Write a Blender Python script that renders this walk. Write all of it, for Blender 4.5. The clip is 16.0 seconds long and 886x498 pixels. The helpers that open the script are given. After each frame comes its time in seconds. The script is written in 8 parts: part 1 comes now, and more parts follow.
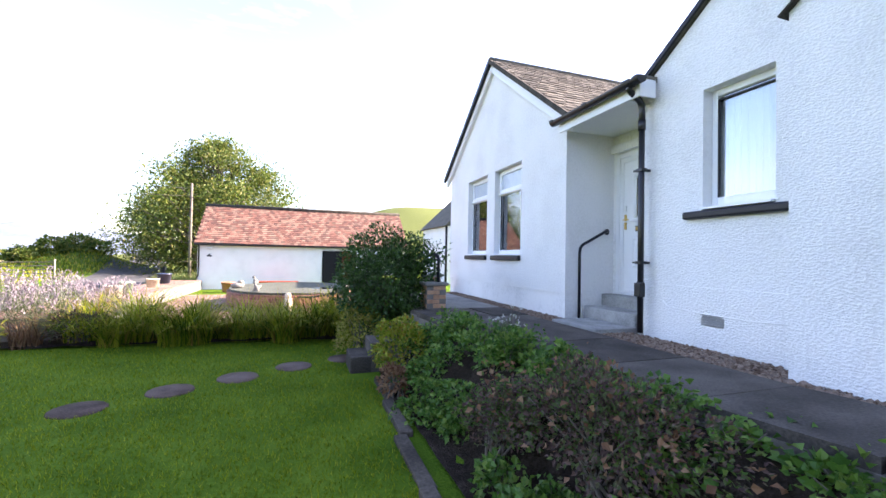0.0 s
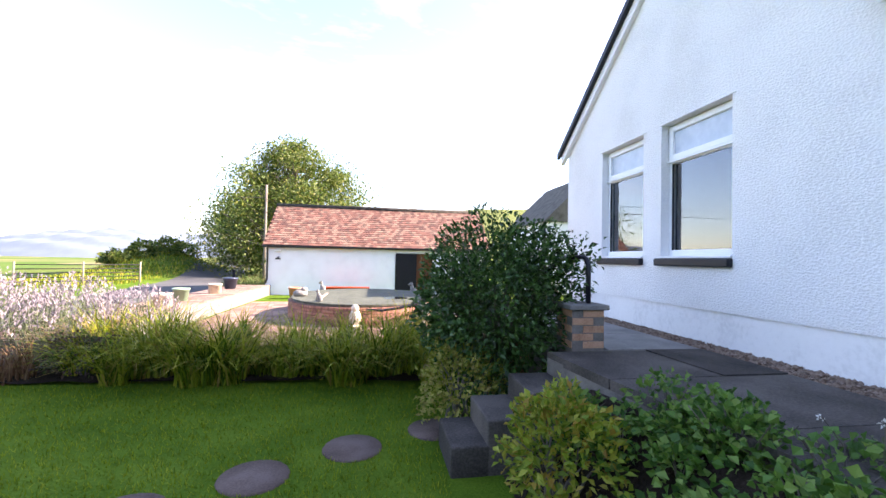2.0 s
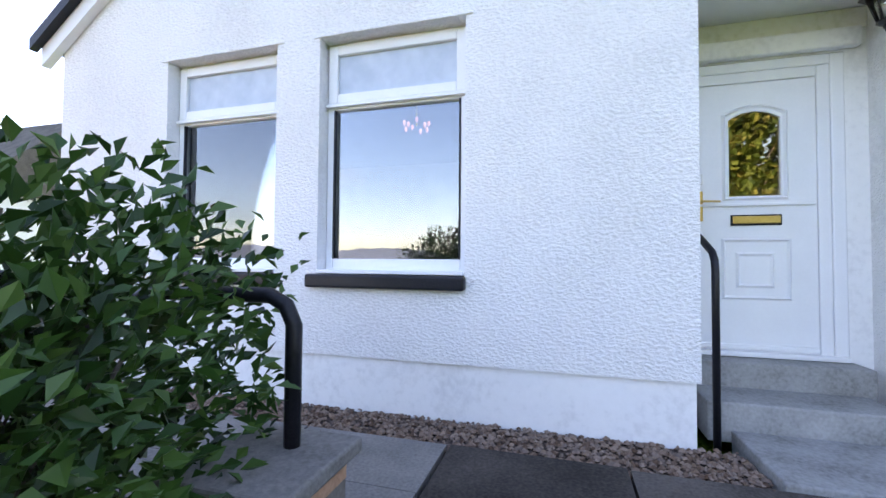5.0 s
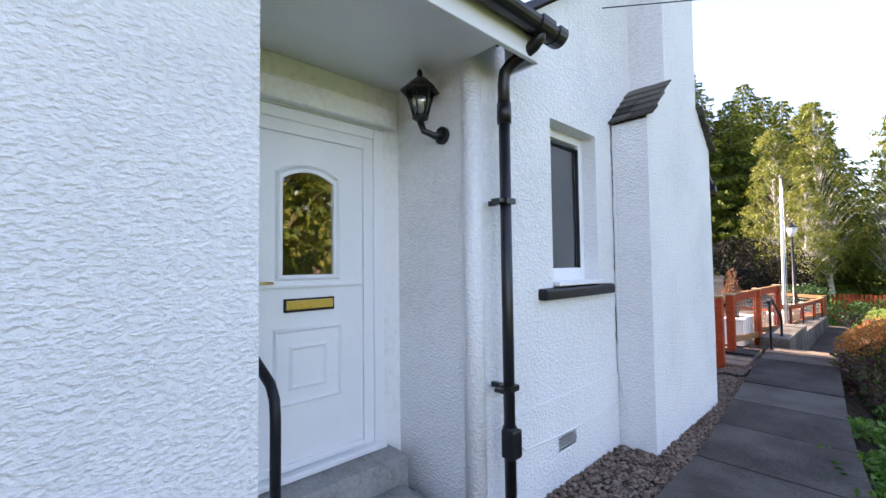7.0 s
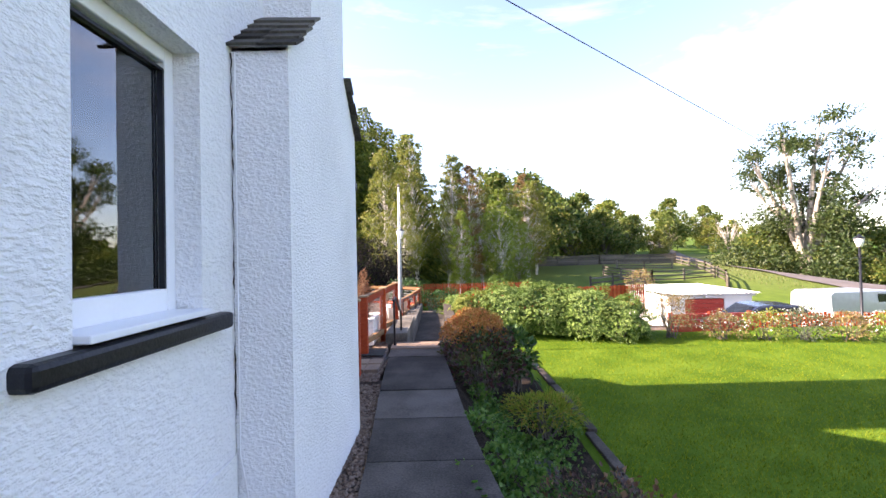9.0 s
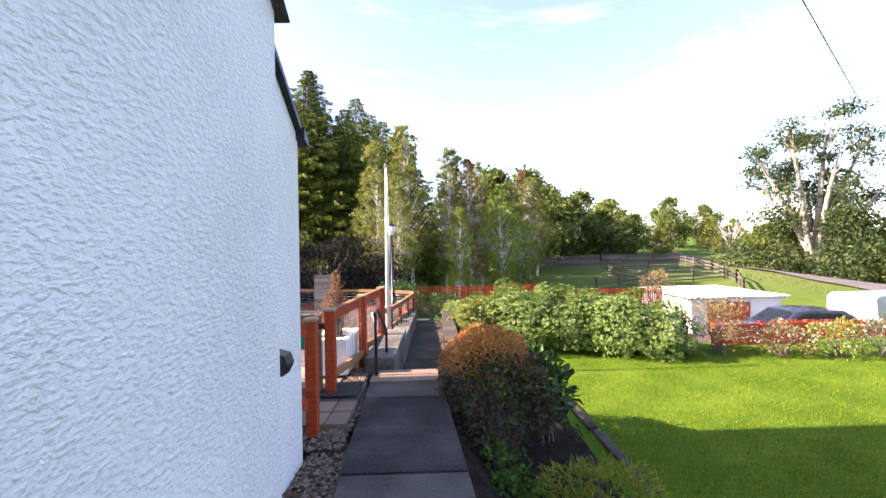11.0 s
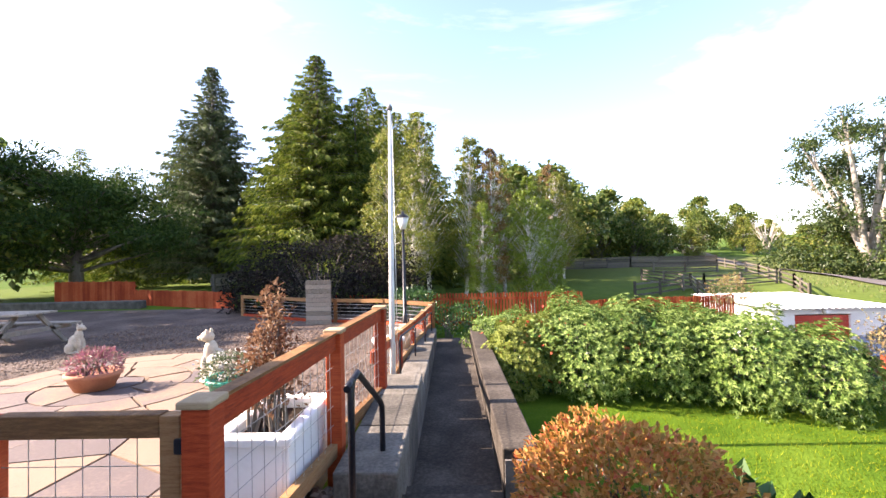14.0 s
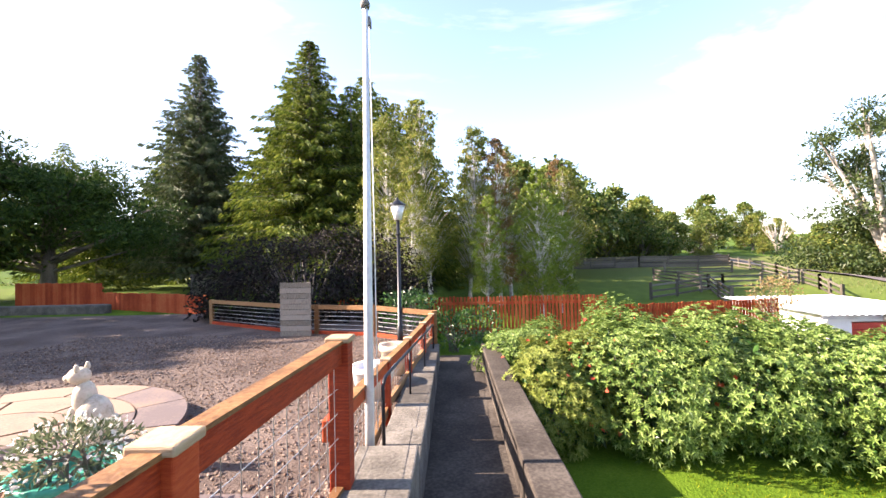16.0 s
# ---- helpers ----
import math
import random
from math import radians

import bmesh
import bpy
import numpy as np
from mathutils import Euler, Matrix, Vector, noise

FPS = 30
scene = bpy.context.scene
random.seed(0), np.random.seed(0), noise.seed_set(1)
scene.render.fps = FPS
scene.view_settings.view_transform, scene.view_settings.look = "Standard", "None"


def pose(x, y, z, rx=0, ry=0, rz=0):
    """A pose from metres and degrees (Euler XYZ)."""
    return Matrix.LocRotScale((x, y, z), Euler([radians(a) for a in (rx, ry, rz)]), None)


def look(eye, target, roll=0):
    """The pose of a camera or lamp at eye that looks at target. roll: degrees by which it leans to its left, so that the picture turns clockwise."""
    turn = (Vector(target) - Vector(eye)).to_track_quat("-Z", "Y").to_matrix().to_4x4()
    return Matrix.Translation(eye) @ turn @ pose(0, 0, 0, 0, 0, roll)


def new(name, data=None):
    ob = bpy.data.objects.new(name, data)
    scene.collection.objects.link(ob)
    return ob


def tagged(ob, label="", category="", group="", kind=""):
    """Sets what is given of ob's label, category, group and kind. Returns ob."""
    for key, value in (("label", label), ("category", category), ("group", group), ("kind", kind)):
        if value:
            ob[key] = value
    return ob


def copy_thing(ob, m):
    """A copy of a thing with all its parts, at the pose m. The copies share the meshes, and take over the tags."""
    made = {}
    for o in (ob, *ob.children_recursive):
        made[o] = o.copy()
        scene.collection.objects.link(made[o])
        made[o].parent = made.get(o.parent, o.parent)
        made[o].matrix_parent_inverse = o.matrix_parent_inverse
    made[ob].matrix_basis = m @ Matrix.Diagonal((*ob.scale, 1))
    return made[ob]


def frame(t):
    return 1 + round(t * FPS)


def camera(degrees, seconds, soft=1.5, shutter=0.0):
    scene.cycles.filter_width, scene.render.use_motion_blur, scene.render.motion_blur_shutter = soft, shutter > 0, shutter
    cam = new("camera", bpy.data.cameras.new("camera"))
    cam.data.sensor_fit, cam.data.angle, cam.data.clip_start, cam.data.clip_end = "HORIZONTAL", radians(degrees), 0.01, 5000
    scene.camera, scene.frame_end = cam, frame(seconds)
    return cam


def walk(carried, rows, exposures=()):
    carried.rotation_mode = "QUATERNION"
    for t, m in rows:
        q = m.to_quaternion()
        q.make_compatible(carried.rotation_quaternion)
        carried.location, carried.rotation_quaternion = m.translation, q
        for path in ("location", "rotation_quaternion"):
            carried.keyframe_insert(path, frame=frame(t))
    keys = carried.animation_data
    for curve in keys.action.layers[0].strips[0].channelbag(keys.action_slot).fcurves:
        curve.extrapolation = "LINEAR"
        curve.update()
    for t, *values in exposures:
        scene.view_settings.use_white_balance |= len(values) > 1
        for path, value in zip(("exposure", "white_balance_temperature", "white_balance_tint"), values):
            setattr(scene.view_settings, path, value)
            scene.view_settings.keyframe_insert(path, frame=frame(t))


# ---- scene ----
cam = camera(93.7, 16.0)
PATH = [
    (0, (-3.657, -5.192, 0.846), (-3.015, -3.299, 0.887), 1.1),
    (0.5, (-3.587, -4.528, 0.833), (-3.095, -2.59, 0.879), 1.2),
    (1, (-3.588, -3.829, 0.834), (-3.191, -1.869, 0.881), 1.3),
    (1.5, (-3.556, -3.104, 0.828), (-3.216, -1.134, 0.876), 1.2),
    (2, (-3.573, -2.367, 0.837), (-3.254, -0.393, 0.887), 1.2),
    (2.5, (-3.559, -1.662, 0.829), (-3.222, 0.309, 0.884), 1.2),
    (3, (-3.51, -0.976, 0.844), (-3.065, 0.973, 0.906), 1.3),
    (3.2, (-3.462, -0.727, 0.855), (-2.896, 1.19, 0.928), 1.5),
    (5.3, (-2.397, 0.771, 1.088), (-0.412, 1.005, 1.136), 0.4),
    (5.5, (-2.276, 0.766, 1.182), (-0.277, 0.802, 1.228), 0.4),
    (6, (-1.993, 0.696, 1.338), (-0.054, 0.21, 1.406), 0.0),
    (6.5, (-1.704, 0.622, 1.445), (0.066, -0.308, 1.509), -0.4),
    (7, (-1.473, 0.515, 1.537), (-0.016, -0.852, 1.613), -0.7),
    (7.5, (-1.27, 0.286, 1.581), (-0.202, -1.404, 1.642), -0.9),
    (7.8, (-1.167, 0.115, 1.581), (-0.381, -1.723, 1.645), -1.4),
    (8, (-1.083, -0.03, 1.59), (-0.469, -1.932, 1.644), -1.5),
    (8.5, (-0.958, -0.401, 1.603), (-0.744, -2.389, 1.642), -1.2),
    (9, (-0.949, -0.828, 1.619), (-0.967, -2.827, 1.651), -1.3),
    (9.2, (-0.951, -0.999, 1.606), (-1.002, -2.998, 1.636), -1.2),
    (11.3, (-0.918, -3.073, 1.57), (-0.944, -5.072, 1.606), -1.4),
    (11.5, (-0.913, -3.264, 1.573), (-0.917, -5.263, 1.611), -1.4),
    (12, (-0.865, -3.752, 1.568), (-0.827, -5.751, 1.607), -1.4),
    (12.5, (-0.851, -4.253, 1.545), (-0.808, -6.252, 1.587), -1.4),
    (13, (-0.801, -4.764, 1.547), (-0.759, -6.763, 1.588), -1.4),
    (13.1, (-0.787, -4.829, 1.563), (-0.756, -6.828, 1.612), -1.2),
    (13.5, (-0.759, -5.267, 1.539), (-0.716, -7.266, 1.584), -1.4),
    (14, (-0.695, -5.784, 1.524), (-0.657, -7.784, 1.571), -1.3),
    (14.5, (-0.65, -6.29, 1.525), (-0.611, -8.29, 1.571), -1.3),
    (15, (-0.637, -6.776, 1.514), (-0.599, -8.775, 1.562), -1.3),
    (15.1, (-0.667, -6.886, 1.5), (-0.613, -8.885, 1.544), -1.6),
    (15.5, (-0.589, -7.217, 1.506), (-0.55, -9.216, 1.554), -1.3),
    (16, (-0.593, -7.666, 1.479), (-0.551, -9.665, 1.526), -1.3),
]
walk(cam, [(t, look(eye, target, roll)) for t, eye, target, roll in PATH],
     exposures=[(0.0, 2.68, 6800, 27), (1.5, 2.72, 6800, 27), (2.5, 2.42, 6800, 27), (3.2, 2.24, 6800, 27), (5.5, 2.80, 7150, 28), (6.5, 2.56, 7200, 28), (7.0, 2.50, 7200, 27), (8.5, 2.38, 6900, 28), (12.0, 2.34, 6850, 29), (14.0, 2.32, 6800, 24), (16.0, 2.32, 6800, 24)])
# ---- light ----
world = bpy.data.worlds.new("world")
scene.world = world
world.use_nodes = True
wn, wl = world.node_tree.nodes, world.node_tree.links
wn.clear()
SUN_EL, SUN_AZ = radians(29.5), radians(90)
w_out, w_bg = wn.new("ShaderNodeOutputWorld"), wn.new("ShaderNodeBackground")
sky = wn.new("ShaderNodeTexSky")
sky.sky_type, sky.sun_disc, sky.sun_elevation, sky.sun_rotation = "NISHITA", False, SUN_EL, SUN_AZ
sky.air_density, sky.dust_density, sky.ozone_density = 1.0, 0.7, 1.6
w_tc, w_map = wn.new("ShaderNodeTexCoord"), wn.new("ShaderNodeMapping")
w_map.inputs["Scale"].default_value = (0.8, 1.6, 3.8)
w_map.inputs["Location"].default_value = (0.35, 0.2, 0.1)
w_map.inputs["Rotation"].default_value = (0.25, 0.35, 0.5)
w_noise, w_ramp, w_mix = wn.new("ShaderNodeTexNoise"), wn.new("ShaderNodeValToRGB"), wn.new("ShaderNodeMixRGB")
w_noise.inputs["Scale"].default_value, w_noise.inputs["Detail"].default_value = 1.7, 9
w_noise.inputs["Roughness"].default_value = 0.60
w_noise.inputs["Distortion"].default_value = 0.35
w_ramp.color_ramp.elements[0].position, w_ramp.color_ramp.elements[1].position = 0.53, 0.95
w_mix.inputs[2].default_value = (4.1, 4.2, 4.4, 1)
wl.new(w_tc.outputs["Generated"], w_map.inputs["Vector"])
wl.new(w_map.outputs["Vector"], w_noise.inputs["Vector"])
wl.new(w_noise.outputs["Fac"], w_ramp.inputs["Fac"])
wl.new(w_ramp.outputs["Color"], w_mix.inputs["Fac"])
wl.new(sky.outputs["Color"], w_mix.inputs[1])
wl.new(w_mix.outputs["Color"], w_bg.inputs["Color"])
wl.new(w_bg.outputs["Background"], w_out.inputs["Surface"])
w_bg.inputs["Strength"].default_value = 0.115
sun = new("sun", bpy.data.lights.new("sun", "SUN"))
sun.data.energy, sun.data.angle, sun.data.color = 5.0, radians(0.55), (1.0, 0.90, 0.74)
sun.matrix_world = look((math.sin(SUN_AZ) * 20, math.cos(SUN_AZ) * 20, math.tan(SUN_EL) * 20), (0, 0, 0))


# ---- materials ----
def mat(name, colors, rough=0.8, scale=6.0, fine=60.0, bump=0.3, metal=0.0, spec=0.5, island=False, rand=0.0, bump_scale=None,
        stretch=(1, 1, 1), dist=0.01, translucent=0.0):
    """A procedural surface: colours mixed by two scales of noise (or one per leaf), with fine relief."""
    m = bpy.data.materials.new(name)
    m.use_nodes = True
    n, l = m.node_tree.nodes, m.node_tree.links
    bs = n["Principled BSDF"]
    bs.inputs["Roughness"].default_value, bs.inputs["Metallic"].default_value = rough, metal
    bs.inputs["Specular IOR Level"].default_value = spec
    geo, mp = n.new("ShaderNodeNewGeometry"), n.new("ShaderNodeMapping")
    mp.inputs["Scale"].default_value = stretch
    l.new(geo.outputs["Position"], mp.inputs["Vector"])
    big, small = n.new("ShaderNodeTexNoise"), n.new("ShaderNodeTexNoise")
    big.inputs["Scale"].default_value, big.inputs["Detail"].default_value = scale, 5
    small.inputs["Scale"].default_value, small.inputs["Detail"].default_value = fine, 4
    l.new(mp.outputs["Vector"], big.inputs["Vector"]), l.new(mp.outputs["Vector"], small.inputs["Vector"])
    ramp = n.new("ShaderNodeValToRGB")
    els = ramp.color_ramp.elements
    while len(els) < len(colors):
        els.new(0.5)
    for i, c in enumerate(colors):
        els[i].position = (i / (len(colors) - 1)) if island else 0.33 + 0.34 * i / (len(colors) - 1)
        els[i].color = (*c, 1)
    if island:
        l.new(geo.outputs["Random Per Island"], ramp.inputs["Fac"])
    else:
        add = n.new("ShaderNodeMix")
        add.inputs["Factor"].default_value = 0.4
        l.new(big.outputs["Fac"], add.inputs["A"]), l.new(small.outputs["Fac"], add.inputs["B"])
        fac = add.outputs["Result"]
        if rand:
            info, mul = n.new("ShaderNodeObjectInfo"), n.new("ShaderNodeMath")
            mul.operation, mul.inputs[1].default_value, mul.inputs[2].default_value = "MULTIPLY_ADD", rand, -rand / 2
            l.new(info.outputs["Random"], mul.inputs[0])
            s = n.new("ShaderNodeMath")
            l.new(fac, s.inputs[0]), l.new(mul.outputs[0], s.inputs[1])
            fac = s.outputs[0]
        l.new(fac, ramp.inputs["Fac"])
    l.new(ramp.outputs["Color"], bs.inputs["Base Color"])
    if bump:
        b = n.new("ShaderNodeBump")
        b.inputs["Strength"].default_value, b.inputs["Distance"].default_value = bump, dist
        src = small
        if bump_scale:
            src = n.new("ShaderNodeTexNoise")
            src.inputs["Scale"].default_value, src.inputs["Detail"].default_value = bump_scale, 3
            l.new(mp.outputs["Vector"], src.inputs["Vector"])
        l.new(src.outputs["Fac"], b.inputs["Height"])
        l.new(b.outputs["Normal"], bs.inputs["Normal"])
    if translucent:
        tr, mx, out = n.new("ShaderNodeBsdfTranslucent"), n.new("ShaderNodeMixShader"), n["Material Output"]
        mx.inputs["Fac"].default_value = translucent
        l.new(ramp.outputs["Color"], tr.inputs["Color"])
        l.new(bs.outputs["BSDF"], mx.inputs[1]), l.new(tr.outputs["BSDF"], mx.inputs[2])
        l.new(mx.outputs["Shader"], out.inputs["Surface"])
    return m


def leaf_mat(name, colors, rough=0.5, translucent=0.3, spec=0.35):
    return mat(name, colors, rough=rough, bump=0, island=True, translucent=translucent, spec=spec)


def glass_mat(name, gloss, tint):
    """Coated double glazing: part mirror, part clear."""
    m = bpy.data.materials.new(name)
    m.use_nodes = True
    n, l = m.node_tree.nodes, m.node_tree.links
    gl, tr, mx = n.new("ShaderNodeBsdfGlossy"), n.new("ShaderNodeBsdfTransparent"), n.new("ShaderNodeMixShader")
    gl.inputs["Roughness"].default_value, gl.inputs["Color"].default_value = 0.015, (*tint, 1)
    tr.inputs["Color"].default_value = (0.88, 0.90, 0.90, 1)
    fr, ad = n.new("ShaderNodeFresnel"), n.new("ShaderNodeMath")
    fr.inputs["IOR"].default_value = 1.5
    ad.operation, ad.use_clamp = "MULTIPLY_ADD", True
    ad.inputs[1].default_value, ad.inputs[2].default_value = 2.8, gloss
    l.new(fr.outputs["Fac"], ad.inputs[0]), l.new(ad.outputs[0], mx.inputs["Fac"])
    l.new(tr.outputs["BSDF"], mx.inputs[1]), l.new(gl.outputs["BSDF"], mx.inputs[2])
    l.new(mx.outputs["Shader"], n["Material Output"].inputs["Surface"])
    return m


def roughcast_mat():
    """White painted roughcast: small lumps drawn out sideways, with faint dirt."""
    m = mat("roughcast", [(0.70, 0.70, 0.69), (0.80, 0.80, 0.79), (0.84, 0.84, 0.83)], rough=0.75, scale=1.2, fine=30, bump=0)
    n, l = m.node_tree.nodes, m.node_tree.links
    geo, mp = n.new("ShaderNodeNewGeometry"), n.new("ShaderNodeMapping")
    mp.inputs["Scale"].default_value = (1.0, 0.75, 1.25)
    a, b = n.new("ShaderNodeTexNoise"), n.new("ShaderNodeTexNoise")
    a.inputs["Scale"].default_value, a.inputs["Detail"].default_value, a.inputs["Roughness"].default_value = 50, 2.5, 0.5
    b.inputs["Scale"].default_value, b.inputs["Detail"].default_value = 9, 2
    ramp, add, bp = n.new("ShaderNodeValToRGB"), n.new("ShaderNodeMath"), n.new("ShaderNodeBump")
    ramp.color_ramp.elements[0].position, ramp.color_ramp.elements[1].position = 0.40, 0.68
    add.operation, add.inputs[1].default_value = "MULTIPLY_ADD", 0.35
    l.new(geo.outputs["Position"], mp.inputs["Vector"])
    l.new(mp.outputs["Vector"], a.inputs["Vector"]), l.new(mp.outputs["Vector"], b.inputs["Vector"])
    l.new(a.outputs["Fac"], ramp.inputs["Fac"])
    l.new(b.outputs["Fac"], add.inputs[0]), l.new(ramp.outputs["Color"], add.inputs[2])
    bp.inputs["Strength"].default_value, bp.inputs["Distance"].default_value = 0.62, 0.010
    l.new(add.outputs[0], bp.inputs["Height"]), l.new(bp.outputs["Normal"], n["Principled BSDF"].inputs["Normal"])
    return m


def stained_wood(name, colors, grain=(4, 4, 40)):
    return mat(name, colors, rough=0.68, spec=0.25, scale=2.5, fine=14, bump=0.35, stretch=grain, rand=0.25)


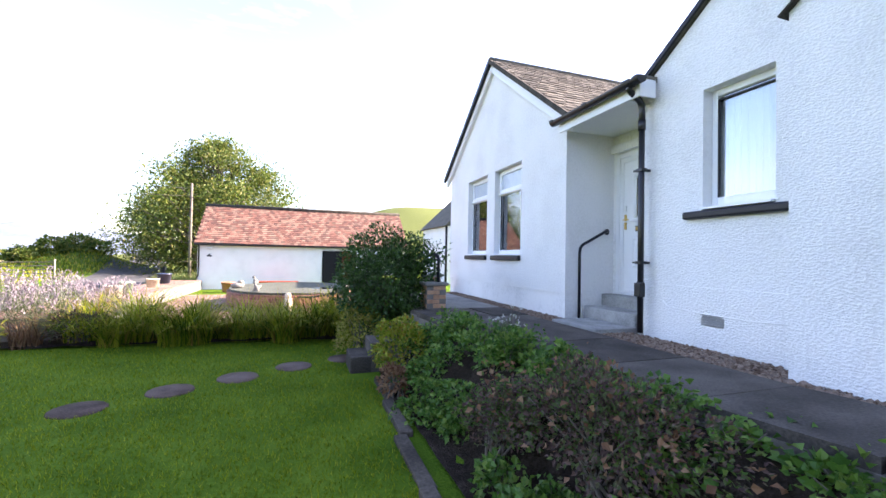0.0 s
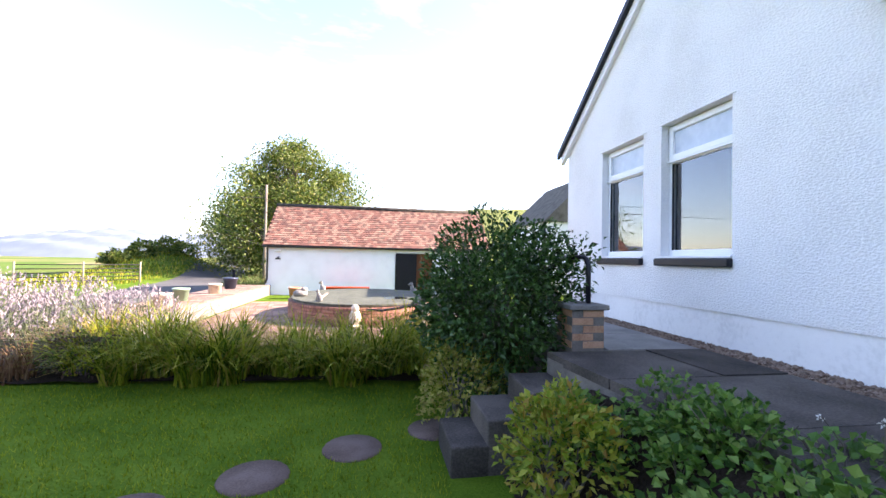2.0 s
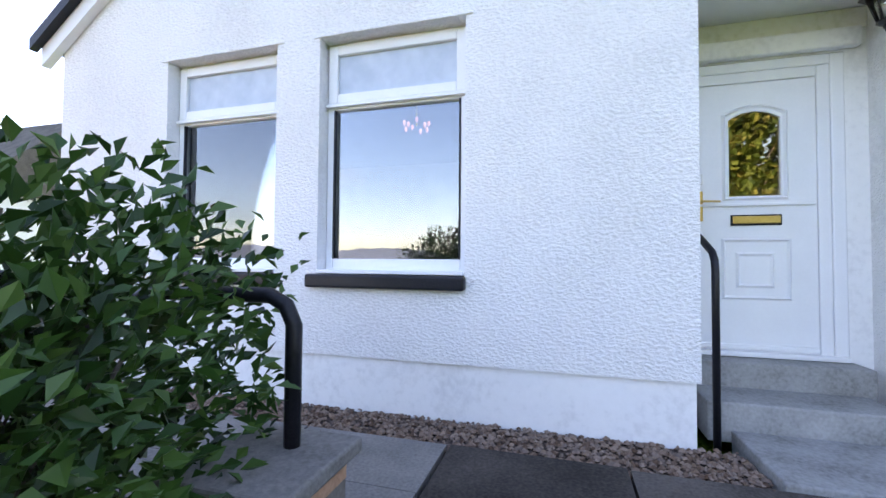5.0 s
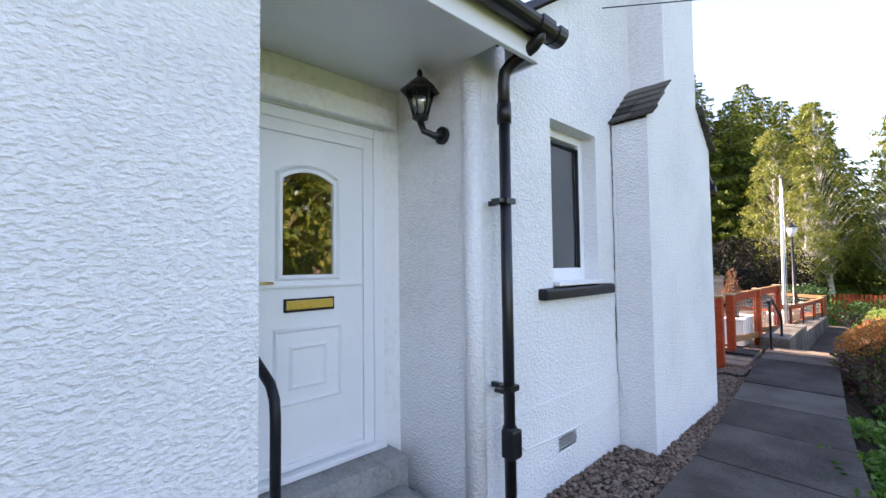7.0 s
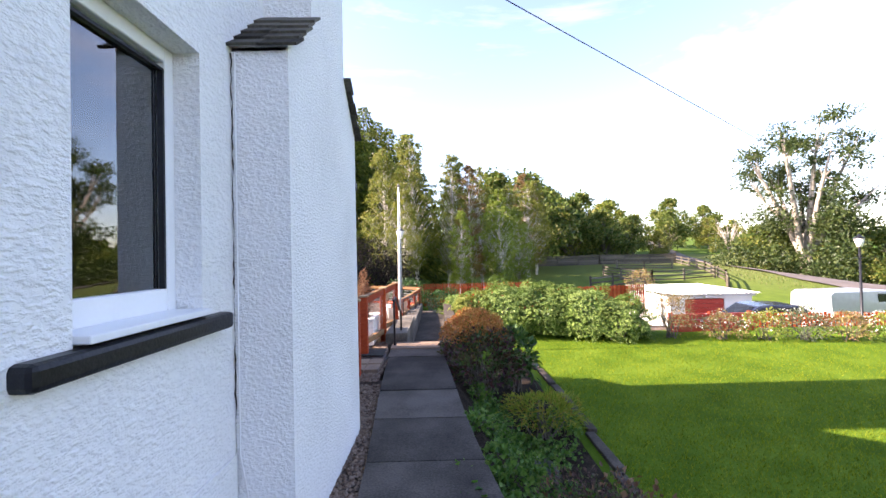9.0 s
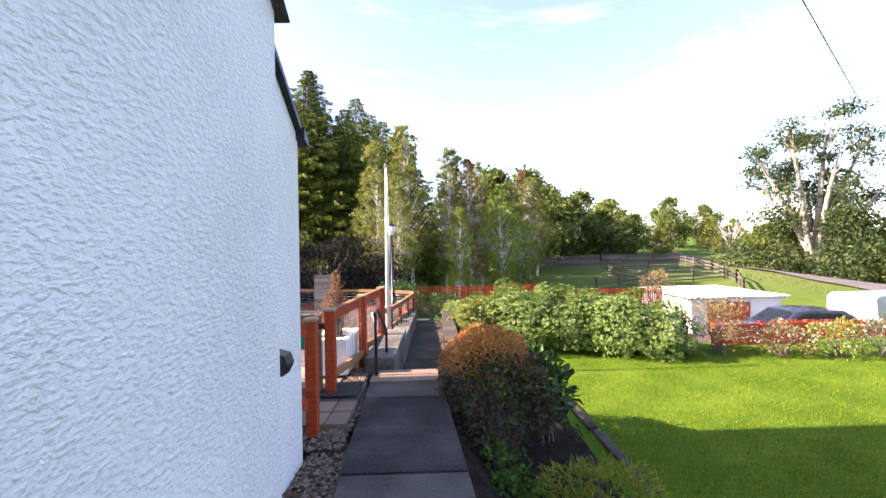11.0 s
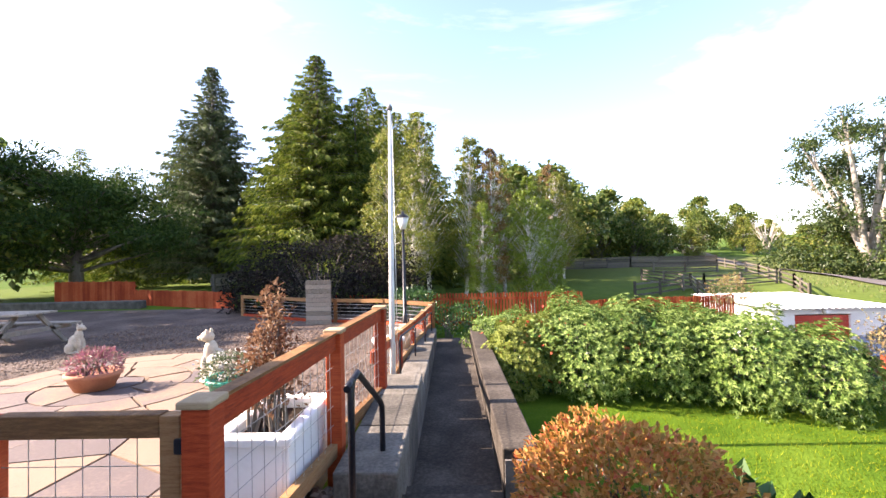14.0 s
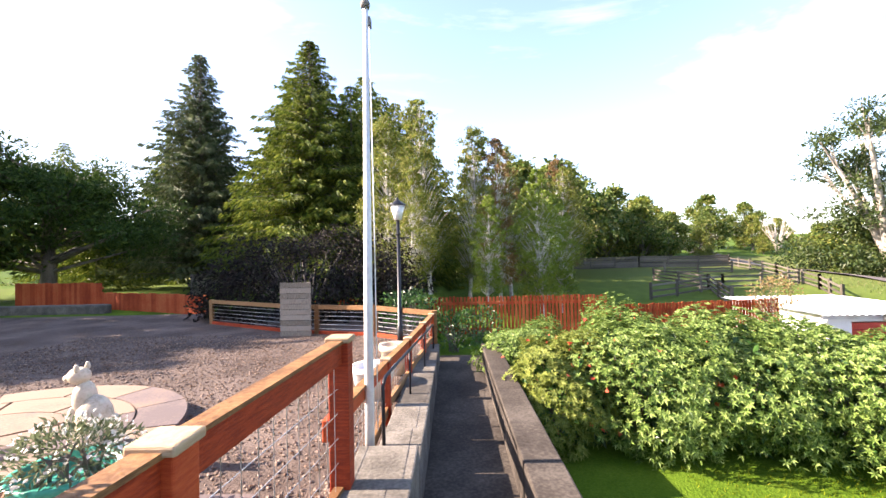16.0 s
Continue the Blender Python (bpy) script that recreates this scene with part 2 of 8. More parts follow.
M = dict(
    roughcast=roughcast_mat(),
    plaster=mat("smooth_white_render", [(0.66, 0.66, 0.65), (0.80, 0.80, 0.79), (0.83, 0.83, 0.82)], scale=1.5, fine=25, bump=0.12),
    stain_plaster=mat("weathered_white_paint", [(0.60, 0.59, 0.46), (0.78, 0.77, 0.69), (0.82, 0.82, 0.79)], scale=2.0, fine=20, bump=0.1),
    upvc=mat("white_upvc", [(0.78, 0.79, 0.80), (0.82, 0.83, 0.84)], rough=0.32, bump=0.02),
    black=mat("black_paint", [(0.006, 0.006, 0.009), (0.016, 0.016, 0.021)], rough=0.38, bump=0.2, scale=3, spec=0.3),
    plastic=mat("black_plastic", [(0.006, 0.006, 0.008), (0.013, 0.013, 0.015)], rough=0.35, bump=0.03),
    slate=mat("weathered_slate", [(0.040, 0.036, 0.031), (0.085, 0.078, 0.066), (0.135, 0.125, 0.105)], spec=0.15, rough=0.92, scale=5, fine=50, rand=0.35),
    roofslate=mat("small_roof_slates", [(0.045, 0.042, 0.036), (0.075, 0.068, 0.058), (0.11, 0.10, 0.086), (0.16, 0.145, 0.12)], rough=0.92, spec=0.15, bump=0, island=True),
    tile=mat("clay_roof_tile", [(0.075, 0.036, 0.028), (0.125, 0.052, 0.038), (0.17, 0.074, 0.052), (0.22, 0.135, 0.095), (0.105, 0.062, 0.046)], rough=0.85, bump=0, island=True),
    brass=mat("brass", [(0.55, 0.36, 0.10), (0.72, 0.50, 0.18)], rough=0.3, metal=0.9, bump=0.03),
    glass=glass_mat("window_glass", 0.01, (0.9, 0.93, 0.95)),
    door_glass=glass_mat("obscured_door_glass", 0.22, (0.62, 0.55, 0.44)),
    lamp_glass=glass_mat("lantern_glass", 0.10, (0.9, 0.92, 0.92)),
    frosted=mat("frosted_glass", [(0.40, 0.46, 0.54), (0.55, 0.61, 0.68)], rough=0.12, scale=6, fine=9, bump=0.5),
    concrete=mat("step_concrete", [(0.16, 0.16, 0.15), (0.28, 0.28, 0.27), (0.36, 0.36, 0.35)], rough=0.85, scale=4, fine=50, bump=0.3),
    slab=mat("dark_path_slab", [(0.026, 0.022, 0.019), (0.062, 0.053, 0.046), (0.115, 0.099, 0.086)], rough=0.88, spec=0.22, scale=2.2, fine=60, bump=0.5, rand=0.25),
    stepstone=mat("red_grey_stone", [(0.05, 0.036, 0.029), (0.11, 0.078, 0.064), (0.16, 0.118, 0.10)], spec=0.1, rough=0.95, scale=4, fine=60, bump=0.3, rand=0.2),
    slab_brown=mat("stained_brown_concrete", [(0.024, 0.019, 0.015), (0.056, 0.046, 0.037), (0.115, 0.097, 0.078)], rough=0.92, spec=0.2, scale=1.8, fine=40, bump=0.3),
    slab_light=mat("grey_path_slab", [(0.12, 0.115, 0.105), (0.20, 0.19, 0.175), (0.27, 0.25, 0.23)], rough=0.85, scale=3, fine=60, bump=0.3, rand=0.2),
    wallstone=mat("garden_wall_concrete", [(0.042, 0.036, 0.028), (0.10, 0.088, 0.07), (0.19, 0.17, 0.14)], rough=0.9, scale=4, fine=40, bump=0.5, rand=0.25),
    flag=mat("sandstone_flag", [(0.10, 0.075, 0.072), (0.14, 0.102, 0.09), (0.185, 0.125, 0.085), (0.225, 0.155, 0.105)], rough=0.85, scale=2.5, fine=40, bump=0.3, rand=0.5),
    joint=mat("mortar", [(0.10, 0.09, 0.08), (0.2, 0.18, 0.16)], scale=8),
    brick=mat("orange_brick", [(0.24, 0.12, 0.07), (0.40, 0.22, 0.13), (0.50, 0.30, 0.19)], scale=6, fine=60, rand=0.15),
    redbrick=mat("red_brick", [(0.16, 0.07, 0.05), (0.28, 0.12, 0.08), (0.36, 0.18, 0.12)], scale=6, fine=60, rand=0.4),
    paver=mat("brick_paving", [(0.13, 0.075, 0.055), (0.23, 0.135, 0.10), (0.30, 0.195, 0.145)], scale=5, fine=40, rand=0.3),
    gravel=mat("court_gravel", [(0.046, 0.033, 0.026), (0.105, 0.078, 0.064), (0.18, 0.138, 0.114)], spec=0.12, scale=1.0, fine=55, bump=0.9, dist=0.02),
    pebble=mat("pebbles", [(0.085, 0.050, 0.032), (0.18, 0.122, 0.088), (0.27, 0.20, 0.155), (0.13, 0.098, 0.08)], bump=0.1, island=True, spec=0.15),
    asphalt=mat("asphalt", [(0.04, 0.04, 0.042), (0.06, 0.06, 0.062), (0.085, 0.083, 0.08)], rough=0.9, scale=0.6, fine=60, bump=0.3),
    road_pale=mat("sunlit_lane", [(0.085, 0.072, 0.066), (0.13, 0.11, 0.10)], rough=0.9, scale=0.5, fine=20),
    soil=mat("bed_soil", [(0.012, 0.009, 0.007), (0.03, 0.022, 0.016), (0.06, 0.045, 0.035)], spec=0.08, rough=0.95, scale=6, fine=50, bump=1.0, dist=0.04),
    redwood=stained_wood("red_stained_timber", [(0.22, 0.026, 0.007), (0.38, 0.050, 0.012), (0.48, 0.085, 0.022)]),
    tanwood=stained_wood("weathered_tan_timber", [(0.14, 0.065, 0.025), (0.26, 0.13, 0.05), (0.34, 0.19, 0.085)]),
    capwood=stained_wood("pale_post_cap", [(0.36, 0.25, 0.14), (0.5, 0.37, 0.23)]),
    redboard=mat("red_fence_boards", [(0.25, 0.036, 0.012), (0.38, 0.065, 0.02), (0.45, 0.11, 0.04)], rough=0.8, spec=0.2, scale=1.5, fine=20, rand=0.3),
    redpaint=mat("red_paint", [(0.45, 0.035, 0.02), (0.55, 0.06, 0.035)], rough=0.55),
    greywood=stained_wood("grey_weathered_timber", [(0.14, 0.12, 0.09), (0.27, 0.23, 0.18), (0.36, 0.31, 0.25)], (30, 30, 4)),
    darkwood=stained_wood("dark_stained_door", [(0.006, 0.006, 0.008), (0.016, 0.015, 0.018)]),
    brownwood=stained_wood("brown_varnished_boards", [(0.11, 0.04, 0.015), (0.19, 0.075, 0.03)]),
    oldrail=stained_wood("dark_weathered_rail", [(0.05, 0.043, 0.033), (0.11, 0.095, 0.072), (0.17, 0.15, 0.12)], (30, 30, 4)),
    steel=mat("galvanised_wire", [(0.38, 0.38, 0.38), (0.52, 0.52, 0.52)], rough=0.4, metal=0.7, bump=0),
    polepaint=mat("white_pole_paint", [(0.55, 0.55, 0.54), (0.74, 0.74, 0.73)], rough=0.4, scale=3, fine=30),
    whitepaint=mat("white_masonry_paint", [(0.74, 0.735, 0.72), (0.82, 0.815, 0.80), (0.85, 0.845, 0.83)], scale=2, fine=30),
    terracotta=mat("terracotta", [(0.38, 0.15, 0.08), (0.52, 0.24, 0.14)], scale=8, rough=0.8),
    greenpot=mat("green_plastic", [(0.015, 0.22, 0.15), (0.025, 0.32, 0.22)], rough=0.4, bump=0.03),
    palegreen=mat("pale_green_glaze", [(0.22, 0.34, 0.22), (0.32, 0.44, 0.30)], rough=0.4, bump=0.03),
    blueglaze=mat("dark_blue_glaze", [(0.02, 0.03, 0.06), (0.05, 0.07, 0.12)], rough=0.3, bump=0.03),
    caststone=mat("cast_stone", [(0.36, 0.30, 0.21), (0.55, 0.48, 0.36), (0.64, 0.57, 0.45)], scale=12, fine=70, bump=0.4),
    greystone=mat("grey_cast_stone", [(0.12, 0.115, 0.10), (0.28, 0.27, 0.25)], scale=12, fine=70, bump=0.5),
    net=mat("pond_net", [(0.03, 0.035, 0.025), (0.09, 0.10, 0.07)], scale=3, fine=120, bump=0.5),
    water=mat("pond_water", [(0.01, 0.012, 0.012), (0.02, 0.022, 0.02)], rough=0.05, bump=0.03),
    carpaint=mat("dark_blue_car_paint", [(0.010, 0.014, 0.028), (0.02, 0.025, 0.045)], rough=0.2, bump=0),
    silver=mat("silver_car_paint", [(0.42, 0.46, 0.50), (0.5, 0.54, 0.58)], rough=0.3, metal=0.4, bump=0),
    carglass=mat("tinted_car_glass", [(0.015, 0.018, 0.02), (0.03, 0.035, 0.04)], rough=0.06, bump=0),
    rubber=mat("tyre_rubber", [(0.012, 0.012, 0.012), (0.03, 0.03, 0.03)], rough=0.85),
    redlens=mat("red_lens", [(0.35, 0.01, 0.01), (0.45, 0.02, 0.02)], rough=0.2, bump=0),
    sheet=mat("white_corrugated_sheet", [(0.58, 0.60, 0.62), (0.74, 0.76, 0.77)], rough=0.5, scale=1.5),
    # indoor dimness is put into this dark colour of walls, floor and ceiling
    room=mat("darkened_room_paint", [(0.20, 0.18, 0.15), (0.26, 0.23, 0.2)]),
    curtain=mat("pale_curtain", [(0.72, 0.71, 0.71), (0.84, 0.83, 0.82)], rough=0.9, scale=3, fine=12, stretch=(6, 6, 0.6)),
    ornament=mat("white_china", [(0.7, 0.7, 0.68), (0.8, 0.8, 0.78)], rough=0.3),
    mat_rubber=mat("rubber_mat", [(0.008, 0.008, 0.008), (0.03, 0.03, 0.03)], rough=0.9, fine=120, bump=0.8),
    bark=mat("grey_bark", [(0.06, 0.05, 0.04), (0.13, 0.11, 0.09), (0.2, 0.17, 0.14)], scale=3, fine=25, bump=0.8, stretch=(1, 1, 0.3)),
    birchbark=mat("birch_bark", [(0.10, 0.09, 0.08), (0.48, 0.45, 0.41), (0.62, 0.6, 0.56)], scale=3.5, fine=16, bump=0.4, stretch=(1, 1, 2.5)),
    palebark=mat("pale_ash_bark", [(0.26, 0.22, 0.18), (0.44, 0.39, 0.33)], scale=3, fine=16, bump=0.5),
    far_hill=mat("far_moor_hazed", [(0.12, 0.15, 0.20), (0.17, 0.21, 0.27)], scale=0.002, fine=0.02, bump=0),
)
LEAF = dict(
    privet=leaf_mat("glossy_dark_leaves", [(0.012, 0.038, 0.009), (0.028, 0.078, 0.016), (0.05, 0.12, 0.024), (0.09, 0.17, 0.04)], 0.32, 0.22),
    yellow=leaf_mat("yellow_green_leaves", [(0.12, 0.16, 0.015), (0.26, 0.28, 0.04), (0.40, 0.38, 0.09), (0.26, 0.2, 0.06)]),
    lime=leaf_mat("lime_leaves", [(0.10, 0.17, 0.012), (0.20, 0.27, 0.02), (0.32, 0.34, 0.04), (0.30, 0.18, 0.03)]),
    strap=leaf_mat("strap_leaves", [(0.035, 0.075, 0.004), (0.11, 0.165, 0.008), (0.23, 0.28, 0.018), (0.36, 0.37, 0.035), (0.32, 0.22, 0.06)], 0.6, 0.35, 0.1),
    geranium=leaf_mat("geranium_leaves", [(0.03, 0.09, 0.014), (0.06, 0.15, 0.022), (0.10, 0.21, 0.03), (0.16, 0.25, 0.05)]),
    purple=leaf_mat("faded_purple_leaves", [(0.045, 0.026, 0.024), (0.09, 0.048, 0.042), (0.14, 0.085, 0.065), (0.05, 0.085, 0.022), (0.09, 0.12, 0.03)], 0.6, 0.25),
    lavender=leaf_mat("lavender_flowers", [(0.17, 0.145, 0.165), (0.25, 0.21, 0.235), (0.33, 0.29, 0.31)], 0.8),
    sage=leaf_mat("grey_green_leaves", [(0.06, 0.085, 0.04), (0.12, 0.145, 0.075), (0.19, 0.21, 0.125)], 0.8),
    dry=leaf_mat("dry_brown_leaves", [(0.12, 0.055, 0.03), (0.22, 0.115, 0.06), (0.32, 0.20, 0.12)], 0.8),
    hedge=leaf_mat("hedge_leaves", [(0.035, 0.075, 0.014), (0.115, 0.195, 0.036), (0.205, 0.30, 0.07), (0.33, 0.42, 0.12)], 0.5, 0.3, 0.25),
    hedge_pale=leaf_mat("pale_hedge_leaves", [(0.10, 0.14, 0.025), (0.19, 0.23, 0.04), (0.29, 0.32, 0.08)], 0.55, 0.3, 0.2),
    copper=leaf_mat("orange_copper_leaves", [(0.14, 0.13, 0.025), (0.44, 0.19, 0.04), (0.58, 0.32, 0.10), (0.42, 0.09, 0.04)], 0.5, 0.42),
    under=leaf_mat("dark_red_green_leaves", [(0.03, 0.06, 0.015), (0.06, 0.09, 0.02), (0.10, 0.035, 0.03), (0.07, 0.03, 0.05)]),
    tan=leaf_mat("tan_leaves", [(0.16, 0.10, 0.04), (0.26, 0.17, 0.07), (0.20, 0.19, 0.06), (0.36, 0.25, 0.13)]),
    white_fl=leaf_mat("white_petals", [(0.6, 0.6, 0.56), (0.72, 0.71, 0.66)]),
    red_fl=leaf_mat("coral_petals", [(0.50, 0.06, 0.03), (0.60, 0.14, 0.07)]),
    heather=leaf_mat("pink_heather", [(0.26, 0.08, 0.13), (0.36, 0.16, 0.2), (0.20, 0.18, 0.10)]),
    smoke=leaf_mat("plum_leaves", [(0.010, 0.010, 0.009), (0.022, 0.018, 0.017), (0.045, 0.035, 0.031), (0.032, 0.042, 0.02)], 0.7, 0.1, 0.1),
    spruce=leaf_mat("spruce_needles", [(0.030, 0.060, 0.010), (0.085, 0.125, 0.018), (0.155, 0.195, 0.028), (0.24, 0.26, 0.05)], 0.6, 0.25, 0.2),
    spruce_grey=leaf_mat("grey_spruce_needles", [(0.045, 0.070, 0.030), (0.09, 0.12, 0.052), (0.16, 0.18, 0.095)], 0.6, 0.2, 0.2),
    yew=leaf_mat("yew_needles", [(0.014, 0.036, 0.007), (0.034, 0.070, 0.012), (0.070, 0.110, 0.020)], 0.6, 0.18, 0.2),
    birch=leaf_mat("birch_leaves", [(0.07, 0.105, 0.014), (0.14, 0.18, 0.024), (0.22, 0.245, 0.04), (0.30, 0.26, 0.07)], 0.5, 0.38),
    birch_lime=leaf_mat("young_birch_leaves", [(0.09, 0.15, 0.017), (0.17, 0.24, 0.028), (0.25, 0.30, 0.05)], 0.5, 0.38),
    rust=leaf_mat("rust_leaves", [(0.13, 0.075, 0.027), (0.24, 0.13, 0.055), (0.15, 0.15, 0.04)], 0.6, 0.3),
    broad=leaf_mat("broad_leaves", [(0.03, 0.062, 0.011), (0.07, 0.115, 0.018), (0.13, 0.18, 0.028), (0.22, 0.21, 0.05)], 0.5, 0.38),
    ash=leaf_mat("ash_leaves", [(0.020, 0.042, 0.010), (0.045, 0.075, 0.018), (0.085, 0.11, 0.028)], 0.5, 0.3),
    grass=leaf_mat("lawn_blades", [(0.068, 0.115, 0.005), (0.122, 0.178, 0.008), (0.205, 0.255, 0.012), (0.30, 0.31, 0.03)], 0.7, 0.47, 0.05),
    verge=leaf_mat("rough_grass", [(0.05, 0.10, 0.015), (0.10, 0.14, 0.03), (0.18, 0.16, 0.07)], 0.6, 0.3),
)


def ground_mat():
    m = mat("grass_ground", [(0.038, 0.085, 0.006), (0.070, 0.130, 0.010), (0.115, 0.18, 0.018)], rough=0.9, scale=1.3, fine=45, bump=0.7, dist=0.03)
    n, l = m.node_tree.nodes, m.node_tree.links
    geo, vor, ramp = n.new("ShaderNodeNewGeometry"), n.new("ShaderNodeTexVoronoi"), n.new("ShaderNodeValToRGB")
    vor.inputs["Scale"].default_value = 0.0065
    ramp.color_ramp.elements[0].color, ramp.color_ramp.elements[1].color = (0.055, 0.11, 0.018, 1), (0.20, 0.165, 0.08, 1)
    e = ramp.color_ramp.elements.new(0.6)
    e.color = (0.08, 0.13, 0.025, 1)
    l.new(geo.outputs["Position"], vor.inputs["Vector"])
    sep = n.new("ShaderNodeSeparateColor")
    l.new(vor.outputs["Color"], sep.inputs["Color"]), l.new(sep.outputs["Red"], ramp.inputs["Fac"])
    # fields take over well away from the garden
    ln, mr, mx = n.new("ShaderNodeVectorMath"), n.new("ShaderNodeMapRange"), n.new("ShaderNodeMixRGB")
    ln.operation = "LENGTH"
    l.new(geo.outputs["Position"], ln.inputs[0]), l.new(ln.outputs["Value"], mr.inputs["Value"])
    mr.inputs["From Min"].default_value, mr.inputs["From Max"].default_value = 25, 60
    bs = n["Principled BSDF"]
    old = bs.inputs["Base Color"].links[0].from_socket
    l.new(mr.outputs["Result"], mx.inputs["Fac"]), l.new(old, mx.inputs[1]), l.new(ramp.outputs["Color"], mx.inputs[2])
    l.new(mx.outputs["Color"], bs.inputs["Base Color"])
    return m


M["ground"] = ground_mat()
M["ground"].node_tree.nodes["Principled BSDF"].inputs["Specular IOR Level"].default_value = 0.05


# ---- builders ----
def add_box(bm, x0, x1, y0, y1, z0, z1, m=None, bevel=0.0):
    vs = [bm.verts.new((x, y, z)) for x in sorted((x0, x1)) for y in sorted((y0, y1)) for z in sorted((z0, z1))]
    fs = [bm.faces.new([vs[i] for i in q]) for q in ((0, 1, 3, 2), (4, 6, 7, 5), (0, 4, 5, 1), (2, 3, 7, 6), (0, 2, 6, 4), (1, 5, 7, 3))]
    if bevel:
        bmesh.ops.bevel(bm, geom=list({e for f in fs for e in f.edges}), offset=bevel, segments=2, affect="EDGES", profile=0.5)
    if m is not None:
        bmesh.ops.transform(bm, matrix=m, verts=[v for v in vs if v.is_valid])


def boxes(*rows, bevel=0.0):
    bm = bmesh.new()
    for r in rows:
        add_box(bm, *r, bevel=bevel)
    return bm


def prism(profile, axis, a, b, bm=None):
    """A closed outline of (u, v) drawn out along an axis from a to b."""
    bm = bm or bmesh.new()
    put = {"x": lambda u, v, s: (s, u, v), "y": lambda u, v, s: (u, s, v), "z": lambda u, v, s: (u, v, s)}[axis]
    r0, r1 = [bm.verts.new(put(u, v, a)) for u, v in profile], [bm.verts.new(put(u, v, b)) for u, v in profile]
    bm.faces.new(r0), bm.faces.new(r1[::-1])
    k = len(profile)
    for i in range(k):
        bm.faces.new((r0[i], r0[(i + 1) % k], r1[(i + 1) % k], r1[i]))
    bmesh.ops.recalc_face_normals(bm, faces=bm.faces[:])
    return bm


def tube(points, radii, sides=8, bm=None, caps=True):
    """A round bar along points; radii: one or one each."""
    bm = bm or bmesh.new()
    pts = [Vector(p) for p in points]
    radii = [radii] * len(pts) if isinstance(radii, (int, float)) else radii
    rings, side = [], None
    for i, p in enumerate(pts):
        d = (pts[min(i + 1, len(pts) - 1)] - pts[max(i - 1, 0)]).normalized()
        side = d.cross(Vector((0, 0, 1)) if abs(d.z) < 0.95 else Vector((1, 0, 0))) if side is None else side - d * side.dot(d)
        side.normalize()
        up = side.cross(d)
        rings.append([bm.verts.new(p + radii[i] * (math.cos(a) * side + math.sin(a) * up)) for a in [2 * math.pi * k / sides for k in range(sides)]])
    for a, b in zip(rings, rings[1:]):
        for k in range(sides):
            f = bm.faces.new((a[k], a[(k + 1) % sides], b[(k + 1) % sides], b[k]))
            f.smooth = True
    if caps:
        bm.faces.new(rings[0][::-1]), bm.faces.new(rings[-1])
    return bm


def lathe(profile, center, sides=20, bm=None, sx=1.0, sy=1.0):
    """A turned shape from (radius, height) pairs."""
    bm = bm or bmesh.new()
    cx, cy, cz = center
    rings = [[bm.verts.new((cx + sx * r * math.cos(2 * math.pi * k / sides), cy + sy * r * math.sin(2 * math.pi * k / sides), cz + z)) for k in range(sides)] for r, z in profile]
    for a, b in zip(rings, rings[1:]):
        for k in range(sides):
            bm.faces.new((a[k], a[(k + 1) % sides], b[(k + 1) % sides], b[k])).smooth = True
    bm.faces.new(rings[0][::-1]), bm.faces.new(rings[-1])
    return bm


def mesh_of(name, bm, material):
    me = bpy.data.meshes.new(name)
    if isinstance(bm, tuple):
        v, f = bm
        me.from_pydata(v.tolist() if hasattr(v, "tolist") else v, [], f.tolist() if hasattr(f, "tolist") else f)
    else:
        bm.normal_update()
        bm.to_mesh(me)
        bm.free()
    me.materials.append(material)
    return me


def thing(name, bm, material, label, category, group="", kind=""):
    return tagged(new(name, mesh_of(name, bm, material)), label, category, group, kind)


def holder(name, at, label, category, group="", kind=""):
    ob = new(name)
    ob.location = at
    ob.empty_display_size = 0.1
    return tagged(ob, label, category, group, kind)


def part(name, bm, material, parent, label=""):
    ob = new(name, mesh_of(name, bm, material))
    ob.parent = parent
    o = parent
    off = Vector((0, 0, 0))
    while o is not None:
        off += o.location
        o = o.parent
    ob.location = -off
    return tagged(ob, label, kind="stuff" if name in ("foliage", "inner_foliage", "flowers", "petals", "stems", "stalks", "dry_heads", "flower_spikes", "crown", "grass") else "")


def piece(name, me, parent, at, rz=0.0, ry=0.0, rx=0.0, scale=(1, 1, 1)):
    """One of many alike pieces on shared mesh data, under a setting object that stands at the origin."""
    ob = new(name, me)
    ob.parent = parent
    ob.location, ob.rotation_euler, ob.scale = at, (rx, ry, rz), scale
    return ob


def structure(name, bm, material, label="", category=""):
    return thing(name, bm, material, label, category, kind="structure")


rng = np.random.default_rng(7)


def unit(v):
    return v / np.maximum(np.linalg.norm(v, axis=1, keepdims=True), 1e-9)


def leaves(p, d, n, length, width, fold=0.25, droop=0.0):
    """Kite-shaped folded leaves at p, along d, facing n."""
    k = len(p)
    d, n = unit(d), unit(n)
    s = unit(np.cross(d, n))
    n = np.cross(s, d)
    L, W = np.broadcast_to(length, (k,))[:, None], np.broadcast_to(width, (k,))[:, None]
    mid = p + d * L * 0.45
    v = np.stack([p, mid + s * W / 2 + n * W * fold, p + d * L - np.array([0, 0, 1]) * L * droop, mid - s * W / 2 + n * W * fold], 1).reshape(-1, 3)
    i = np.arange(k)[:, None] * 4
    f = np.concatenate([i + [0, 1, 2], i + [0, 2, 3]], 1).reshape(-1, 3)
    return v, f


def join(parts):
    vs, fs, o = [], [], 0
    for v, f in parts:
        vs.append(v), fs.append(f + o)
        o += len(v)
    return np.concatenate(vs), np.concatenate(fs)


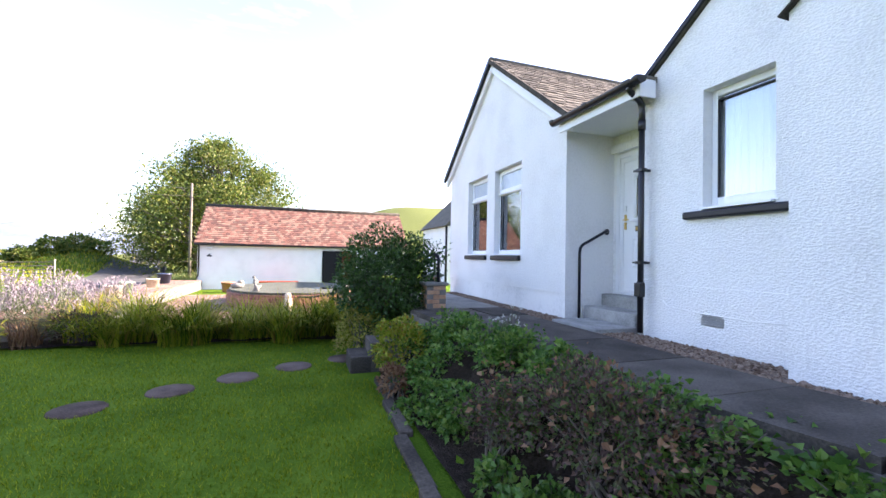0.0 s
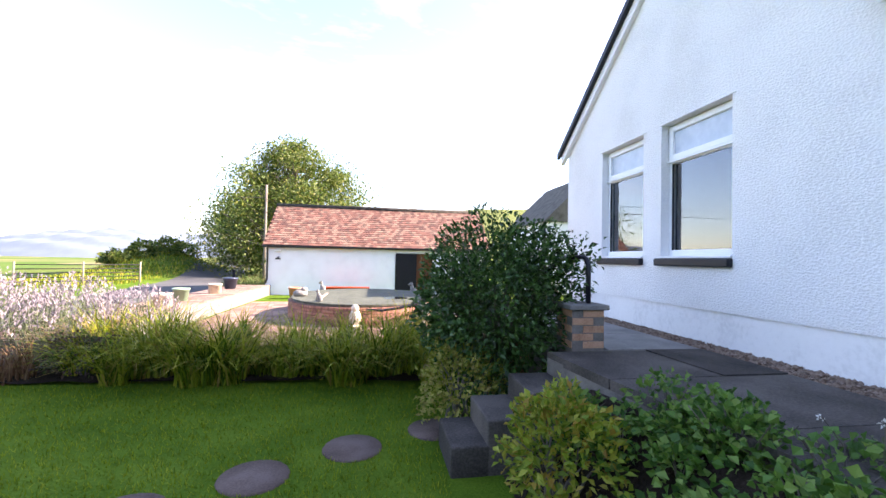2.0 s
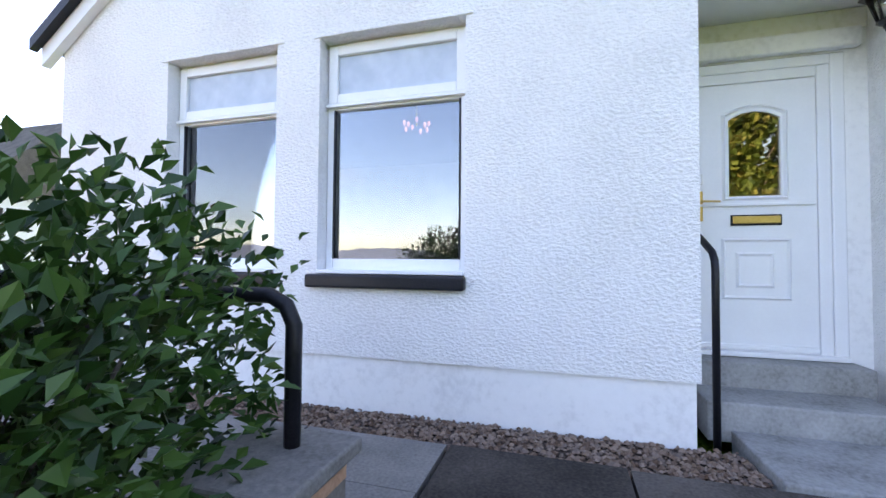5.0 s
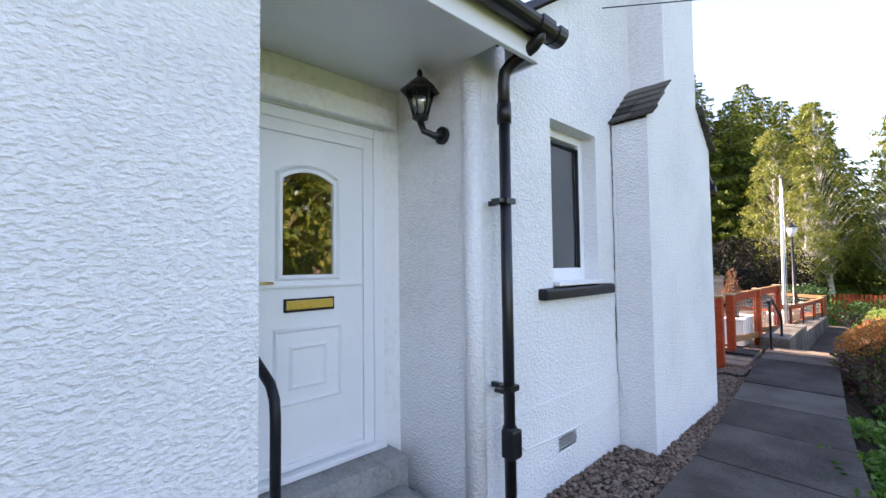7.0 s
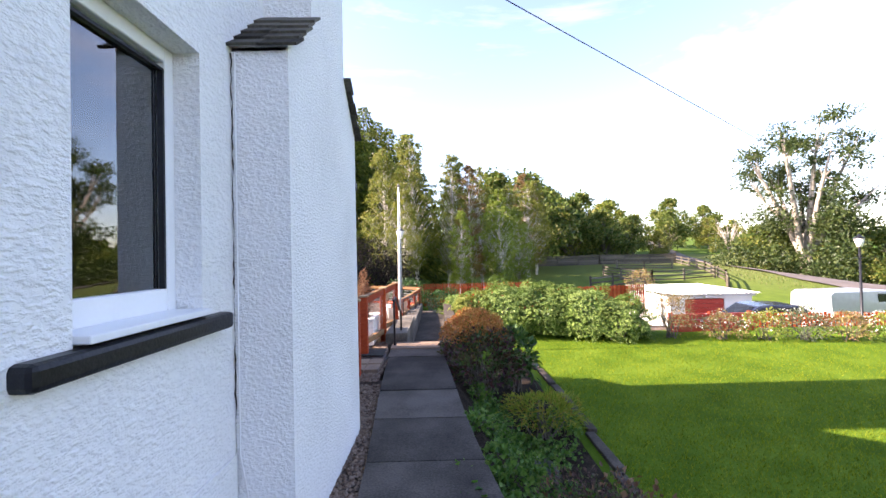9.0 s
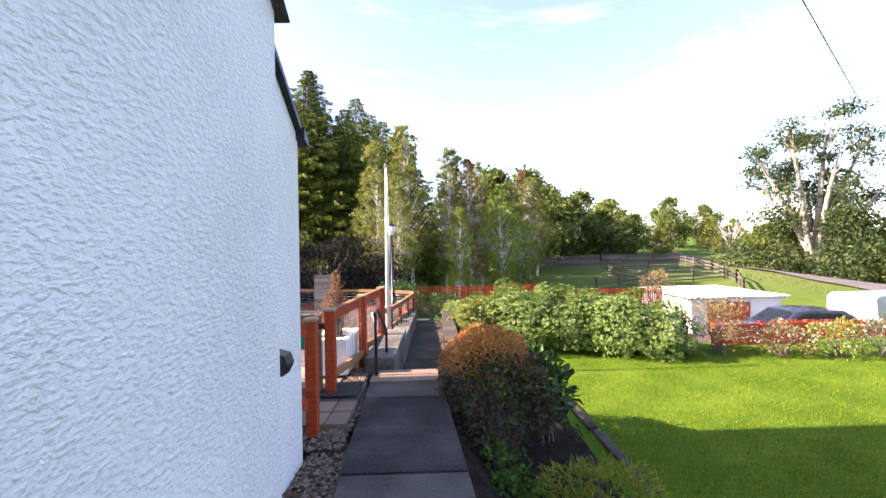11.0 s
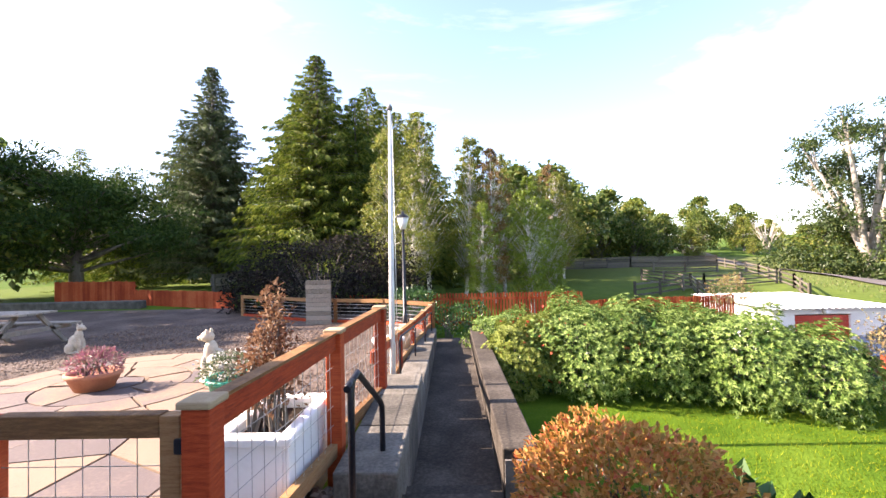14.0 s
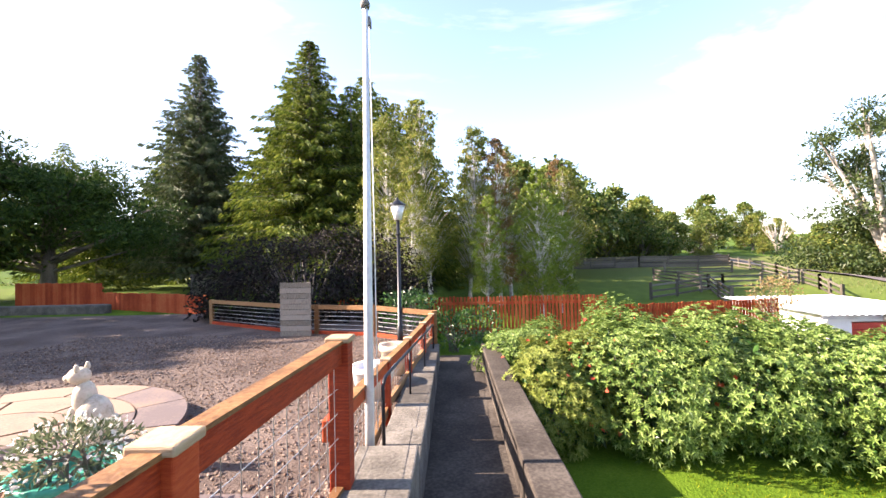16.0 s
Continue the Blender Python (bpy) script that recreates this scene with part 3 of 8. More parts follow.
def blob_points(center, radii, count, shell=0.35, lump=0.18, low=-1.0):
    """Points through a lumpy ellipsoid, most near its skin, with the way outwards."""
    u = unit(rng.normal(size=(count, 3)))
    u[:, 2] = np.where(u[:, 2] < low, np.abs(u[:, 2]), u[:, 2])
    ph = rng.uniform(0, 6.28, 6)
    b = 1 + lump * (np.sin(4 * u[:, 0] + ph[0]) * np.sin(4.5 * u[:, 1] + ph[1]) + 0.7 * np.sin(7 * u[:, 2] + ph[2]) * np.sin(6 * u[:, 0] + ph[3]) + 0.5 * np.sin(11 * u[:, 1] + ph[4]) * np.sin(10 * u[:, 2] + ph[5]))
    r = 1 - shell * rng.random(count) ** 1.6
    return np.array(center) + u * (r * b)[:, None] * np.array(radii), u


def blob_leaves(center, radii, count, size, aspect=0.55, shell=0.35, lump=0.18, up=0.3, low=-1.0, droop=0.1):
    p, u = blob_points(center, radii, count, shell, lump, low)
    d = u + rng.normal(size=(count, 3)) * 0.7 + np.array([0, 0, up])
    n = u * 0.6 + rng.normal(size=(count, 3)) * 0.5 + np.array([0, 0, 0.8])
    L = size * rng.uniform(0.6, 1.3, count)
    return leaves(p, d, n, L, L * aspect, droop=droop)


def rosettes(center, radii, count, size, per=6, aspect=0.33, shell=0.15, lump=0.2, low=-0.5):
    """Whorls of narrow leaves at the twig tips."""
    p, u = blob_points(center, radii, count, shell, lump, low)
    a = unit(u + np.array([0, 0, 0.5]) + rng.normal(size=(count, 3)) * 0.3)
    t1 = unit(np.cross(a, rng.normal(size=(count, 3))))
    t2 = np.cross(a, t1)
    out = []
    for k in range(per):
        th = 2 * math.pi * k / per
        d = math.cos(th) * t1 + math.sin(th) * t2 + a * 0.45
        L = size * rng.uniform(0.7, 1.2, count)
        out.append(leaves(p, d, a, L, L * aspect, droop=0.15))
    return join(out)


def blades(p, height, width, lean, segs=3, d=None):
    """Strap leaves that arch over."""
    k = len(p)
    th = rng.uniform(0, 2 * math.pi, k)
    h = height * rng.uniform(0.6, 1.15, k)
    dirs = np.stack([np.cos(th), np.sin(th), np.zeros(k)], 1) if d is None else d
    side = np.stack([-dirs[:, 1], dirs[:, 0], np.zeros(k)], 1)
    ln = lean * rng.uniform(0.3, 1.2, k)
    rows = []
    for s in range(segs + 1):
        t = s / segs
        c = p + dirs * (ln * h * t ** 1.8)[:, None] + np.array([0, 0, 1]) * (h * (t - 0.42 * np.minimum(ln, 1.3) * t ** 2.6))[:, None]
        w = width * (1 - t) ** 0.7 / 2 + 0.0005
        rows += [c - side * w, c + side * w]
    v = np.stack(rows, 1).reshape(-1, 3)
    m = 2 * (segs + 1)
    i = np.arange(k)[:, None] * m
    f = np.concatenate([i + [2 * s, 2 * s + 1, 2 * s + 3, 2 * s + 2] for s in range(segs)], 1).reshape(-1, 4)
    return v, f


def sm(a, b, t):
    t = np.clip((np.asarray(t, float) - a) / (b - a), 0, 1)
    return t * t * (3 - 2 * t)


# ---- ground ----
def gz(x, y):
    """Height of the open ground."""
    x, y = np.asarray(x, float), np.asarray(y, float)
    lawn = -0.80 + 0.17 * sm(1, -11, y)
    edge = np.where(y > 1.45, -1.75 + 1.6 * sm(3.6, 4.4, y), -1.85 + 0.95 * sm(0, -8.0, y) + 1.0 * sm(-8.2, -8.6, y))
    wide = 0.75 - 0.45 * sm(-8.0, -8.6, y) - 0.4 * sm(1.3, 1.6, y)
    z = lawn + (-0.16 - lawn) * sm(0, 1, (x - (edge - wide)) / wide)
    z = z - 1.45 * sm(-12.3, -17, y) * sm(-1.9, -7.5, x)
    z = z - 0.35 * sm(-16, -24, y) * sm(9, 4, x)
    z = z + 1.6 * sm(-25, -62, y) * sm(2, -6, x) + 0.8 * sm(-20, -32, y) * sm(-4, -12, x)
    z = z - 4.2 * sm(-34, -56, x) * sm(-80, -46, y)
    z = z + 7.0 * sm(-58, -150, y)
    z = z + 13.0 * sm(26, 110, y) * sm(-14, 22, x) + 8 * sm(25, 90, x)
    z = z + 1.5 * sm(30, 75, y) * sm(-45, -25, x)
    z = z + 1.8 * np.exp(-(((x + 19.3) / 2.3) ** 2 + ((y - 32) / 6.0) ** 2))
    z = z - 14 * sm(-26, -190, x) * sm(-70, -20, y)
    z = z + 0.05 * np.sin(x * 0.6) * np.cos(y * 0.5) * sm(-11, -18, x)
    return z


def spread(lo, hi, step, far):
    a = np.arange(lo, hi + step / 2, step)
    g = step * 1.12 ** np.arange(1, 120)
    up, dn = hi + np.cumsum(g), lo - np.cumsum(g)
    return np.concatenate([dn[dn > -far][::-1], a, up[up < far]])


gx, gy = spread(-14, 3, 0.22, 2600), spread(-22, 20, 0.25, 2600)
GX, GY = np.meshgrid(gx, gy, indexing="ij")
gv = np.stack([GX, GY, gz(GX, GY)], -1).reshape(-1, 3)
ny = len(gy)
gi = (np.arange(len(gx) - 1)[:, None] * ny + np.arange(ny - 1)[None]).reshape(-1, 1)
ground = structure("ground", (gv, gi + [0, ny, ny + 1, 1]), M["ground"], "mown green lawn and rolling grass fields", "ground")
for poly in ground.data.polygons:
    poly.use_smooth = True


def strip(name, line, width, material, lift=0.04, label="", step=1.0):
    """A lane laid on the ground along a line."""
    pts = [Vector(p) for p in line]
    fine = []
    for a, b in zip(pts, pts[1:]):
        k = max(2, int((b - a).length / step))
        fine += [a.lerp(b, i / k) for i in range(k)]
    fine.append(pts[-1])
    for _ in range(4):
        fine = [fine[0]] + [(fine[i - 1] + fine[i] * 2 + fine[i + 1]) / 4 for i in range(1, len(fine) - 1)] + [fine[-1]]
    v, f = [], []
    for i, p in enumerate(fine):
        d = (fine[min(i + 1, len(fine) - 1)] - fine[max(i - 1, 0)]).normalized()
        s = Vector((-d.y, d.x)) * width / 2
        for k in range(5):
            q = p + s * (k / 2 - 1)
            v.append((q.x, q.y, float(gz(q.x, q.y)) + lift + (0.03 if 0 < k < 4 else 0.0)))
    for i in range(len(fine) - 1):
        for k in range(4):
            f.append((5 * i + k, 5 * i + k + 1, 5 * i + k + 6, 5 * i + k + 5))
    return structure(name, (v, f), material, label, "road")


strip("road", [(-14, -6), (-12.3, 8), (-12.4, 17), (-14.3, 27), (-17.8, 42), (-24.5, 66), (-38, 110)], 3.6, M["asphalt"], label="narrow grey asphalt country lane between verges")
strip("road", [(-25, -15), (-30, -24), (-33, -31), (-36.5, -43), (-39.6, -56), (-43.5, -76), (-52, -100), (-66, -140)], 4.0, M["road_pale"], 0.14, "sunlit grey lane climbing past the paddock")
structure("pavement", boxes((-21, -9.5, -21.2, -14.5, -2.6, -2.04)), M["gravel"], "gravel parking area in front of the garage", "drive")

# far hills close the view to the north-west; distance haze is in their blue-grey colour
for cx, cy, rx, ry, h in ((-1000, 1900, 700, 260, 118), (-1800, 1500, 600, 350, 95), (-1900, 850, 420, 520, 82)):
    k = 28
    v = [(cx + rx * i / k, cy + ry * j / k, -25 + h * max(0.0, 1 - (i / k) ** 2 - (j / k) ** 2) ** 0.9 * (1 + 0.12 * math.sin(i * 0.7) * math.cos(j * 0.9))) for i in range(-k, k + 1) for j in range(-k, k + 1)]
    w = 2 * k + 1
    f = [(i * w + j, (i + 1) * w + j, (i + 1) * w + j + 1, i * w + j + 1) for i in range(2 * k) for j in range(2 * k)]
    hill = structure("backdrop", (v, f), M["far_hill"], "distant moorland hill, haze blue-grey in its colour", "hill")
    for poly in hill.data.polygons:
        poly.use_smooth = True

# ---- house ----
WX = 0.15
house_n = structure("wall_west", prism([(0, 2.8), (5, 2.8), (5, 2.92), (2.5, 4.72), (0, 2.92)], "x", 0, 0.3,
    boxes((0, 0.3, 0, 1.33, 0.345, 2.8), (0, 0.3, 2.40, 2.76, 0.345, 2.8), (0, 0.3, 3.80, 5, 0.345, 2.8), (0, 0.3, 1.33, 2.40, 0.345, 0.86),
          (0, 0.3, 2.76, 3.80, 0.345, 0.86), (0, 0.3, 1.33, 2.40, 2.6, 2.8), (0, 0.3, 2.76, 3.80, 2.6, 2.8))), M["roughcast"], "white roughcast gable wall with two windows", "house wall")
structure("plinth", boxes((0.02, 0.3, 0.02, 5, -0.35, 0.345), (0.3, 0.86, 0.0, 0.28, -0.35, 0.345)), M["plaster"], "smooth white rendered plinth under the roughcast", "plinth")
structure("wall_porch_north", boxes((0.3, 0.86, 0, 0.28, 0.345, 2.95)), M["roughcast"], "white roughcast side wall of the door recess", "house wall")
structure("wall_porch_east", boxes((0.86, 1.14, -0.06, 0.28, -0.1, 2.75), (0.86, 1.14, -1.25, -1.12, -0.1, 2.75), (0.86, 1.14, -1.12, -0.06, 2.46, 2.75), (0.86, 1.14, -1.12, -0.06, -0.1, 0.35)), M["plaster"], "white rendered wall around the front door", "house wall")
structure("door_lintel", boxes((0.79, 0.858, -1.19, -0.003, 2.47, 2.60), bevel=0.012), M["plaster"], "white painted lintel band over the door", "trim")
structure("lintel_panel", boxes((0.845, 0.857, -1.245, -0.003, 2.61, 2.745)), M["stain_plaster"], "yellowed white paint above the door", "trim")
s_wall = prism([(-6.06, -0.3), (-2.76, -0.3), (-2.76, 3.88), (-3.45, 4.36), (-6.06, 2.53)], "x", WX, 0.45)
prism([(-2.76, 2.59), (-2.08, 2.59), (-2.08, 3.42), (-2.76, 3.88)], "x", WX, 0.45, s_wall)
prism([(-2.76, -0.3), (-2.08, -0.3), (-2.08, 1.36), (-2.76, 1.36)], "x", WX, 0.45, s_wall)
prism([(-2.08, -0.3), (-1.25, -0.3), (-1.25, 2.85), (-2.08, 3.42)], "x", WX, 0.45, s_wall)
structure("wall_southwest", s_wall, M["roughcast"], "white roughcast gable wall with a small window", "house wall")
structure("wall_porch_south", boxes((0.45, 0.86, -1.53, -1.25, -0.3, 2.75)), M["roughcast"], "white roughcast return wall beside the door", "house wall")
structure("wall_corner", tube([(0.19, -1.29, -0.2), (0.19, -1.29, 2.74)], 0.062, 14), M["roughcast"], "rounded white roughcast corner", "house wall")
structure("wall_shell", boxes((0.45, 8, -6.06, -5.8, -0.3, 2.4), (0.3, 8, 4.72, 5, -0.3, 2.92), (7.7, 8, -5.8, 4.72, -0.3, 2.9), (1.14, 8, -1.53, -1.25, -0.3, 2.9), (1.14, 8, 0, 0.28, -0.3, 2.9)), M["plaster"], "plain white house walls behind the front", "house wall")
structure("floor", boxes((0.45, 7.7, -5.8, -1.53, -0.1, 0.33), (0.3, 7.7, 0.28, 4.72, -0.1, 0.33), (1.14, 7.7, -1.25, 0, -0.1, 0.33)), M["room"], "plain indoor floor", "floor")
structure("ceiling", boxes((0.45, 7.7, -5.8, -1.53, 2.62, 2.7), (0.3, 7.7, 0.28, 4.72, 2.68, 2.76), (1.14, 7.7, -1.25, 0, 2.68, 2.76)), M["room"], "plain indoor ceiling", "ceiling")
structure("wall_room", boxes((3.6, 3.7, -5.8, -1.53, 0.33, 2.62), (4.2, 4.3, 0.28, 4.72, 0.33, 2.68)), M["room"], "room wall in a colour darkened for indoor dimness", "room wall")

# Never in view: added and sized so its shadow edge lands on the lawn.
structure("wall_rear_wing", boxes((3.6, 9, -7.9, -6.06, -0.3, 6.4)), M["plaster"], "plain white unseen wing added to cast the lawn shadow", "house wall")

# chimney breast with sloped shoulders
structure("chimney_breast", prism([(-3.05, -0.3), (-4.80, -0.3), (-4.80, 2.78), (-4.38, 3.16), (-4.38, 5.7), (-3.48, 5.7), (-3.48, 3.16), (-3.05, 2.78)], "x", -0.16, 0.149), M["roughcast"], "white roughcast chimney breast with sloped shoulders", "chimney")
structure("wall_apron", boxes((WX - 0.014, WX - 0.002, -3.04, -1.60, -0.2, 0.60), bevel=0.005), M["roughcast"], "thickened white roughcast low on the wall", "trim")
cap = structure("chimney_slates", boxes((-0.15, 0.14, -3.06, -3.05, 2.74, 2.76)), M["slate"], "overlapping weathered slates on the chimney shoulder", "slates")
slate_me = mesh_of("slate", boxes((-0.115, 0.115, -0.16, 0.16, -0.006, 0.006)), M["slate"])
for sgn, y0 in ((1, -3.02), (-1, -4.83)):
    for i in range(5):
        for j in range(2):
            piece("slate", slate_me, cap, (-0.115 + 0.2 * j + 0.012 * (i % 2), y0 - sgn * (0.05 + 0.085 * i), 2.80 + 0.078 * i + 0.004 * j), rx=-sgn * 0.62, scale=(0.92, 0.5, 1.3))

# roofs
def roof_slab(name, foot, ridge, x0, x1, label, thick=0.06):
    (ya, za), (yb, zb) = foot, ridge
    return structure(name, prism([(ya, za), (yb, zb), (yb, zb + thick), (ya, za + thick)], "x", x0, x1), M["slate"], label, "roof")


roof_n = roof_slab("roof", (-0.16, 2.86), (2.5, 4.84), -0.12, 8.1, "weathered grey-brown slate roof of the gable")
roof_slab("roof", (5.16, 2.86), (2.5, 4.84), -0.12, 8.1, "weathered slate roof, far slope")
roof_slab("roof", (-1.12, 2.78), (-3.45, 4.38), 0.11, 8.1, "slate roof over the gable with the chimney", 0.05)
roof_slab("roof", (-6.08, 2.52), (-3.45, 4.38), 0.11, 8.1, "slate roof over the gable, far slope", 0.05)
structure("roof", boxes((-0.10, 8, -1.5, -0.02, 2.90, 2.96)), M["slate"], "flat roof over the door recess", "roof")
structure("ridge", tube([(-0.12, 2.5, 4.90), (8.1, 2.5, 4.90)], 0.07, 8), M["slate"], "clay ridge tiles along the slate roof", "ridge")


def tile_field(x0, x1, foot, ridge, rows, cols, sag=0.03):
    """Overlapping small tiles in broken bond up one slope, each a little out of line."""
    (ya, za), (yb, zb) = foot, ridge
    w, out = (x1 - x0) / (cols + 0.5), []
    for i in range(rows):
        for j in range(cols):
            a = x0 + w * (j + 0.5 * (i % 2)) + random.uniform(-0.004, 0.004)
            lift = random.uniform(0.0, 0.010) - sag * math.sin(math.pi * (a - x0) / (x1 - x0))
            for u, h in ((i - 0.12, 0.032), (i + 1.1, 0.012)):
                q = u / rows
                for x in (a, a + w * 0.955):
                    for d in (h + lift, h + lift - 0.016):
                        out.append((x, ya + (yb - ya) * q, za + (zb - za) * q + d))
    f = np.arange(rows * cols)[:, None, None] * 8 + np.array([[0, 2, 6, 4], [0, 1, 3, 2], [0, 4, 5, 1], [2, 3, 7, 6], [4, 6, 7, 5]])[None]
    return np.array(out), f.reshape(-1, 4)


slates_n = part("roof_covering", tile_field(-0.12, 8.1, (-0.16, 2.925), (2.5, 4.905), 20, 44, 0.01), M["roofslate"], roof_n, "small weathered grey-brown slates")
tagged(slates_n, kind="stuff")
verge = structure("bargeboard", prism([(-0.16, 2.70), (2.5, 4.66), (2.5, 4.82), (-0.16, 2.86)], "x", -0.075, -0.005), M["upvc"], "white bargeboards on the gable", "bargeboard")
part("bargeboard", prism([(5.16, 2.70), (2.5, 4.66), (2.5, 4.82), (5.16, 2.86)], "x", -0.075, -0.005), M["upvc"], verge)
edge_n = structure("verge", prism([(5.20, 2.82), (2.5, 4.83), (2.5, 4.93), (5.20, 2.92)], "x", -0.145, -0.085), M["black"], "dark verge edge of the roof", "verge")
part("verge", prism([(-0.20, 2.85), (2.5, 4.83), (2.5, 4.93), (-0.20, 2.95)], "x", -0.145, -0.10), M["slate"], edge_n)
edge_s = structure("verge", prism([(-6.12, 2.49), (-3.45, 4.38), (-3.45, 4.43), (-6.12, 2.54)], "x", 0.10, 0.16), M["black"], "dark verge edge of the south roof", "verge")
part("verge", prism([(-1.14, 2.80), (-3.45, 4.38), (-3.45, 4.43), (-1.14, 2.86)], "x", 0.08, 0.16), M["black"], edge_s)
structure("kneeler", prism([(-6.02, 2.51), (-6.12, 2.47), (-6.12, 2.53), (-6.02, 2.60)], "x", 0.08, 0.16), M["black"], "dark eave end of the south roof", "trim")

# porch soffit, fascia, gutter and downpipe
structure("soffit", boxes((-0.10, 0.856, -1.248, -0.002, 2.748, 2.78)), M["upvc"], "white soffit boards over the door recess", "soffit")
structure("fascia", boxes((-0.135, -0.102, -1.5, -0.01, 2.70, 2.90), (-0.13, 0.10, -1.53, -1.502, 2.70, 2.90), bevel=0.004), M["upvc"], "white fascia board under the gutter", "fascia")
gutter = holder("gutter", (-0.2, 0, 2.8), "black half-round gutter over the door recess", "gutter")
gprof = [(-0.2 + 0.062 * math.cos(a), 2.865 + 0.062 * math.sin(a)) for a in [math.pi + math.pi * k / 10 for k in range(11)]]
gprof += [(-0.2 + 0.054 * math.cos(a), 2.865 + 0.054 * math.sin(a)) for a in [2 * math.pi - math.pi * k / 10 for k in range(11)]]
part("trough", prism(gprof, "y", -1.60, 0.04), M["plastic"], gutter)
for y0, y1 in ((-0.01, 0.06), (-1.63, -1.55), (-0.75, -0.68), (-1.50, -1.38)):
    part("joint", prism([(-0.2 + 0.07 * math.cos(a), 2.868 + 0.07 * math.sin(a)) for a in [math.pi * 0.95 + math.pi * 1.1 * k / 10 for k in range(11)]], "y", y0, y1), M["plastic"], gutter)
pipe = holder("downpipe", (0.03, -1.40, 0), "black plastic downpipe with a swan neck", "downpipe")
part("swan_neck", tube([(-0.2, -1.44, 2.84), (-0.195, -1.44, 2.79), (-0.16, -1.435, 2.76), (-0.02, -1.41, 2.70), (0.02, -1.40, 2.66), (0.03, -1.40, 2.60), (0.03, -1.40, 2.40)], 0.036, 12), M["plastic"], pipe)
part("pipe", tube([(0.03, -1.40, 0.03), (0.03, -1.40, 2.45)], 0.033, 14), M["plastic"], pipe)
for z in (2.42, 0.55):
    part("collar", tube([(0.03, -1.40, z - 0.06), (0.03, -1.40, z + 0.06)], 0.042, 14), M["plastic"], pipe)
part("access_box", boxes((-0.025, 0.06, -1.445, -1.355, 0.44, 0.60), bevel=0.01), M["plastic"], pipe)
for z in (1.90, 0.83):
    part("bracket", boxes((0.02, 0.16, -1.415, -1.385, z - 0.014, z + 0.014), (-0.012, 0.072, -1.442, -1.358, z - 0.016, z + 0.016), (0.0, 0.06, -1.36, -1.305, z - 0.010, z + 0.010)), M["plastic"], pipe)


# windows and the door
def pane(name, x, y0, y1, z0, z1, parent, material):
    g = part(name, boxes((x, x + 0.006, y0, y1, z0, z1)), material, parent)
    g.visible_shadow = False
    return g


def gable_window(y0, y1, name):
    x, z0, z1, zt = 0.115, 0.93, 2.598, 2.15
    w = holder(name, (0.1, (y0 + y1) / 2, z0), "white uPVC window with a top light and black sill", "window", kind="structure")
    f = 0.055
    part("window_frame", boxes((x, x + 0.07, y0 + .002, y0 + f, z0, z1), (x, x + 0.07, y1 - f, y1 - .002, z0, z1), (x, x + 0.07, y0 + f, y1 - f, z1 - f, z1), (x, x + 0.07, y0 + f, y1 - f, z0, z0 + 0.085), (x, x + 0.07, y0 + f, y1 - f, zt - 0.045, zt + 0.035), bevel=0.006), M["upvc"], w)
    part("top_sash", boxes((x - 0.018, x + 0.04, y0 + 0.012, y0 + 0.085, zt, z1 - 0.02), (x - 0.018, x + 0.04, y1 - 0.085, y1 - 0.012, zt, z1 - 0.02), (x - 0.018, x + 0.04, y0 + 0.085, y1 - 0.085, z1 - 0.09, z1 - 0.02), (x - 0.018, x + 0.04, y0 + 0.085, y1 - 0.085, zt, zt + 0.07), bevel=0.008), M["upvc"], w)
    part("drip_bar", boxes((x - 0.035, x + 0.01, y0 + 0.004, y1 - 0.004, zt - 0.03, zt - 0.006), bevel=0.004), M["upvc"], w)
    part("bead", boxes((x - 0.004, x + 0.02, y0 + f, y0 + f + 0.012, z0 + 0.085, zt - 0.045), (x - 0.004, x + 0.02, y1 - f - 0.012, y1 - f, z0 + 0.085, zt - 0.045)), M["black"], w, "black glazing gasket")
    pane("pane", x + 0.03, y0 + f, y1 - f, z0 + 0.08, zt - 0.04, w, M["glass"])
    pane("top_pane", x + 0.012, y0 + 0.08, y1 - 0.08, zt + 0.06, z1 - 0.08, w, M["frosted"])
    part("upvc_sill", boxes((-0.02, x + 0.06, y0 + 0.004, y1 - 0.004, 0.912, 0.938), bevel=0.005), M["upvc"], w)
    part("window_sill", boxes((-0.065, 0.12, y0 - 0.01, y1 + 0.06, 0.815, 0.908), bevel=0.016), M["black"], w, "black painted stone sill")
    return w


gable_window(1.33, 2.40, "window_1")
gable_window(2.76, 3.80, "window_2")
for y0, y1 in ((1.28, 2.45), (2.70, 3.86)):
    structure("lintel_drip", boxes((-0.012, 0.02, y0, y1, 2.598, 2.622), bevel=0.006), M["roughcast"], "roughcast drip edge over the window", "trim")
w3 = holder("window_3", (0.27, -2.42, 1.4), "small white uPVC window with a black sill", "window", kind="structure")
part("window_frame", boxes((0.27, 0.34, -2.14, -2.081, 1.40, 2.588), (0.27, 0.34, -2.759, -2.70, 1.40, 2.588), (0.27, 0.34, -2.70, -2.14, 2.52, 2.588), (0.27, 0.34, -2.70, -2.14, 1.40, 1.50), bevel=0.007), M["upvc"], w3)
pane("pane", 0.30, -2.70, -2.14, 1.50, 2.52, w3, M["glass"])
part("gasket", boxes((0.275, 0.30, -2.152, -2.14, 1.50, 2.49), (0.275, 0.30, -2.70, -2.688, 1.50, 2.49), (0.275, 0.30, -2.688, -2.152, 2.478, 2.49)), M["black"], w3)
part("upvc_sill", boxes((0.10, 0.33, -2.755, -2.085, 1.375, 1.402), bevel=0.005), M["upvc"], w3)
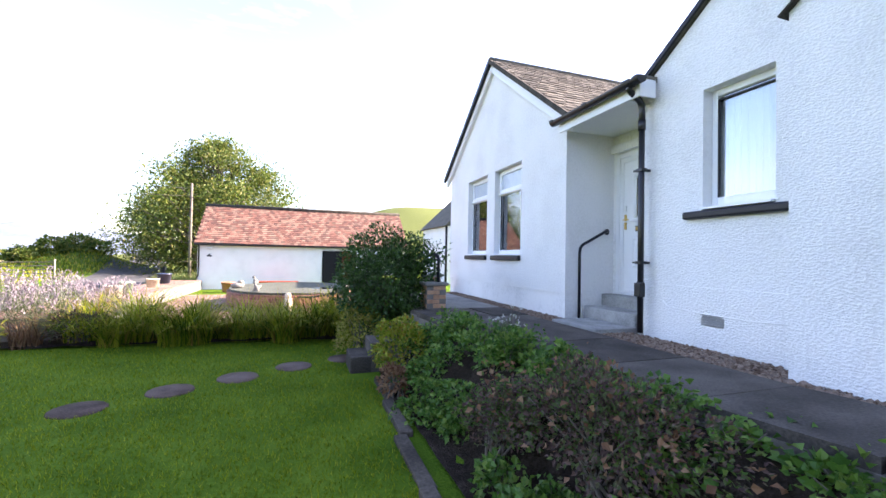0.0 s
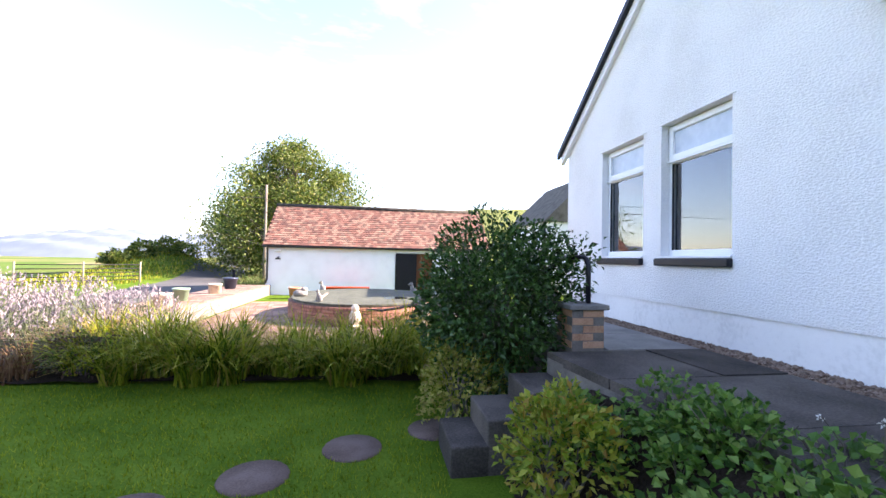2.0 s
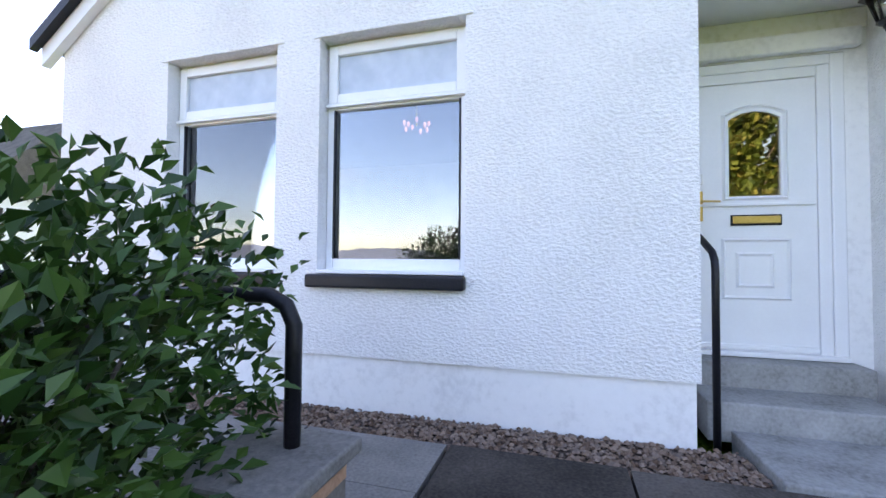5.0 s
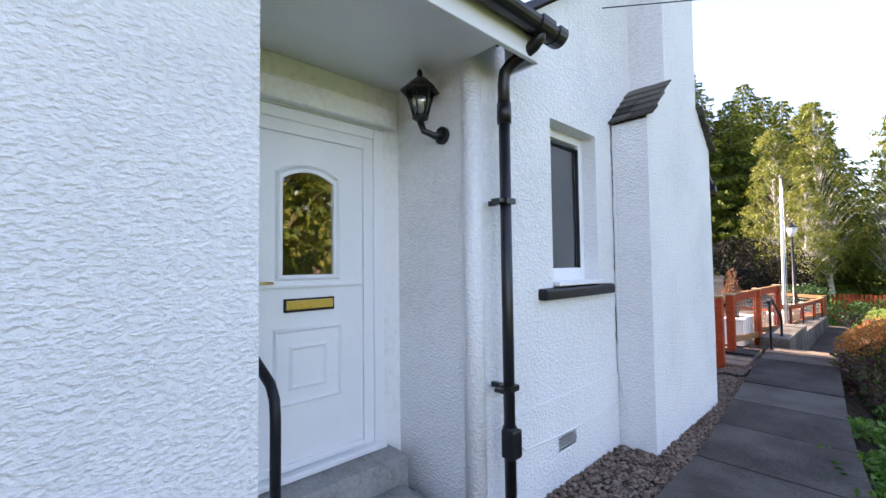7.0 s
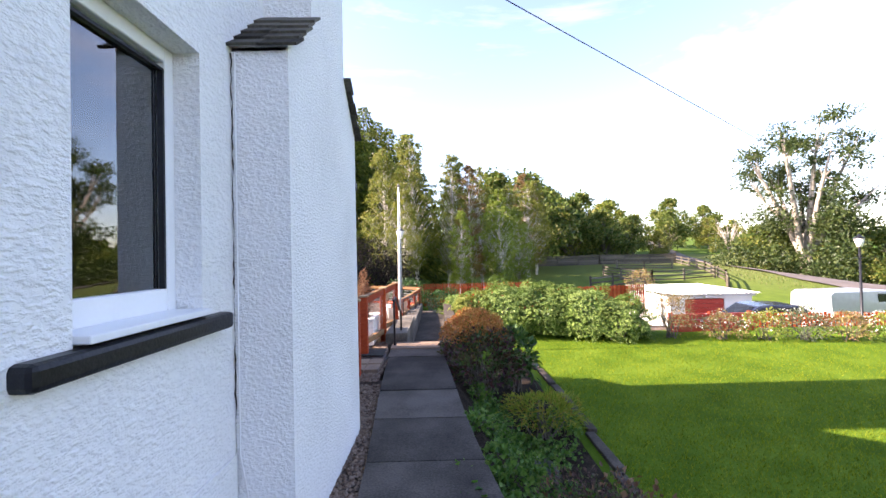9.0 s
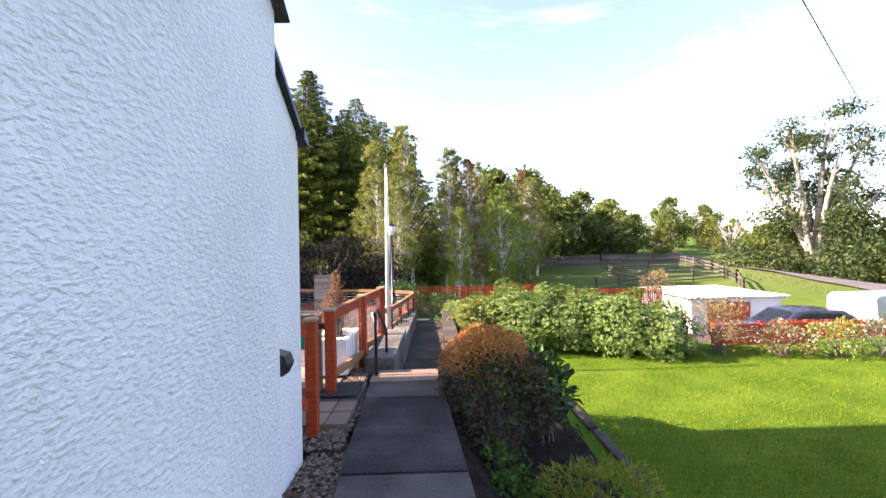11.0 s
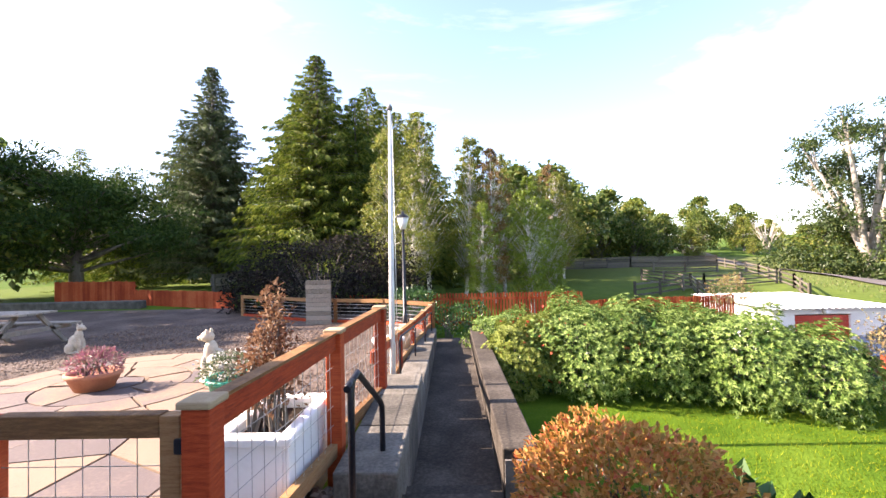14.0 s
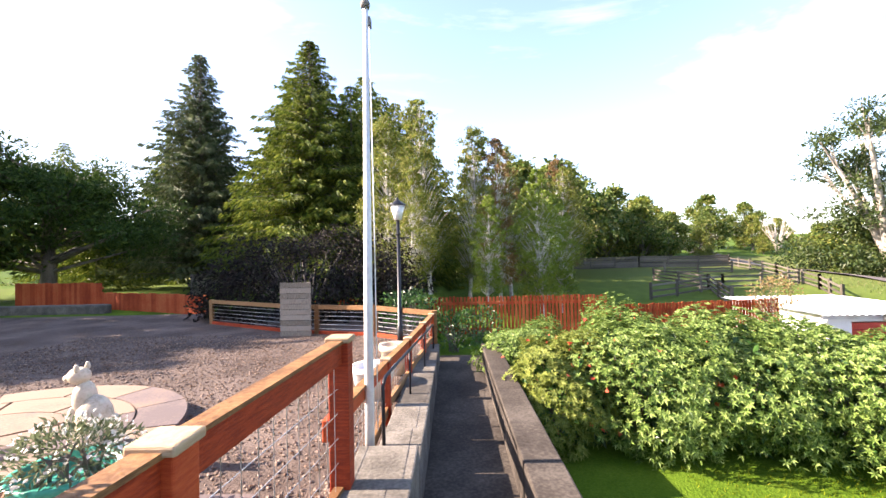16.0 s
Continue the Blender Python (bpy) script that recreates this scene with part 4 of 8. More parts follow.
part("window_sill", boxes((0.085, 0.2, -2.93, -1.89, 1.285, 1.365), bevel=0.02), M["black"], w3, "black painted stone sill")

door = holder("door_1", (0.9, -0.59, 0.35), "closed white uPVC front door with an arched pane", "door", kind="structure")
DX = 0.862
part("door_frame", boxes((DX - 0.01, DX + 0.06, -0.13, -0.062, 0.352, 2.455), (DX - 0.01, DX + 0.06, -1.118, -1.04, 0.352, 2.455), (DX - 0.01, DX + 0.06, -1.04, -0.13, 2.385, 2.455), bevel=0.008), M["upvc"], door)
part("inner_frame", boxes((DX + 0.002, DX + 0.05, -0.20, -0.13, 0.36, 2.385), (DX + 0.002, DX + 0.05, -1.04, -0.965, 0.36, 2.385), (DX + 0.002, DX + 0.05, -0.965, -0.20, 2.31, 2.385), bevel=0.006), M["upvc"], door)
leaf = part("leaf", boxes((DX + 0.012, DX + 0.05, -0.962, -0.203, 0.375, 1.488), (DX + 0.012, DX + 0.05, -0.435, -0.203, 1.488, 2.307), (DX + 0.012, DX + 0.05, -0.962, -0.755, 1.488, 2.307), (DX + 0.012, DX + 0.05, -0.755, -0.435, 2.10, 2.307)), M["upvc"], door)
arch = [(-0.595 + 0.16 * u, 2.045 + 0.055 * (1 - u * u)) for u in [1 - k / 5 for k in range(11)]]
part("arch_fill", prism(arch[:1] + [(-0.435, 2.105), (-0.755, 2.105)] + arch[:0:-1], "x", DX + 0.013, DX + 0.045), M["upvc"], door)
pane("pane", DX + 0.028, -0.756, -0.434, 1.487, 2.102, door, M["door_glass"])


def outline(pts, width, x0, x1):
    """A raised moulding along a closed line in the door's plane."""
    bm = bmesh.new()
    k = len(pts)
    c = Vector((sum(p[0] for p in pts) / k, sum(p[1] for p in pts) / k))
    inner = []
    for i in range(k):
        a, b, d = Vector(pts[i - 1]), Vector(pts[i]), Vector(pts[(i + 1) % k])
        n1, n2 = Vector((-(b - a).y, (b - a).x)).normalized(), Vector((-(d - b).y, (d - b).x)).normalized()
        n = (n1 + n2).normalized()
        n = n if n.dot(c - b) > 0 else -n
        inner.append(b + n * width / max(0.5, abs(n.dot(n1))))
    for i in range(k):
        j = (i + 1) % k
        a, b, d, e = Vector(pts[i]), Vector(pts[j]), inner[j], inner[i]
        m1, m2 = (a + e) / 2, (b + d) / 2
        va = [bm.verts.new((x0, *a)), bm.verts.new((x0, *b)), bm.verts.new((x1, *m2)), bm.verts.new((x1, *m1)), bm.verts.new((x0, *d)), bm.verts.new((x0, *e))]
        bm.faces.new(va[:4]), bm.faces.new((va[3], va[2], va[4], va[5]))
    return bm


big_arch = [(-0.595 + 0.205 * u, 2.085 + 0.065 * (1 - u * u)) for u in [1 - k / 6 for k in range(13)]]
part("moulding", outline([(-0.39, 1.455), *big_arch, (-0.80, 1.455)], 0.03, DX + 0.012, DX - 0.004), M["upvc"], door)
part("moulding", outline([(-0.38, 0.745), (-0.38, 1.185), (-0.81, 1.185), (-0.81, 0.745)], 0.028, DX + 0.012, DX - 0.003), M["upvc"], door)
part("moulding", outline([(-0.47, 0.83), (-0.47, 1.085), (-0.71, 1.085), (-0.71, 0.83)], 0.03, DX + 0.012, DX + 0.0), M["upvc"], door)
part("weather_bar", boxes((DX - 0.008, DX + 0.02, -0.95, -0.21, 1.415, 1.435), (DX - 0.012, DX + 0.02, -0.955, -0.21, 0.40, 0.43), bevel=0.004), M["upvc"], door)
part("letterbox", boxes((DX - 0.002, DX + 0.014, -0.752, -0.44, 1.275, 1.352), bevel=0.004), M["black"], door, "black letterbox surround")
part("flap", boxes((DX - 0.010, DX + 0.002, -0.742, -0.45, 1.288, 1.342), bevel=0.005), M["brass"], door, "brass letterbox flap")
handle = part("handle", boxes((DX - 0.006, DX + 0.014, -0.262, -0.228, 1.31, 1.53), bevel=0.004), M["brass"], door, "brass door handle")
part("lever", tube([(DX, -0.245, 1.45), (DX - 0.045, -0.245, 1.45), (DX - 0.05, -0.26, 1.45), (DX - 0.05, -0.36, 1.447)], 0.008, 8), M["brass"], handle)
part("chain_lock", boxes((DX - 0.004, DX + 0.014, -0.265, -0.225, 1.58, 1.66), bevel=0.004), M["ornament"], door)
part("threshold", boxes((0.80, 0.93, -1.10, -0.08, 0.352, 0.385), bevel=0.006), M["upvc"], door)

# rooms behind the glass
def curtain(y0, y1, x, z0, z1, folds):
    v, f = [], []
    k = folds * 6
    for i in range(k + 1):
        y = y0 + (y1 - y0) * i / k
        dx = 0.03 * math.sin(i * math.pi / 3)
        v += [(x + dx, y, z0), (x + dx, y, z1), (x + dx + 0.006, y, z0), (x + dx + 0.006, y, z1)]
    for i in range(k):
        a = 4 * i
        f += [(a, a + 4, a + 5, a + 1), (a + 2, a + 3, a + 7, a + 6), (a, a + 2, a + 6, a + 4), (a + 1, a + 5, a + 7, a + 3)]
    f += [(0, 1, 3, 2), (4 * k, 4 * k + 2, 4 * k + 3, 4 * k + 1)]
    return thing("curtain", (v, f), M["curtain"], "pale hanging curtain behind the small window", "curtain")


curtain(-2.88, -2.32, 0.47, 1.402, 2.6, 9)
curtain(-2.30, -1.98, 0.47, 1.402, 2.6, 5)
thing("windowsill_board", boxes((0.36, 0.62, -2.9, -1.95, 1.36, 1.40)), M["upvc"], "white inner window board", "sill")
thing("ornament", lathe([(0.03, 0), (0.045, 0.03), (0.03, 0.08), (0.04, 0.12), (0.028, 0.125)], (0.37, -2.28, 1.401)), M["ornament"], "white china ornament on the window board", "ornament")
thing("ornament", lathe([(0.045, 0), (0.06, 0.03), (0.05, 0.07), (0.02, 0.09)], (0.37, -2.55, 1.401)), M["ornament"], "small round white ornament on the window board", "ornament")
bulbs = holder("chandelier", (1.5, 2.2, 2.42), "small glass chandelier with lit pink-white bulbs", "chandelier")
glow = mat("bulb_glow", [(0.5, 0.25, 0.22), (0.6, 0.32, 0.28)], bump=0)
glow.node_tree.nodes["Principled BSDF"].inputs["Emission Color"].default_value = (1, 0.55, 0.5, 1)
glow.node_tree.nodes["Principled BSDF"].inputs["Emission Strength"].default_value = 0.14
part("stem", tube([(1.5, 2.2, 2.68), (1.5, 2.2, 2.42)], 0.01, 8), M["brass"], bulbs)
for k in range(9):
    a = 2 * math.pi * k / 9
    part("bulb", lathe([(0.004, -0.03), (0.018, 0), (0.012, 0.03)], (1.5 + 0.13 * math.cos(a), 2.2 + 0.13 * math.sin(a), 2.40 + 0.04 * (k % 2)), 8), glow, bulbs)

# door steps, rail, lantern, vents and wires
steps = holder("door_steps", (0.4, -0.6, 0), "grey concrete steps up to the front door", "steps")
part("step", boxes((0.63, 0.859, -1.14, -0.02, 0.0, 0.348), bevel=0.012), M["concrete"], steps)
part("step", boxes((0.255, 0.628, -1.09, -0.10, -0.05, 0.185), bevel=0.012), M["concrete"], steps)
part("step", boxes((-0.36, 0.252, -1.12, -0.22, -0.12, 0.028), bevel=0.01), M["concrete"], steps)
rail = holder("door_handrail", (0.16, -0.12, 0), "black painted tubular handrail beside the steps", "handrail")
part("tube", tube([(0.16, -0.12, -0.08), (0.16, -0.12, 0.95), (0.17, -0.12, 1.02), (0.21, -0.12, 1.07), (0.60, -0.10, 1.265), (0.68, -0.08, 1.282), (0.73, -0.005, 1.282)], 0.021, 12), M["black"], rail)
part("wall_plate", tube([(0.73, -0.014, 1.282), (0.73, 0.002, 1.282)], 0.045, 14), M["black"], rail)

lantern = holder("wall_lantern", (0.48, -1.25, 2.4), "black lantern wall lamp beside the door", "wall lamp")
lx, ly = 0.46, -1.12
part("bracket", tube([(lx - 0.07, -1.247, 2.34), (lx - 0.05, -1.19, 2.335), (lx - 0.02, -1.13, 2.36), (lx, ly, 2.42)], [0.03, 0.022, 0.02, 0.022], 10), M["plastic"], lantern)
part("wall_plate", tube([(lx - 0.07, -1.249, 2.34), (lx - 0.07, -1.225, 2.34)], 0.055, 14), M["plastic"], lantern)
part("base", lathe([(0.02, 0), (0.05, 0.015), (0.05, 0.03), (0.03, 0.04)], (lx, ly, 2.42), 6), M["plastic"], lantern)
part("glass", lathe([(0.042, 0.0), (0.085, 0.15)], (lx, ly, 2.458), 6), M["lamp_glass"], lantern)
for k in range(6):
    a = math.pi * k / 3
    part("bar", tube([(lx + 0.044 * math.cos(a), ly + 0.044 * math.sin(a), 2.455), (lx + 0.089 * math.cos(a), ly + 0.089 * math.sin(a), 2.61)], 0.006, 5), M["plastic"], lantern)
part("cap", lathe([(0.125, 0), (0.12, 0.012), (0.05, 0.075), (0.02, 0.09), (0.016, 0.11), (0.02, 0.12), (0.005, 0.15)], (lx, ly, 2.605), 6), M["plastic"], lantern)
part("bulb", lathe([(0.01, 0), (0.028, 0.04), (0.02, 0.08)], (lx, ly, 2.46), 10), M["ornament"], lantern)

vent = holder("flue_cover", (0.1, -5.53, 0.9), "black plastic flue cover on the wall", "vent")
part("hood", prism([(0.148, 0.82), (0.075, 0.82), (0.045, 0.89), (0.065, 0.95), (0.148, 0.975)], "y", -5.60, -5.47), M["plastic"], vent)
grille = holder("air_vent", (WX, -2.2, 0.27), "white plastic louvred air vent", "vent")
for k in range(5):
    part("slat", boxes((WX - 0.014, WX + 0.004, -2.32, -2.08, 0.222 + 0.024 * k, 0.238 + 0.024 * k)), M["upvc"], grille)
thing("cable", tube([(WX - 0.018, -1.62, 0.42), (WX - 0.018, -1.68, 0.36), (WX - 0.019, -2.1, 0.335), (WX - 0.019, -2.6, 0.33), (WX - 0.018, -3.04, 0.36)], 0.006, 6), M["plaster"], "white painted cable along the wall", "cable")
thing("cable", tube([(0.03, -3.06, 0.0), (0.12, -3.035, 0.6), (0.12, -3.035, 2.72)], 0.004, 6), M["plaster"], "thin cable in the corner of the chimney breast", "cable")
crack = []
for k in range(60):
    crack.append((WX - 0.006 + random.uniform(-0.004, 0.004), -3.046 + random.uniform(-0.006, 0.004), 0.05 + 2.68 * k / 59))
structure("moss_line", tube(crack, [random.choice((0.0006, 0.0010, 0.0022, 0.004)) for _ in crack], 5), M["soil"], "dark mossy joint down the side of the chimney breast", "moss")
wire = []
for k in range(25):
    t = k / 24
    p = Vector((0.1, -2.85, 3.70)).lerp(Vector((-46.6, -40.4, 4.5)), t)
    wire.append((p.x, p.y, p.z - 1.2 * t * (1 - t)))
thing("overhead_wire", tube(wire, 0.005, 5), M["plastic"], "thin black overhead wire from the house", "wire")
for off in (0.0, 0.5):
    w2 = []
    for k in range(17):
        t = k / 16
        p = Vector((-70, 18, 4.6 + off)).lerp(Vector((-10.3, 24.5, 4.4 + off)), t)
        w2.append((p.x, p.y, p.z - 2.4 * t * (1 - t)))
    thing("overhead_wire", tube(w2, 0.016, 5), M["plastic"], "thin overhead wire along the lane", "wire")
thing("utility_pole", tube([(-10.3, 24.5, -0.9), (-10.3, 24.5, 5.2)], [0.09, 0.07], 10), M["bark"], "grey wooden utility pole beside the lane", "pole")

# rear outbuilding past the gable
shed = holder("outbuilding", (2.2, 11.4, 0), "white outbuilding with a slate roof behind the house", "outbuilding")
part("wall", boxes((1.55, 4.5, 9.6, 13.0, -0.9, 2.1)), M["whitepaint"], shed)
part("roof", prism([(1.4, 2.05), (3.0, 3.6), (4.6, 2.05)], "y", 9.5, 13.1), M["slate"], shed)
part("pipe", tube([(1.52, 9.7, -0.8), (1.52, 9.7, 2.05)], 0.05, 8), M["plastic"], shed)

# ---- the barn ----
barn = holder("barn", (-3.3, 17.5, -0.6), "long white barn with a red clay tile roof", "barn")
BX0, BX1, BY = -8.1, 1.45, 16.0
part("wall", boxes((BX0, -2.72, BY, BY + 0.3, -1.0, 1.26), (-1.05, BX1, BY, BY + 0.3, -1.0, 1.26), (-2.72, -1.05, BY, BY + 0.3, 1.06, 1.26), (BX0, BX0 + 0.3, BY + 0.3, 20, -1.0, 1.26), (BX1 - 0.3, BX1, BY + 0.3, 20, -1.0, 1.26), (BX0, BX1, 20, 20.3, -1.0, 1.26)), M["whitepaint"], barn)
for xs in (BX0, BX1 - 0.3):
    part("gable", prism([(BY, 1.26), (20.3, 1.26), (18.15, 3.1)], "x", xs, xs + 0.3), M["whitepaint"], barn)
part("door", boxes((-2.70, -1.78, BY - 0.03, BY + 0.02, -0.55, 1.06)), M["darkwood"], barn, "black stained barn door")
part("back_board", boxes((-1.9, -1.0, BY + 0.6, BY + 0.66, -0.6, 1.1)), M["brownwood"], barn, "brown boarded inner door")
for k in range(6):
    part("board", boxes((-1.02 - 0.125 * (k + 1), -1.03 - 0.125 * k, BY + 0.10, BY + 0.13, -0.55, 1.05)), M["brownwood"], barn)
part("gutter", tube([(BX0 - 0.1, BY - 0.16, 1.24), (BX1 + 0.1, BY - 0.16, 1.26)], 0.055, 8), M["plastic"], barn, "black gutter")
part("downpipe", tube([(BX0 + 0.06, BY - 0.14, 1.22), (BX0 + 0.06, BY - 0.05, 1.10), (BX0 + 0.06, BY - 0.05, -0.15), (BX0 + 0.0, BY - 0.1, -0.3)], 0.035, 8), M["plastic"], barn, "black downpipe")
part("flood_lamp", boxes((-7.72, -7.5, BY - 0.12, BY - 0.002, 1.02, 1.12), bevel=0.01), M["ornament"], barn, "white flood lamp")
part("wall_bracket", tube([(-7.6, BY - 0.002, 0.80), (-7.6, BY - 0.14, 0.78), (-7.7, BY - 0.16, 0.72), (-7.5, BY - 0.16, 0.72)], 0.03, 8), M["black"], barn, "small black wall lamp")
rise = 3.18 - 1.27
roof_b = part("roof", prism([(BY - 0.2, 1.27), (18.15, 3.18), (20.5, 1.27), (20.5, 1.2), (18.15, 3.1), (BY - 0.2, 1.2)], "x", BX0 - 0.12, BX1 + 0.12), M["tile"], barn, "red clay tile roof")
part("ridge", tube([(BX0 - 0.12, 18.15, 3.22), (BX1 + 0.12, 18.15, 3.22)], 0.10, 8), M["slate"], barn, "grey ridge tiles")
tiles_b = part("roof_covering", tile_field(BX0 - 0.10, BX1 + 0.12, (BY - 0.2, 1.30), (18.15, 1.30 + rise), 19, 58), M["tile"], roof_b, "weathered red-brown plain clay tiles")
tagged(tiles_b, kind="stuff")


# ---- paths, steps, walls ----
def path_w(y):
    return float(np.interp(y, [-8.2, -4.5, -2.5, 0.0, 1.3], [-0.92, -1.22, -1.5, -1.85, -1.98]))


def path_e(y):
    return float(np.interp(y, [-8.2, -6.0, -3.5, 0.0, 4.4], [-0.08, -0.19, -0.38, -0.36, -0.34]))


def path_z(y):
    return float(np.interp(y, [-8.2, -6.0, -3.0], [0.10, 0.06, 0.0]))


pave = structure("pavement", prism([(path_e(4.3), 4.3), (-1.36, 4.3), (-1.36, 1.32), (path_w(1.3), 1.3), (path_w(-2.5), -2.5), (path_w(-4.5), -4.5), (-0.92, -8.2), (-0.08, -8.2), (path_e(-3.5), -3.5), (path_e(0), 0)], "z", -0.6, -0.055), M["joint"], "dark concrete slab path along the house", "path")
ys = [1.32, 0.42, -0.52, -1.46, -2.36, -3.24, -4.1, -4.92, -5.72, -6.5, -7.22, -7.7]
for a, b in zip(ys, ys[1:]):
    cuts = [0, 0.62, 1] if a > 0.5 else [0, 1]
    for u0, u1 in zip(cuts, cuts[1:]):
        q = []
        for y in (a - 0.008, b + 0.008):
            w, e = path_w(y), path_e(y)
            q.append((w + (e - w) * u0 + 0.006, y, path_z(y))), q.append((w + (e - w) * u1 - 0.006, y, path_z(y)))
        bm = bmesh.new()
        lift = random.uniform(-0.004, 0.006)
        top = [bm.verts.new((x, y, z + lift)) for x, y, z in (q[0], q[1], q[3], q[2])]
        bot = [bm.verts.new((v.co.x, v.co.y, v.co.z - 0.075)) for v in top]
        bm.faces.new(top)
        for i in range(4):
            bm.faces.new((top[i], bot[i], bot[(i + 1) % 4], top[(i + 1) % 4]))
        bmesh.ops.recalc_face_normals(bm, faces=bm.faces[:])
        part("slab", bm, M["slab"], pave)
for y0, y1 in ((1.34, 2.2), (2.215, 3.1), (3.115, 4.28)):
    part("slab", boxes((-1.34, -0.86, y0, y1, -0.06, 0.004), bevel=0.004), M["slab_light"], pave)
    part("slab", boxes((-0.85, path_e(y0) + 0.0, y0, y1, -0.06, 0.0), bevel=0.004), M["slab_light"], pave)
part("edging_slab", boxes((-0.92, -0.10, -8.22, -7.72, 0.0, 0.108), bevel=0.006), M["flag"], pave, "sunlit brown tiles at the step")
structure("gravel_bed", boxes((-0.38, 0.16, -6.4, -1.13, -0.25, -0.03), (-0.42, 0.03, -0.2, 4.9, -0.25, -0.03), (-0.1, 0.3, -7.4, -6.4, -0.25, 0.0), (0.02, 0.3, -8.5, -7.4, -0.25, 0.03)), M["gravel"], "strip of gravel against the wall", "gravel")


def pebbles(x0, x1, y0, y1, z, count, size=0.02):
    """Round stones as squashed eight-sided lumps."""
    p = np.stack([rng.uniform(x0, x1, count), rng.uniform(y0, y1, count), np.full(count, z)], 1)
    base = np.array([[1, 0, 0], [0, 1, 0], [-1, 0, 0], [0, -1, 0], [0, 0, 0.6], [0, 0, -0.6]], float)
    r = size * rng.uniform(0.5, 1.35, (count, 1, 1)) * rng.uniform(0.65, 1.2, (count, 1, 3))
    a = rng.uniform(0, 6.28, count)
    c, s = np.cos(a), np.sin(a)
    v = base[None] * r
    v = np.stack([v[..., 0] * c[:, None] - v[..., 1] * s[:, None], v[..., 0] * s[:, None] + v[..., 1] * c[:, None], v[..., 2] + rng.uniform(-0.3, 0.4, (count, 1)) * size], -1) + p[:, None]
    i = np.arange(count)[:, None, None] * 6
    f = i + np.array([[0, 1, 4], [1, 2, 4], [2, 3, 4], [3, 0, 4], [1, 0, 5], [2, 1, 5], [3, 2, 5], [0, 3, 5]])[None]
    return v.reshape(-1, 3), f.reshape(-1, 3)


thing("pebbles", join([pebbles(-0.40, 0.03, -0.2, 4.6, -0.02, 4200), pebbles(-0.38, 0.14, -6.2, -1.14, -0.018, 6000), pebbles(-0.12, 0.3, -7.3, -6.2, 0.02, 900), pebbles(0.0, 0.22, -8.5, -7.75, 0.05, 420, 0.025)]), M["pebble"], "brown and grey pebbles along the wall", "pebbles", kind="stuff")

# garden steps from the lawn up to the path
gsteps = holder("garden_steps", (-2.4, 0.8, -0.8), "dark stone steps from the lawn up to the path", "steps")
for x0, x1, z in ((-2.35, -1.97, -0.19), (-2.70, -2.33, -0.38), (-2.98, -2.68, -0.57)):
    part("step", boxes((x0, x1, 0.72, 1.32, -0.95, z), bevel=0.015), M["slab"], gsteps)
kerb = holder("lawn_kerb", (-2.7, -3, -0.8), "worn concrete kerb between lawn and bed", "kerb")
for k in range(11):
    y0 = 0.30 - 0.92 * k
    xk = -2.66 - 0.16 * sm(0, -3, y0) - 0.05 * math.sin(k)
    part("kerb_stone", boxes((xk - 0.06, xk + 0.06, y0 - 0.905, y0, -1.0, float(gz(-3.3, y0)) + 0.055 + 0.01 * math.sin(k * 2.1)), bevel=0.012), M["slab_brown"], kerb)
soil_v = [(x, y, float(gz(x, y)) + 0.035 + 0.03 * noise.noise((x * 3, y * 3, 0))) for y in np.arange(-9.2, 0.72, 0.12) for x in np.linspace(-2.6, path_w(y) + 0.05, 14)]
ns = len(np.arange(-9.2, 0.72, 0.12))
structure("soil_bed", (soil_v, [(i * 14 + j, i * 14 + j + 1, (i + 1) * 14 + j + 1, (i + 1) * 14 + j) for i in range(ns - 1) for j in range(13)]), M["soil"], "dark soil of the flower bed beside the path", "soil")
bv = [(x, y, float(gz(x, y)) + 0.04 + 0.04 * noise.noise((x * 2, y * 2, 3))) for x in np.arange(-10.4, -1.75, 0.2) for y in np.linspace(3.1 + 0.06 * (-2 - x), 5.4, 10)]
nb = len(np.arange(-10.4, -1.75, 0.2))
structure("soil_border", (bv, [(i * 10 + j, (i + 1) * 10 + j, (i + 1) * 10 + j + 1, i * 10 + j + 1) for i in range(nb - 1) for j in range(9)]), M["soil"], "dark soil of the border behind the lawn", "soil")
stone_me = mesh_of("stepping_stone", lathe([(0.25, -0.05), (0.255, 0.0), (0.245, 0.014), (0.05, 0.018)], (0, 0, 0), 18), M["stepstone"])
for k, (x, y) in enumerate(((-2.98, 1.62), (-3.73, 1.31), (-4.42, 0.91), (-5.09, 0.52), (-5.8, 0.08), (-6.5, -0.45), (-7.2, -1.0))):
    o = tagged(new("stepping_stone", stone_me), "round reddish-grey stepping stone set in the lawn", "stepping stone", "stepping stones in the lawn")
    o.location, o.rotation_euler = (x, y, float(gz(x, y)) + 0.002), (0, 0, k)


# brickwork
def bricks(owner, spots, material, size=(0.215, 0.1025, 0.065)):
    me = mesh_of("brick", boxes((-size[0] / 2, size[0] / 2, -size[1] / 2, size[1] / 2, -size[2] / 2, size[2] / 2)), material)
    for at, rz in spots:
        piece("brick", me, owner, at, rz=rz)


